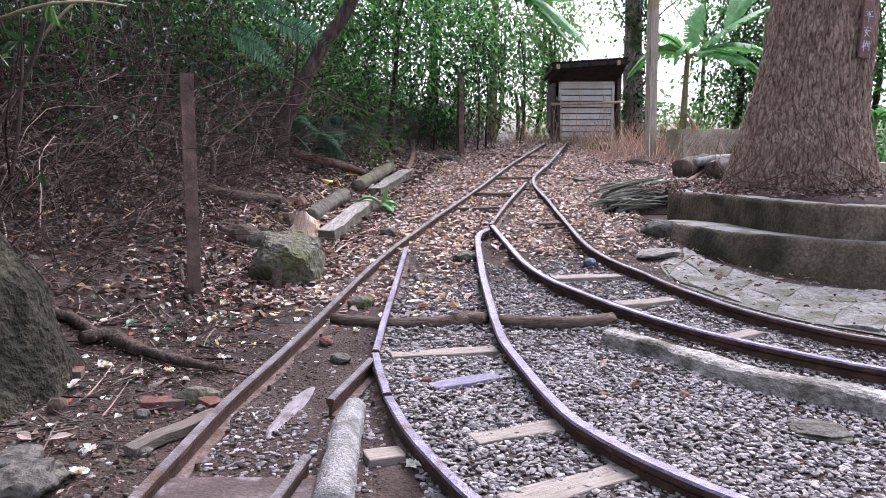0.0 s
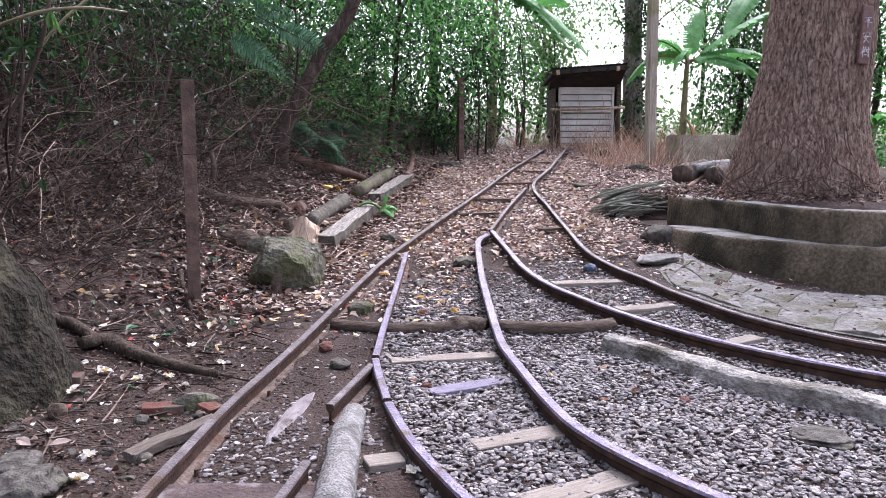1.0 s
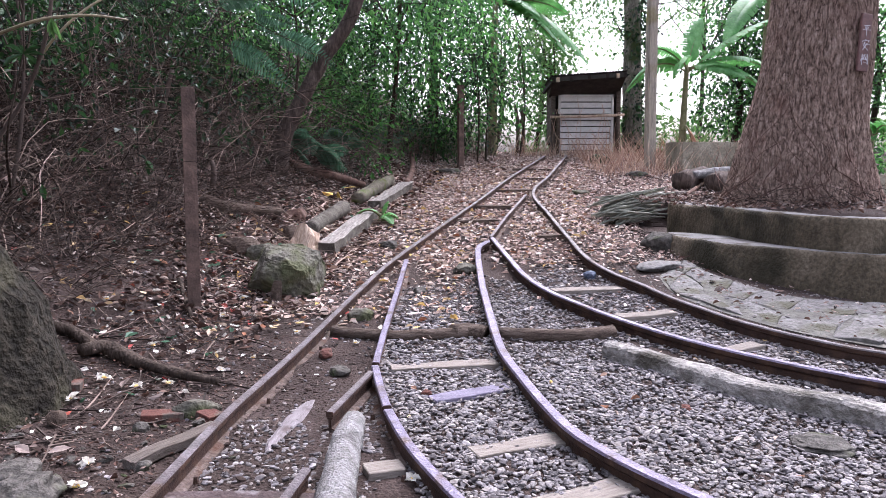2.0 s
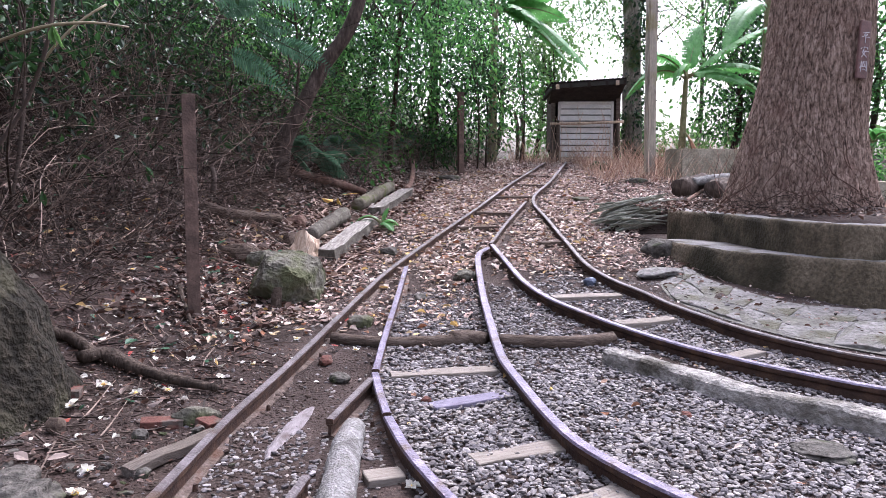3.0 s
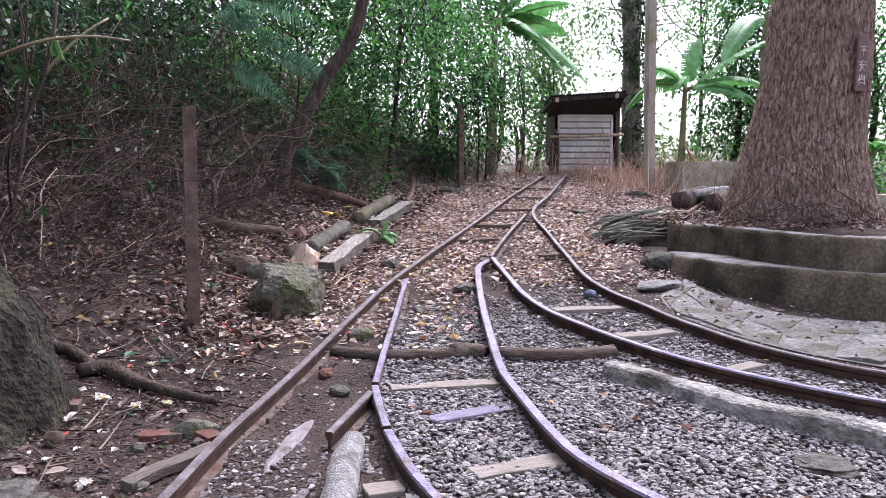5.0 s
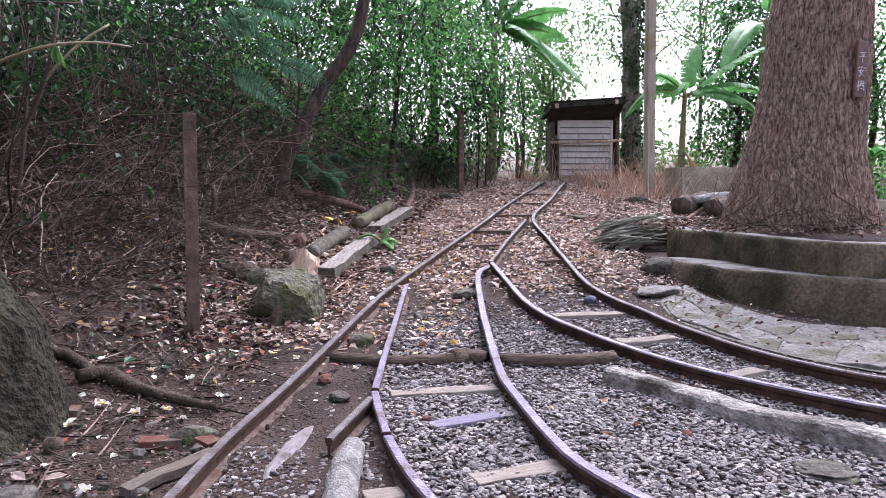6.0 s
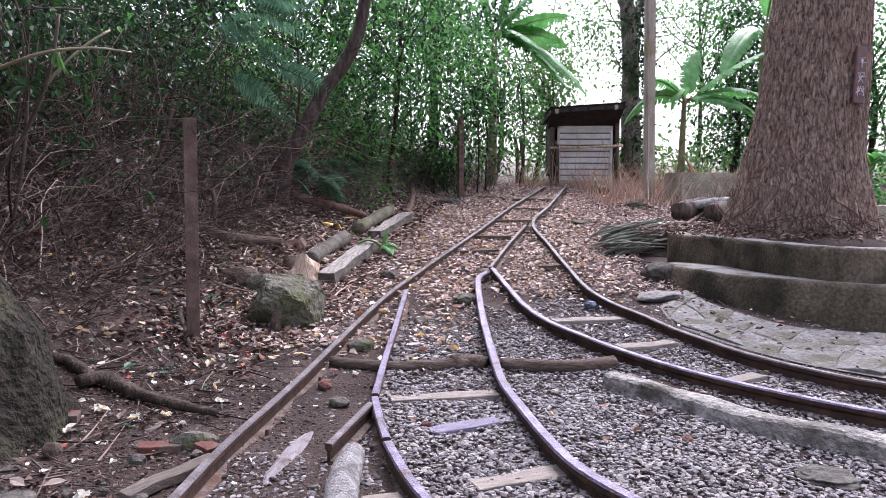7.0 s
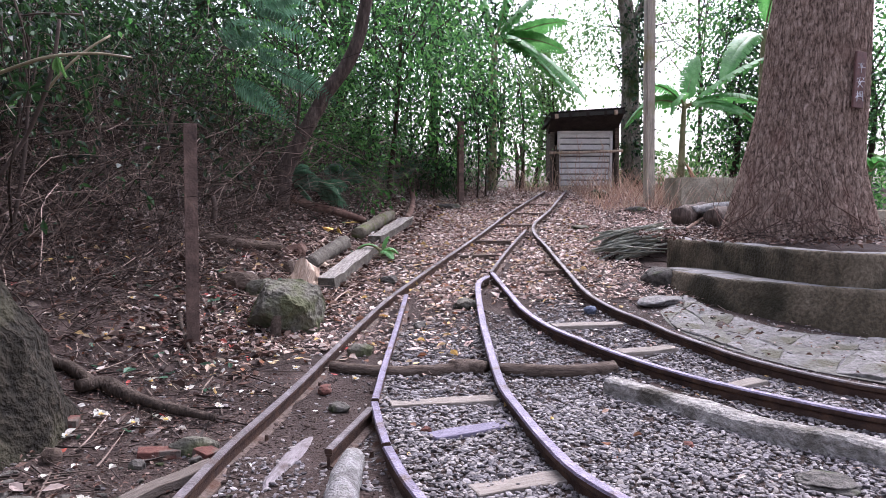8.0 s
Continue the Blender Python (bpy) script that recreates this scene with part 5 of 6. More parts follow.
sticks("fallen_twigs", rg.uniform(1.2, 4.2, 500) - 0.05 * y, y, 0.12, 0.5, 0.004, 0.008, 4, "thin dry twigs lying beside the track", M_TWIG)


# single fallen flowers
def flower(p, size, turn, centre):
    ob = empty("fallen_flower", (p[0], p[1], p[2] + 0.012), "white fallen flower with yellow heart on the dirt" if centre else "white fallen flower lying on the dirt", "flower", "fallen flowers", turn)
    rf = np.random.RandomState(int(turn) + 3)
    for i in range(9):
        a = i * 0.75 + rf.rand() * 0.3
        v, q = leaf_arrays(np.array([[0, 0, 0.008]]), np.array([[math.cos(a), math.sin(a), 1.1 * rf.rand()]]), np.array([[0.6 * rf.randn(), 0.6 * rf.randn(), 1]]), size * (0.5 + 0.35 * rf.rand()), 0.27 + 0.16 * rf.rand(), 0.3, 0.2 * rf.randn())
        bulk("petal", v, q, M_PETAL, ob)
    bm = bmesh.new()
    bmesh.ops.create_icosphere(bm, subdivisions=2, radius=size * (0.3 if centre else 0.12))
    bmesh.ops.scale(bm, vec=(1, 1, 0.5), verts=bm.verts)
    bmesh.ops.translate(bm, vec=(0, 0, 0.012), verts=bm.verts)
    part("heart", bm, M_YELLOW, ob, "yellow heart")


for i, (p, s) in enumerate((
    ((-1.620, 4.638, 0.078), 0.05), ((-1.890, 4.720, 0.109), 0.05), ((-1.925, 4.091, 0.076), 0.06), ((-1.940, 3.745, 0.064), 0.07), ((-2.020, 3.871, 0.080), 0.05), ((-1.551, 4.070, 0.050), 0.05), ((-1.332, 4.336, 0.052), 0.045),
    ((-1.702, 3.993, 0.054), 0.05), ((-1.205, 4.590, 0.061), 0.04), ((-1.433, 5.517, 0.137), 0.055), ((-1.044, 5.170, 0.095), 0.045), ((-1.630, 5.940, 0.197), 0.055), ((-1.495, 2.998, 0.026), 0.055), ((-1.444, 2.786, 0.022), 0.06),
    ((-1.662, 5.492, 0.150), 0.05), ((-2.202, 5.585, 0.316), 0.055), ((-2.466, 5.829, 0.501), 0.05), ((-2.375, 5.155, 0.335), 0.05), ((-0.125, 2.877, 0.012), 0.05), ((-0.593, 4.929, 0.072), 0.04), ((-1.242, 5.427, 0.121), 0.045),
)):
    flower(p, s * 1.05, i * 73, i % 3 != 0)

# leaves on the planter soil, on its walls and on the paving
a, d = rg.rand(2200) * 6.28, np.sqrt(rg.rand(2200)) * 1.75
px, py = TREE_X - 0.1 + np.cos(a) * d, TREE_Y + np.sin(a) * d
k = (np.hypot(px - TREE_X, py - TREE_Y) > 0.9)
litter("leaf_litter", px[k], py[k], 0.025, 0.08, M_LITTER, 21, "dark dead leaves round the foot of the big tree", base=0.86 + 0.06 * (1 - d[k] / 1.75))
u, w = rg.rand(160), rg.rand(160)
ea, eb = EDGE_A[(u * (len(EDGE_A) - 1)).astype(int)], EDGE_B[(u * (len(EDGE_B) - 1)).astype(int)]
on = ea * (1 - w)[:, None] + eb * w[:, None]
litter("leaf_litter", on[:, 0], on[:, 1], 0.025, 0.06, M_LITTER, 22, "a few brown leaves on the stone paving", base=on[:, 2] + 0.02, flat=0.15)
x, y = rg.uniform(1.75, 4.4, 2200), rg.uniform(4.6, 8.2, 2200)
k = off_rails(x, y, 0.05) & ~on_walls(x, y)
pebbles("gravel", x[k], y[k], 0.012, 0.035, 7, "small loose grit beside the side track", 1)

y = 3.6 + 8 * rg.rand(170)
litter("green_leaves", bank_foot(y) + 0.8 - 2.6 * rg.rand(170), y, 0.05, 0.1, M_FERN, 23, "dark green fallen leaves on the bank", width=0.35)
y = 6.8 + 3.0 * rg.rand(260)
sticks("fallen_twigs", bank_foot(y) + 0.9 - 1.6 * rg.rand(260), y, 0.15, 0.6, 0.004, 0.012, 8, "dry broken sticks round the logs", M_PALETWIG, 0.05)

litter("yellow_leaves", np.array(((-1.433, 10.115, 0.800)[0], (-1.398, 10.313, 0.821)[0], (-1.467, 9.924, 0.779)[0])), np.array(((-1.433, 10.115, 0.800)[1], (-1.398, 10.313, 0.821)[1], (-1.467, 9.924, 0.779)[1])), 0.2, 0.32, M_YELLOW, 41, "large yellowed leaves lying on the logs", width=0.2, base=np.array(((-1.433, 10.115, 0.800)[2], (-1.398, 10.313, 0.821)[2], (-1.467, 9.924, 0.779)[2])) + 0.12)

# ---- plants ----
def leaves_in(centres, spread, per, low, high, seed, width=0.3, droop=0.5):
    """Leaves in clumps round the given centres."""
    r = np.random.RandomState(seed)
    c = np.repeat(np.asarray(centres), per, axis=0)
    n = len(c)
    off = r.randn(n, 3) * spread
    pos = c + off
    along = unit(off) + r.randn(n, 3) * 0.6 + np.array([0, 0, -droop])
    up = np.array([0, 0, 1.0]) + r.randn(n, 3) * 0.55
    return leaf_arrays(pos, along, up, r.uniform(low * 0.75, high * 1.25, n), width * r.uniform(0.7, 1.25, n), 0.15, 0.1)


def clumps(centre, radii, n, seed, hollow=0.35):
    r = np.random.RandomState(seed)
    d = unit(r.randn(n, 3)) * (hollow + (1 - hollow) * r.rand(n, 1) ** 0.6)
    k = 1 + 0.3 * np.sin(d[:, :1] * 5 + seed) * np.cos(d[:, 1:2] * 4 + seed)
    return np.asarray(centre) + d * k * np.asarray(radii)


def tree(base, top, lean, r0, crown, radii, n, per, leaf, material, seed, label, spread=0.3, limbs=9, bark=None, group="", name="tree", width=0.24):
    """A tapered trunk with limbs that reach into a crown of leaf clumps."""
    base, top = np.array(base), np.array(top)
    ob = empty(name, base, label, "shrub" if name == "shrub" else "tree", group)
    r = np.random.RandomState(seed)
    t = np.linspace(0, 1, 6)[:, None]
    line = base + (top - base) * t + np.array(lean) * np.sin(t * math.pi) + r.randn(6, 3) * 0.03 * np.linalg.norm(top - base) * 0.2 * (t > 0)
    line = curve_points(line, 0.25)
    line[0][2] -= 0.15
    v, f = tube(line - base, np.linspace(r0, r0 * 0.45, len(line)), 12, 0.05, seed)
    mesh_object("trunk", v, f, bark or M_BARK_DARK, ob, smooth=True)
    cc = clumps(crown, radii, n, seed)
    for i in range(limbs):
        tip = cc[r.randint(len(cc))]
        a = line[int(len(line) * (0.45 + 0.5 * r.rand()))]
        mid = a + (tip - a) * 0.5 + r.randn(3) * 0.12 * np.linalg.norm(tip - a) * 0.5
        v, f = tube(curve_points([a, mid, tip], 0.3) - base, np.linspace(r0 * 0.35, 0.008, len(curve_points([a, mid, tip], 0.3))), 6)
        mesh_object("limb", v, f, bark or M_BARK_DARK, ob, smooth=True)
    v, q = leaves_in(cc, spread, per, leaf * 0.7, leaf * 1.3, seed, width)
    bulk("crown", v - base, q, material, ob)
    return ob


def gz(x, y):
    return (x, y, relief_z(x, y))


# leaning tree on the bank
lt = (-2.2, 9.8, 1.18)
LY = lt[1]
leaning = empty("tree", lt, "slim dark tree leaning over the track", "tree")
LL = [lt, (-1.890, 9.000, 1.693), (-1.676, 9.000, 2.091), (-1.397, 9.000, 2.583), (-1.192, 9.000, 2.842), (-1.006, 9.000, 3.227), (-0.879, 9.000, 3.827), (-0.618, 9.200, 5.201)]
LL = [(p[0] * LY / p[1] if i and i < 7 else p[0], LY, (p[2] - 1.3) * LY / p[1] + 1.3 if i and i < 7 else p[2]) for i, p in enumerate(LL)]
ln = curve_points(LL, 0.12)
v, f = tube(ln - np.array(lt), np.interp(np.linspace(0, 1, len(ln)), [0, 0.1, 0.4, 1], [0.16, 0.105, 0.092, 0.065]), 16, 0.05, 3)
mesh_object("trunk", v, f, M_SLIMBARK, leaning, smooth=True)
cc = clumps((-0.9, 9.6, 6.2), (1.9, 1.6, 1.0), 24, 5)
v, q = leaves_in(cc, 0.25, 34, 0.08, 0.16, 5)
bulk("crown", v - np.array(lt), q, M_LEAFDARK, leaning)

# thin trees and shrubs behind the logs
tree((-1.023, 14.083, 1.369), (-0.720, 12.600, 4.309), (0.05, 0, 0), 0.055, (-0.6, 12.8, 4.4), (1.4, 1.2, 1.9), 120, 32, 0.085, M_LEAF, 21, "slender young tree with glossy green leaves", 0.24, 10)
SHRUBS = (
    ((-0.2, 15.2), 0.024, (-0.1, 15.2, 3.7), (1.3, 1.0, 2.2), 190, M_LEAF, 31),
    ((0.9, 15.8), 0.024, (0.7, 15.8, 3.4), (0.7, 0.8, 1.8), 95, M_LEAF, 32),
    ((-1.4, 14.5), 0.024, (-1.4, 14.6, 4.7), (1.4, 1.2, 1.8), 85, M_LEAFDARK, 33),
    ((-2.9, 13.0), 0.024, (-2.8, 13.0, 5.0), (1.5, 1.3, 1.7), 120, M_LEAFDARK, 34),
    ((-2.2, 11.0), 0.024, (-2.3, 11.2, 4.2), (1.1, 1.0, 1.0), 60, M_LEAF, 35),
    ((0.35, 17.5), 0.024, (0.4, 17.8, 5.6), (1.6, 1.2, 1.8), 170, M_LEAFDARK, 36),
    ((0.7, 15.4), 0.02, (0.6, 15.4, 2.9), (0.5, 0.5, 1.4), 40, M_LEAFDARK, 39),
    ((1.75, 17.2), 0.02, (1.75, 17.2, 3.2), (0.45, 0.5, 1.1), 30, M_LEAF, 40),
    ((-0.8, 17.5), 0.024, (-0.9, 17.6, 5.0), (1.5, 1.0, 2.0), 75, M_LEAF, 38),
)
for (sx, sy), r0, crown, radii, n, m, seed in SHRUBS:
    shrub = tree(gz(sx, sy), (crown[0], crown[1], crown[2] + radii[2] * 0.6), (0.1, 0, 0), r0, crown, radii, int(n * 0.42), 40, 0.078, m, seed,
         "bushy evergreen shrub with small dark leaves" if m is M_LEAFDARK else "leafy bright green shrub beside the slope", 0.24, 14, group="shrubs on the slope", name="shrub", width=0.36)
    v, q = leaves_in(clumps(crown, radii, max(5, n // 9), seed + 300, 0.6), 0.2, 13, 0.1, 0.17, seed, 0.22)
    bulk("leaf_spray", v - np.array(gz(sx, sy)), q, M_LEAF, shrub, "larger bright green leaves", kind="stuff")

# undergrowth along the bank: leafy thickets over dead stems, mostly in the shade-darkened leaf colour
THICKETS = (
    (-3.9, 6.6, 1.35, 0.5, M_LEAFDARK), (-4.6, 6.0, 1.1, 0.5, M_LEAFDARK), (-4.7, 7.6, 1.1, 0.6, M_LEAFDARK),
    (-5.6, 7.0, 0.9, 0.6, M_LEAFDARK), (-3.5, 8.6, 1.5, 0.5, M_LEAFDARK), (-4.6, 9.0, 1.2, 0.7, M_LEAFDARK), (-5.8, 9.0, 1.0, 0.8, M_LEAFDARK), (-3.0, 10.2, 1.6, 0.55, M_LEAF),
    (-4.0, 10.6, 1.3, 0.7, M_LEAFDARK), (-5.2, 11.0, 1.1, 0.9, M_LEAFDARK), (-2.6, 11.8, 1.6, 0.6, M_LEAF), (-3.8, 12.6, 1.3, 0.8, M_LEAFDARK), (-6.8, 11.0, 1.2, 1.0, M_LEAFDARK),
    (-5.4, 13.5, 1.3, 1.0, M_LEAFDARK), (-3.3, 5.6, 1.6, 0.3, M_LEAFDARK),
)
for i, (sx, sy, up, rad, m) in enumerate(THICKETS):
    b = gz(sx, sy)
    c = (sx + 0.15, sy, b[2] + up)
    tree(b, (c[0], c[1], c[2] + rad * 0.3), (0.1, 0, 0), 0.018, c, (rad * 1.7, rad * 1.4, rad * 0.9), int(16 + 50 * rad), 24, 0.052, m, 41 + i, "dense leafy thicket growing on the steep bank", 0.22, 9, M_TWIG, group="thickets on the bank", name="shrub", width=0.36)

# tall trees behind, and unseen crowns added over the bank to shade it
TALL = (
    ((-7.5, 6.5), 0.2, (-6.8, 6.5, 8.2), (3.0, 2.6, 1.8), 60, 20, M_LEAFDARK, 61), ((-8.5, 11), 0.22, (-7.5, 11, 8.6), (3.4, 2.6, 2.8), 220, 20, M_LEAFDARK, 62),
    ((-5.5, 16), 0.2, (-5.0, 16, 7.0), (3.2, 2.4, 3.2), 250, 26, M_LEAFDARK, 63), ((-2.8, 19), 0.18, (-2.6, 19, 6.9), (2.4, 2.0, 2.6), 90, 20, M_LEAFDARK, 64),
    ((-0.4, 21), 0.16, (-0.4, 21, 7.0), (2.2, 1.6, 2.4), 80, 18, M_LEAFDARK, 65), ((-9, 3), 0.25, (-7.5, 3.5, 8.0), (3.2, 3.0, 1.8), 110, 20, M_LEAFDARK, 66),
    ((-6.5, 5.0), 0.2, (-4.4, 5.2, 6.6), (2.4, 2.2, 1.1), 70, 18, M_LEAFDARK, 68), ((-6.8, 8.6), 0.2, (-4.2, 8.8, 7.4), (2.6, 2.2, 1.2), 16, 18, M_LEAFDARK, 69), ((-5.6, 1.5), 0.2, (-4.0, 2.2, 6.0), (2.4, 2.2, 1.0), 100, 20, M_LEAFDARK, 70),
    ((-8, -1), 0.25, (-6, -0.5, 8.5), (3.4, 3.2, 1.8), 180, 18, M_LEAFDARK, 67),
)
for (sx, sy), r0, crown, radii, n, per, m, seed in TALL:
    tree(gz(sx, sy), crown, (0.2, 0, 0), r0, crown, radii, n, per, 0.16, m, seed, "tall evergreen tree by the bank, most added unseen for shade", 0.36, 12, group="tall trees on the bank")

# dark tree behind the pole, and airy trees against the sky
db = gz(4.95, 19.5)
tree(db, (4.477, 19.500, 10.733), (0.0, 0, 0), 0.27, (5.0, 19.5, 9.4), (2.6, 1.8, 1.8), 26, 14, 0.15, M_LEAFDARK, 71, "tall ivy-clad dark tree behind the shed", 0.3, 14, M_HAZEBARK)
v, q = leaves_in(np.stack([np.random.RandomState(4).normal(4.95, 0.22, 160), np.random.RandomState(5).normal(19.3, 0.15, 160), np.random.RandomState(6).uniform(1.6, 7, 160)], axis=1), 0.1, 10, 0.06, 0.12, 8, 0.4)
ivy = bulk("ivy", v, q, M_LEAFDARK, None, "dark green ivy climbing the tree trunk", "ivy", "stuff")
AIRY = (
    ((3.2, 26), (3.4, 26, 7.2), (2.6, 1.8, 3.2), 110, 17, M_LEAFPALE, 72), ((6.6, 27), (6.8, 27, 8.0), (3.0, 2.0, 3.2), 120, 16, M_LEAFPALE, 73),
    ((9.4, 21), (9.2, 21, 5.2), (1.7, 1.4, 3.3), 130, 24, M_LEAFDARK, 74), ((7.9, 20.5), (7.9, 20.5, 4.4), (1.05, 1.0, 2.6), 95, 24, M_LEAF, 75),
    ((12.5, 22), (12.5, 22, 5.5), (3.0, 2.0, 3.8), 230, 26, M_LEAF, 76), ((1.6, 24), (1.8, 24, 4.6), (1.3, 1.4, 2.6), 50, 16, M_LEAFPALE, 77),
    ((3.2, 22), (3.1, 22, 4.1), (0.9, 1.0, 1.9), 70, 24, M_LEAFPALE, 81),
    ((10.5, 31), (10.5, 31, 9.5), (4.0, 2.5, 3.0), 150, 16, M_LEAFPALE, 78), ((15, 17), (15, 17, 6), (3, 3, 3.6), 200, 22, M_LEAFDARK, 79),
)
for (sx, sy), crown, radii, n, per, m, seed in AIRY:
    tree(gz(sx, sy), crown, (0.2, 0, 0), 0.1, crown, radii, int(n * 1.1), int(per * 1.9), 0.1, m, seed, "airy tree with pale sunlit leaves against the sky" if m is M_LEAFPALE else "dense dark green tree behind the planter", 0.36, 14, group="trees beyond the crest", width=0.34)

# low growth beyond the crest
r = np.random.RandomState(3)
cx, cy = r.uniform(-4, 16, 420), r.uniform(20.5, 27, 420)
k = ~((cx > 1.6) & (cx < 2.6) | (cx > 4.2) & (cx < 5.2))
v, q = leaves_in(np.stack([cx, cy, relief(cx, cy) + r.uniform(0, 1.2, 420)], axis=1)[k], 0.28, 16, 0.08, 0.2, 9, 0.28)
bulk("undergrowth", v, q, M_LEAFPALE, None, "low pale green growth beyond the crest", "undergrowth", "stuff")

cy = r.uniform(11.5, 19, 380)
cx = bank_foot(cy) - 0.25 - 5 * r.rand(380) ** 1.3
v, q = leaves_in(np.stack([cx, cy, relief(cx, cy) + r.uniform(0.02, 0.5, 380)], axis=1), 0.16, 16, 0.06, 0.13, 10, 0.25)
bulk("undergrowth", v, q, M_LEAF, None, "low green growth covering the upper bank", "undergrowth", "stuff")
# lit leaf colour again, to lighten the shaded floor under the shrubs
y = r.uniform(9, 19, 6000)
litter("leaf_litter", bank_foot(y) + 0.2 - 5.5 * r.rand(6000), y, 0.04, 0.1, M_LITLITTER, 17, "dead leaves in lit colours on the upper bank")

cy = r.uniform(15.2, 19, 220)
cx = bank_foot(cy) - 0.7 + 1.5 * r.rand(220)
v, q = leaves_in(np.stack([cx, cy, relief(cx, cy) + 0.05 + 0.75 * r.rand(220) ** 1.5], axis=1), 0.14, 18, 0.05, 0.11, 12, 0.22)
bulk("undergrowth", v, q, M_LEAFDARK, None, "dark low growth at the foot of the shrubs", "undergrowth", "stuff")
cx, cy = r.uniform(6.2, 10.5, 150), r.uniform(12.2, 16, 150)
v, q = leaves_in(np.stack([cx, cy, relief(cx, cy) + 0.8 * r.rand(150)], axis=1), 0.15, 14, 0.06, 0.14, 15, 0.25)
bulk("undergrowth", v, q, M_LEAF, None, "low green growth beyond the planter", "undergrowth", "stuff")
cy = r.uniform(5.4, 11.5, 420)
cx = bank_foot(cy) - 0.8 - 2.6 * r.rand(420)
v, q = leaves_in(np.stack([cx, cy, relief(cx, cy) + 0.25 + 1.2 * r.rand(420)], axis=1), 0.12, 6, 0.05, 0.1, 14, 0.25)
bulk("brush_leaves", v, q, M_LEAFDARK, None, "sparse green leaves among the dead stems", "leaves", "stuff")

# dead stems arching over the bank
def arching(name, n, seed, x0, x1, y0, y1, low, high, r0, r1, label, material, rise=1.0):
    r = np.random.RandomState(seed)
    y = r.uniform(y0, y1, n)
    x = bank_foot(y) + r.uniform(x0, x1, n)
    z = relief(x, y)
    l, a = r.uniform(low, high, n), r.rand(n) * 6.28
    t = np.linspace(0, 1, 8)[None, :]
    up = rise * r.uniform(0.08, 0.6, n)[:, None] * l[:, None]
    out = r.uniform(0.4, 1.1, n)[:, None] * l[:, None]
    px = x[:, None] + np.cos(a)[:, None] * out * t ** 1.2 + 0.12 * out * t
    py = y[:, None] + np.sin(a)[:, None] * out * t ** 1.2
    pz = z[:, None] + up * (2.3 * t - 1.75 * t * t)
    jit = r.randn(n, 8, 3) * 0.036 * l[:, None, None] * np.linspace(0.2, 1, 8)[None, :, None]
    pz = np.maximum(pz, relief(px.ravel(), py.ravel()).reshape(px.shape) + 0.02)
    v, q = stem_arrays(np.stack([px, py, pz], axis=-1) + jit, r.uniform(r0, r1, n))
    bulk(name, v, q, material, None, label, "brush", "stuff")


arching("dead_brush", 330, 1, -3.4, -0.8, 5.0, 10.5, 0.7, 2.3, 0.002, 0.006, "long arching pale dead stems over the bank", M_PALETWIG, 1.3)
arching("dead_brush", 1700, 4, -3.6, -0.7, 5.0, 12.0, 0.5, 1.8, 0.002, 0.005, "tangled dark dead stems over the bank", M_TWIG, 1.2)
arching("dead_brush", 6000, 2, -3.6, -0.45, 4.8, 12.0, 0.2, 0.8, 0.002, 0.0045, "fine dry dark twigs matting the bank", M_TWIG, 0.8)
arching("dead_brush", 170, 5, -3.6, -0.9, 5.0, 11.0, 1.6, 3.4, 0.003, 0.007, "tall thin bare stems rising through the thicket", M_TWIG, 1.7)
arching("dead_brush", 480, 7, -1.9, -0.7, 7.0, 9.6, 0.3, 1.0, 0.003, 0.007, "grey-brown dead stems round the leaning tree", M_GREYTWIG, 1.2)
arching("dead_brush", 110, 8, 0.5, 1.5, 15.6, 17.6, 0.5, 1.5, 0.004, 0.009, "grey-brown dead stems beside the shed", M_GREYTWIG, 1.8)
arching("dead_brush", 420, 6, -0.9, 0.3, 14.8, 18.5, 0.5, 1.7, 0.003, 0.007, "thin dry stems at the foot of the shrubs", M_GREYTWIG, 1.8)
arching("dead_brush", 420, 3, -1.6, -0.2, 11.0, 16.5, 0.5, 1.6, 0.003, 0.008, "thin bare stems below the shrubs", M_GREYTWIG, 1.3)

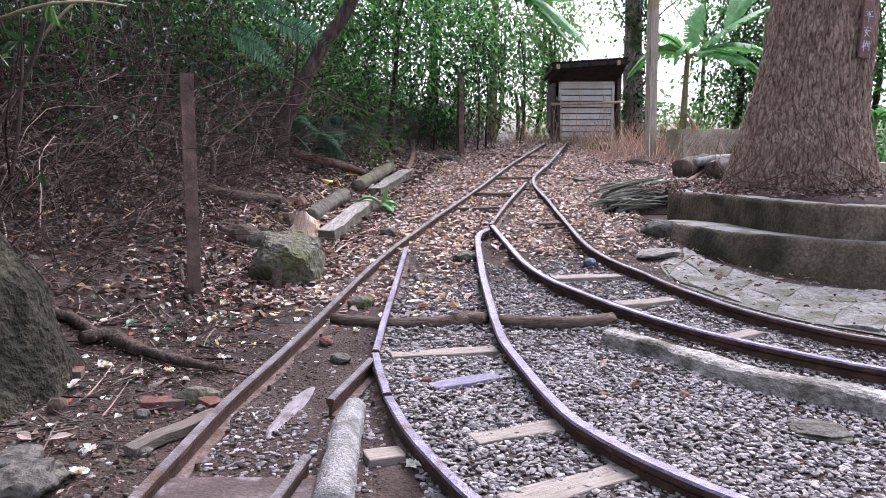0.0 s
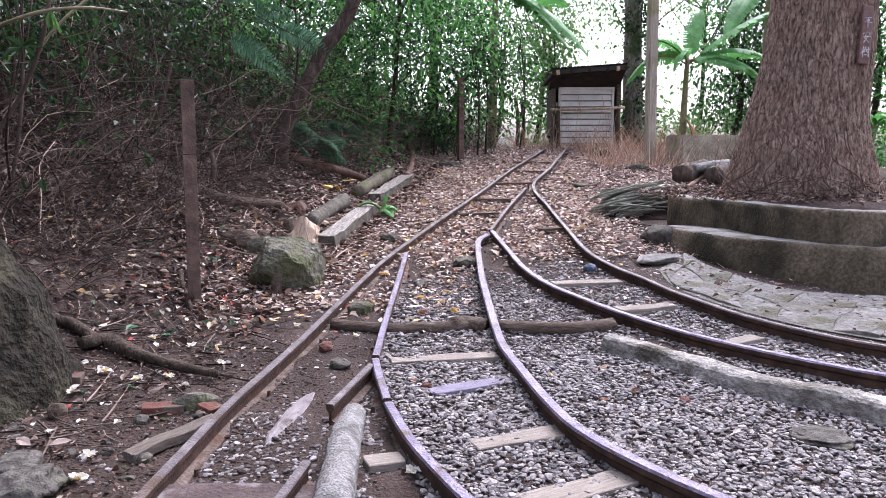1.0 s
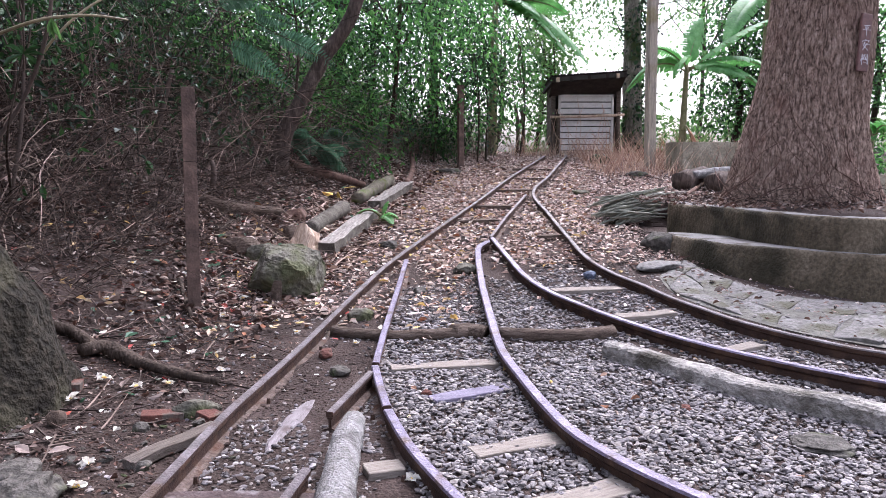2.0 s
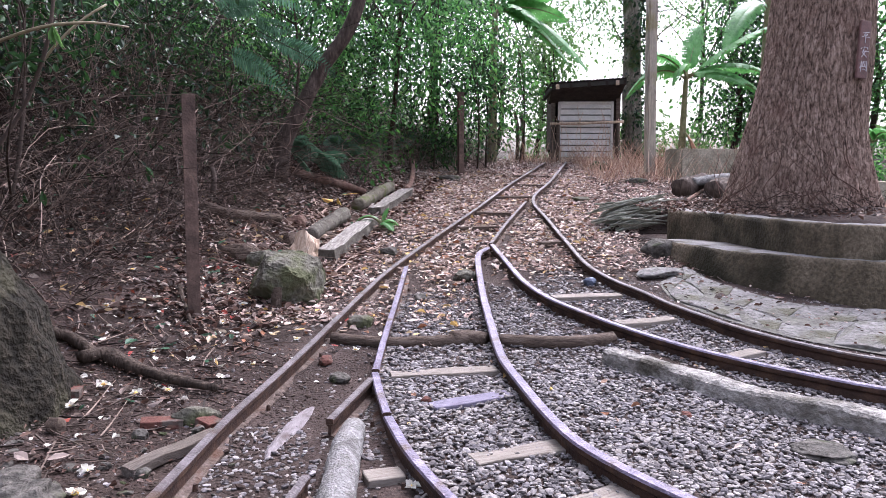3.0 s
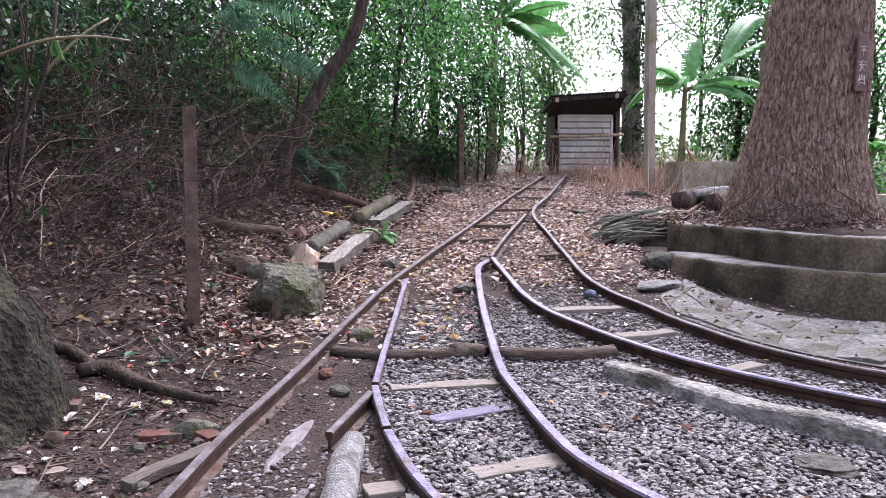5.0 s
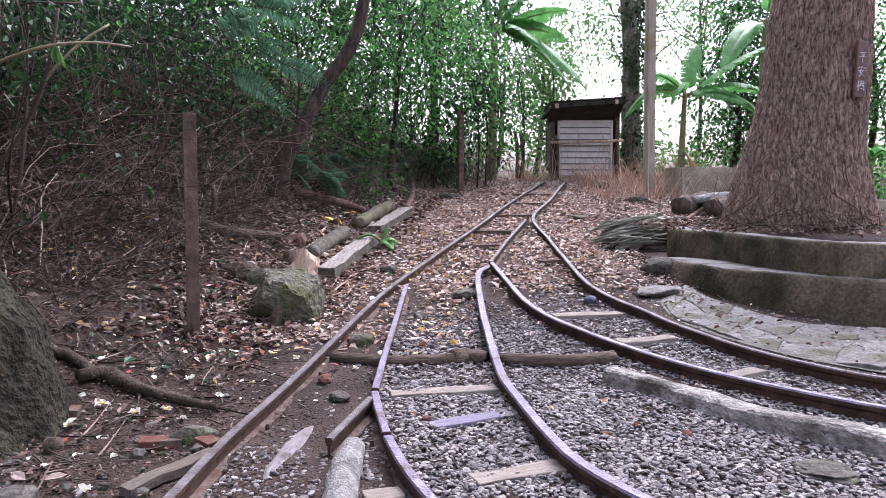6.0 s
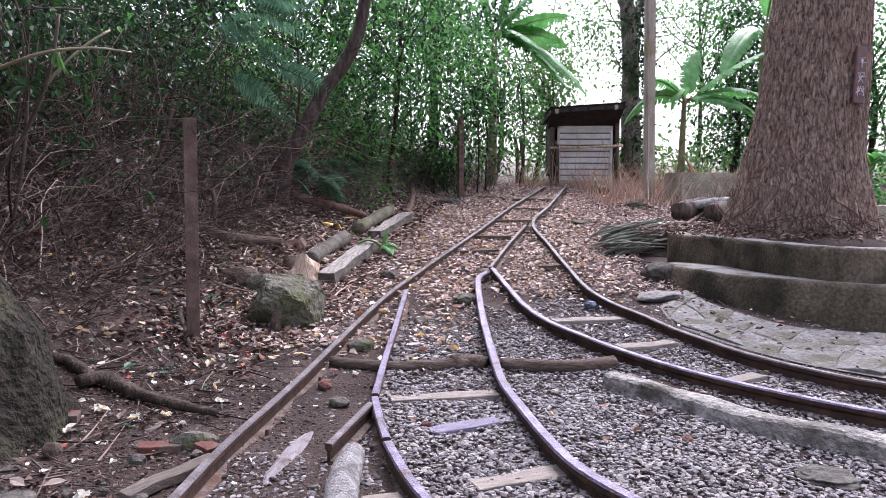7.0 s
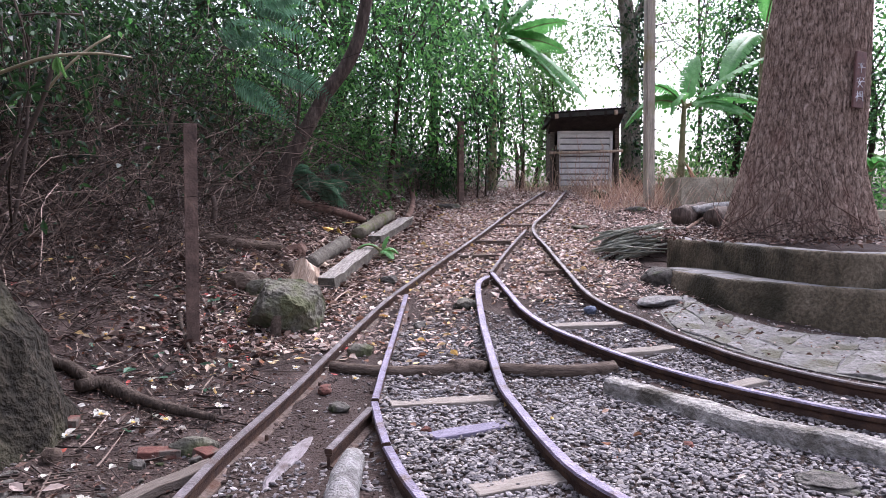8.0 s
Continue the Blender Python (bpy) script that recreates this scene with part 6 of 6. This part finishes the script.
def leafy_stems(n, seed, x0, x1, y0, y1, low, high, leaf, material, label, lift=0.0, rise=1.5, per=16):
    """Thin arching stems with alternate leaves along their outer part."""
    r = np.random.RandomState(seed)
    y = r.uniform(y0, y1, n)
    x = bank_foot(y) + r.uniform(x0, x1, n)
    z = relief(x, y) + lift * r.rand(n)
    l, a = r.uniform(low, high, n), r.rand(n) * 6.28
    t = np.linspace(0, 1, per)[None, :]
    out = r.uniform(0.35, 0.8, n)[:, None] * l[:, None]
    p = np.stack([x[:, None] + np.cos(a)[:, None] * out * t ** 1.3, y[:, None] + np.sin(a)[:, None] * out * t ** 1.3,
                  z[:, None] + rise * r.uniform(0.5, 1.0, n)[:, None] * l[:, None] * (1.5 * t - 0.75 * t * t)], axis=-1)
    p += r.randn(n, per, 3) * 0.012 * l[:, None, None]
    v, q = stem_arrays(p, r.uniform(0.002, 0.004, n))
    bulk("leafy_stems", v, q, M_TWIG, None, "thin woody stems of the leafy undergrowth", "stems", "stuff")
    base = p[:, per // 3:].reshape(-1, 3)
    tan = unit(np.gradient(p, axis=1))[:, per // 3:].reshape(-1, 3)
    base, tan = np.repeat(base, 2, axis=0), np.repeat(tan, 2, axis=0)
    side = unit(np.cross(tan, r.randn(len(tan), 3)))
    v, q = leaf_arrays(base, side + tan * 0.5 + np.array([0, 0, -0.25]), np.array([0, -0.3, 1.0]) + r.randn(len(base), 3) * 0.4, leaf * r.uniform(0.6, 1.4, len(base)), 0.24 * r.uniform(0.7, 1.3, len(base)), 0.15, 0.08)
    bulk("stem_leaves", v, q, material, None, label, "leaves", "stuff")


leafy_stems(26, 51, -3.6, -1.6, 4.8, 8.5, 0.7, 1.5, 0.075, M_LEAF, "bright green leaves on stems over the bank", 0.7)
leafy_stems(90, 52, -4.2, -1.2, 5.5, 10.5, 0.8, 1.8, 0.075, M_LEAFDARK, "dark green leaves on stems over the bank", 0.6)
leafy_stems(70, 53, -1.7, -0.2, 11.5, 16.0, 0.6, 1.5, 0.1, M_LEAF, "bright green leaf sprays below the shrubs", 0.5)
leafy_stems(90, 54, -1.6, 0.1, 12.5, 16.5, 1.4, 2.4, 0.11, M_LEAF, "bright green leaf sprays among the shrubs", 0.9)

# a few stout dead stems and bamboo
for pts, r0, lab in (
    ([(-3.111, 8.000, 1.560), (-2.994, 8.000, 1.856), (-2.871, 8.000, 2.295)], 0.03, "leaning dead grey stem in the brush"),
    ([(-3.289, 7.600, 1.519), (-3.175, 7.700, 1.750), (-3.120, 7.800, 1.900)], 0.03, "short dead grey stem in the brush"),
    ([(-2.362, 7.600, 1.063), (-2.339, 7.600, 1.206), (-2.357, 7.600, 1.337)], 0.03, "pale dead stump of a stem"),
    ([(-2.754, 4.600, 1.433), (-2.560, 4.600, 1.704), (-2.351, 4.500, 2.055), (-2.289, 4.500, 2.374)], 0.014, "thin dark upright stem at the bank"),
):
    log(pts, [r0, r0 * 0.9, r0 * 0.7], lab, M_TWIG, 8, "dead_stem", "stem")
log([(-2.780, 4.400, 1.968), (-2.578, 4.400, 2.048), (-2.327, 4.400, 2.129), (-2.093, 4.500, 2.174), (-1.901, 4.600, 2.166)], [0.011, 0.011, 0.01, 0.009, 0.006], "pale bent bamboo cane across the brush", M_BAMBOO, 8, "bamboo_cane", "cane")
log([(-2.569, 4.800, 1.958), (-2.435, 4.800, 2.116), (-2.315, 4.900, 2.276), (-2.209, 5.000, 2.387)], [0.01, 0.009, 0.007], "pale slanting bamboo cane in the brush", M_BAMBOO, 8, "bamboo_cane", "cane")


def fern(base, n, length, seed, label, spread=(0, 360), pitch=(15, 55), name="fern", roll=(0, 0), sag=0.55, wide=0.3):
    """Arching fronds, each with paired leaflets."""
    r = np.random.RandomState(seed)
    ob = empty(name, base, label, "fern", "ferns on the bank")
    for i in range(n):
        a, e, l = radians(r.uniform(*spread)), radians(r.uniform(*pitch)), length * r.uniform(0.75, 1.15)
        t = np.linspace(0, 1, 30)
        d = np.stack([np.cos(a) * t * l * np.cos(e), np.sin(a) * t * l * np.cos(e), l * (np.sin(e) * t - sag * t * t)], axis=1)
        tan = unit(np.gradient(d, axis=0))
        side = unit(np.cross(tan, (0, 0, 1)))
        up = np.cross(side, tan)
        ro = radians(r.uniform(*roll))
        side, up = side * math.cos(ro) + up * math.sin(ro), up * math.cos(ro) - side * math.sin(ro)
        w = l * wide * np.sin(np.clip(t * 1.05 + 0.12, 0, 1) * math.pi) ** 0.8 * (1 - 0.35 * t)
        vs, qs = [], []
        for s in (-1, 1):
            al = side * s + tan * 0.45 - up * 0.12
            v, q = leaf_arrays(d[3:], al[3:], up[3:], w[3:] + 0.01, 0.12, 0.1, 0.02)
            vs.append(v)
            qs.append(q + 6 * len(d[3:]) * (s > 0))
        v2, q2 = stem_arrays(d[None], np.array([0.005]))
        allv = np.vstack(vs + [v2])
        allq = np.vstack(qs + [q2 + len(vs[0]) * 2])
        bulk("frond", allv, allq, M_FERN, ob)


fern(at_depth((-2.044, 10.210, 1.151), 0.3), 7, 0.75, 1, "green fern with arching fronds beneath the leaning tree", (-70, 35), (5, 70), roll=(35, 80))
fern(at_depth((-1.891, 10.754, 1.175), 0.25), 6, 0.7, 2, "green fern with arching fronds beneath the leaning tree", (-60, 40), (0, 60), roll=(35, 80))
for i, (p, l, k) in enumerate((((-2.537, 8.800, 2.681), 1.0, 2), ((-2.284, 9.000, 3.035), 1.0, 2), ((-2.619, 8.800, 3.090), 1.1, 2), ((-2.160, 9.600, 2.910), 0.9, 2), ((-2.385, 9.200, 3.561), 1.1, 3))):
    fern(p, k, l, 10 + i, "large drooping fern with feathery fronds high on the bank", (-40, 25), (-20, 30), roll=(40, 70), sag=0.4, wide=0.17)
for i, p in enumerate(((-1.463, 13.447, 1.487), (-0.673, 16.506, 1.652), (-0.180, 17.042, 1.537), (-0.944, 14.878, 1.484), (-1.696, 12.184, 1.360))):
    fern((p[0], p[1], p[2] + 0.25), 8, 0.8, 30 + i, "small light green fern among the shrubs", (-180, 180), (20, 60), roll=(10, 60))


def banana_leaf(parent, at, way, length, width, curl, seed, material=None, name="leaf"):
    """A long arching blade, folded on its midrib, with torn edges."""
    r = np.random.RandomState(seed)
    n = 26
    t = np.linspace(0, 1, n)
    way = np.array(way, dtype=float)
    way /= np.linalg.norm(way)
    line = np.array(at) + np.outer(t * length, way) + np.outer(-(t ** 2) * curl * length, (0, 0, 1))
    tan = unit(np.gradient(line, axis=0))
    side = unit(np.cross(tan, (0, 0, 1)))
    up = np.cross(side, tan)
    roll = radians(r.uniform(-50, 50))
    side, up = side * math.cos(roll) + up * math.sin(roll), up * math.cos(roll) - side * math.sin(roll)
    prof = np.clip(np.sin(np.clip((t - 0.12) / 0.88, 0, 1) ** 0.75 * math.pi), 0, 1) ** 0.6 * width * 0.5 + 0.012
    v, q = [], []
    for s in (-1, 1):
        for i in range(n - 1):
            tear = 0.35 if r.rand() < 0.3 else 0.0
            dip = 0.12 + 0.25 * r.rand()
            a, b = prof[i], prof[i + 1]
            k = len(v)
            gap = tear * (line[i + 1] - line[i])
            v += [line[i], line[i + 1], line[i + 1] + side[i + 1] * s * b * 0.55 + up[i + 1] * b * 0.12, line[i] + side[i] * s * a * 0.55 + up[i] * a * 0.12,
                  line[i + 1] - gap + side[i + 1] * s * b - up[i + 1] * b * dip, line[i] + gap * 0.5 + side[i] * s * a - up[i] * a * dip]
            q += [(k, k + 1, k + 2, k + 3), (k + 3, k + 2, k + 4, k + 5)]
    blade = bulk(name, np.array(v), q, material or M_BANANA, parent, smooth=True)
    rib, rf = tube(line - up * 0.012, np.linspace(0.022, 0.005, n), 6)
    mesh_object("midrib", rib, rf, M_BANANASTEM, blade, smooth=True)


def banana(base, height, leaves, seed, label, r0=0.1):
    ob = empty("banana_plant", base, label, "banana plant", "banana plants")
    v, f = tube(curve_points([(0, 0, -0.1), (0.02, 0, height * 0.5), (0.05, 0, height)], 0.1), np.linspace(r0, r0 * 0.55, len(curve_points([(0, 0, -0.1), (0.02, 0, height * 0.5), (0.05, 0, height)], 0.1))), 14, 0.05)
    mesh_object("stem", v, f, M_BANANASTEM, ob, smooth=True)
    for i, (w, l, wd, c) in enumerate(leaves):
        banana_leaf(ob, (0.05, 0, height - 0.12 + 0.03 * (i % 4)), w, l, wd, c, seed + i)
    return ob


bb = Vector((12.770, 40.000, 2.154))
bb = Vector(gz(bb.x * 15.5 / bb.y, 15.5))
bn = banana(bb, 2.0, (
    ((0.85, -0.1, 0.75), 2.3, 0.6, 0.2), ((0.9, -0.1, 0.5), 2.0, 0.56, 0.5), ((0.9, -0.3, 0.3), 1.6, 0.5, 0.6), ((-0.7, -0.1, 0.8), 1.4, 0.5, 0.5),
    ((-0.8, -0.2, 0.6), 1.7, 0.44, 0.85), ((-0.25, -0.4, 0.4), 1.3, 0.36, 0.85), ((0.3, 0.4, 0.9), 1.7, 0.44, 0.2), ((0.6, -0.4, 0.2), 1.2, 0.34, 0.5)), 100, "banana plant with torn green leaves behind the block", 0.085)
banana_leaf(bn, (0.1, -0.1, 0.75), (0.15, -0.1, -0.5), 0.75, 0.16, 0.1, 131, M_DEADBANANA, "dead_leaf")
banana_leaf(bn, (0.05, -0.1, 0.8), (0.1, -0.2, -0.2), 0.7, 0.12, 0.4, 132, M_DEADBANANA, "dead_leaf")
b2 = gz(7.0, 16.5)
banana(b2, 3.6, (((-0.55, -0.5, 0.1), 1.9, 0.5, 0.75), ((0.4, -0.5, 0.6), 1.8, 0.46, 0.4), ((-0.1, -0.6, 0.9), 2.0, 0.5, 0.3)), 140, "tall banana plant behind the big tree", 0.12)
b3 = gz(1.13, 17.2)
banana(b3, 3.5, (
    ((1.7, -0.3, 0.95), 1.9, 0.5, 0.25), ((1.5, -0.3, 0.45), 1.7, 0.5, 0.45), ((1.4, -0.4, -0.05), 2.1, 0.5, 0.65), ((1.0, -0.5, -0.2), 1.8, 0.48, 0.6), ((0.4, -0.2, 1.6), 1.9, 0.5, 0.1),
    ((-0.4, -0.1, 1.6), 1.9, 0.48, 0.1), ((0.9, 0.0, 1.2), 1.8, 0.5, 0.2), ((-1.2, -0.2, 0.5), 1.6, 0.5, 0.5), ((0.6, -0.8, 0.3), 1.5, 0.5, 0.6)), 160, "broad-leaved banana plant beside the shed", 0.12)
b4 = gz(8.0, 14.0)
banana(b4, 0.8, (((-0.4, -0.3, 0.7), 0.9, 0.3, 0.5), ((0.4, -0.3, 0.7), 0.9, 0.3, 0.5), ((0.0, -0.5, 0.5), 0.8, 0.28, 0.6)), 180, "young banana plant beyond the planter", 0.06)
# broad leaf seedling by the logs and a yellowing plant up the slope
sd = banana((-0.809, 9.117, 0.543), 0.16, (((0.5, -0.2, 0.8), 0.42, 0.16, 0.7), ((0.3, -0.4, 0.5), 0.36, 0.14, 0.8), ((0.2, 0.2, 0.9), 0.36, 0.13, 0.4), ((-0.7, 0.0, 0.7), 0.5, 0.07, 0.8)), 190, "small bright green broad-leaved seedling by the beams", 0.01)
sd = banana((-0.286, 15.732, 1.377), 0.3, (((0.3, -0.4, 0.5), 0.5, 0.17, 0.6), ((-0.4, -0.3, 0.7), 0.5, 0.16, 0.4), ((0.1, 0.2, 0.9), 0.45, 0.16, 0.2)), 195, "small yellow-green broad-leaved plant below the shrubs", 0.015)

# dry stems round the shed and pole
r = np.random.RandomState(12)
n = 2600
gx2, gy2 = r.uniform(1.6, 6.0, n), r.uniform(13.5, 18.2, n)
k = (np.abs(gx2 - (2.9 + (gy2 - 14) * 0.03)) > 0.0) & ~((gx2 < 2.9) & (gy2 < 16.9))
gx2, gy2 = gx2[k], gy2[k]
n = len(gx2)
t = np.linspace(0, 1, 5)[None, :]
h, a = 0.1 + 0.55 * r.rand(n)[:, None] ** 2, r.rand(n)[:, None] * 6.28
lines = np.stack([gx2[:, None] + np.cos(a) * h * 0.6 * t ** 1.5, gy2[:, None] + np.sin(a) * h * 0.6 * t ** 1.5, relief(gx2, gy2)[:, None] + h * t], axis=-1)
v, q = stem_arrays(lines, r.uniform(0.004, 0.008, n))
bulk("dry_grass", v, q, M_DRYGRASS, None, "dry reddish grass stems at the crest", "dry grass", "stuff")
for pts in ([(1.795, 18.139, 1.552)], [(1.933, 18.151, 1.552)]):
    p = pts[0]
    log([p, (p[0] + 0.02, p[1], p[2] + 0.6), (p[0] - 0.05, p[1], p[2] + 1.15)], [0.05, 0.045, 0.04], "weathered brown wooden stake by the track", M_TIMBER, 10, "stake", "stake")

# creepers on the big trunk
r = np.random.RandomState(2)
lines = []
for i in range(30):
    a0 = radians(r.uniform(200, 345))
    tt = np.linspace(0, 1, 12)
    zz = 0.95 + tt * r.uniform(0.3, 1.1)
    aa = a0 + tt * r.uniform(-0.7, 0.7) + 0.08 * np.sin(tt * 9 + i)
    rad = np.interp(zz, [0.75, 1.2, 1.8, 2.5], [1.0, 0.82, 0.68, 0.62]) + 0.03
    cxx = np.interp(zz, [0.75, 1.8, 2.5], [3.9, 3.925, 4.01])
    lines.append(np.stack([cxx + rad * np.cos(aa), TREE_Y + rad * np.sin(aa), zz], axis=1))
v, q = stem_arrays(np.array(lines), r.uniform(0.003, 0.009, 30))
bulk("creepers", v, q, M_REDBRANCH, None, "thin dry creepers clinging to the trunk", "creeper", "stuff")

# dead tendrils tangled round the foot of the trunk
n = 90
a0 = np.radians(r.uniform(195, 350, n))[:, None]
tt = np.linspace(0, 1, 7)[None, :]
rad = 0.98 + r.uniform(-0.02, 0.22, n)[:, None] * (1 - tt)
aa = a0 + tt * r.uniform(-0.6, 0.6, n)[:, None] + 0.05 * r.randn(n, 7)
zz = 0.86 + 0.015 * r.randn(n, 7) + r.uniform(0.03, 0.26, n)[:, None] * np.sin(tt * r.uniform(1.2, 3.0, n)[:, None])
v, q = stem_arrays(np.stack([3.9 + rad * np.cos(aa), TREE_Y + rad * np.sin(aa), zz], axis=-1), r.uniform(0.002, 0.005, n))
bulk("tendrils", v, q, M_TWIG, None, "dry grey tendrils tangled round the trunk's foot", "tendrils", "stuff")

# limbs and high crown of the big tree
for i, tip in enumerate(((2.2, 7.6, 10.2), (6.6, 7.4, 10.5), (4.4, 11.2, 10.6), (6.8, 10.4, 11.0), (3.0, 10.0, 11.2))):
    a = np.array((4.66, 8.85, 7.0 + 0.15 * i))
    ln = curve_points([a, a + (np.array(tip) - a) * 0.5 + np.array((0, 0, 0.4)), tip], 0.3)
    v, f = tube(ln - np.array((TREE_X, TREE_Y, 0.75)), np.linspace(0.2, 0.05, len(ln)), 10, 0.05, i)
    mesh_object("limb", v, f, M_BARK, big_tree, smooth=True)
v, q = leaves_in(clumps((4.8, 9.2, 11.0), (3.0, 2.6, 1.2), 70, 91), 0.4, 18, 0.1, 0.18, 91)
bulk("crown", v - np.array((TREE_X, TREE_Y, 0.75)), q, M_LEAFDARK, big_tree)

# leafy sapling at the edge of the bank
sb = np.array((-3.370, 5.793, 1.031))
sap = empty("sapling", sb, "thin sapling with a whorl of blue-green leaves", "sapling")
line = curve_points([sb, (-2.684, 4.600, 1.433), (-2.553, 4.500, 1.729), (-2.465, 4.450, 1.944)], 0.1)
v, f = tube(line - sb, np.linspace(0.012, 0.005, len(line)), 7)
mesh_object("stem", v, f, M_BARK_DARK, sap, smooth=True)
for i in range(9):
    a = i * 0.7
    v, q = leaf_arrays(np.array([line[-1] - sb]), np.array([[math.cos(a), 0.6 * math.sin(a), 0.1 + 0.5 * math.sin(a * 2.7)]]), np.array([[0.2 * math.sin(3 * a), -0.6, 0.8]]), 0.12 + 0.03 * math.sin(5 * a), 0.13, 0.2, 0.06)
    bulk("leaf", v, q, M_LEAFDARK, sap)
tw = np.array((-2.260, 4.400, 2.139))
tuft = empty("leaf_tuft", tw, "pale withered leaf tuft hanging on the cane", "leaves")
for i in range(6):
    v, q = leaf_arrays(np.zeros((1, 3)), np.array([[-0.4 + 0.16 * i, 0.3 * math.sin(i * 2), -0.9]]), np.array([[0.5 * math.sin(i * 3), -1, 0.1]]), 0.09 + 0.012 * i, 0.1, 0.1, 0.08)
    bulk("leaf", v, q, M_LEAFPALE, tuft)
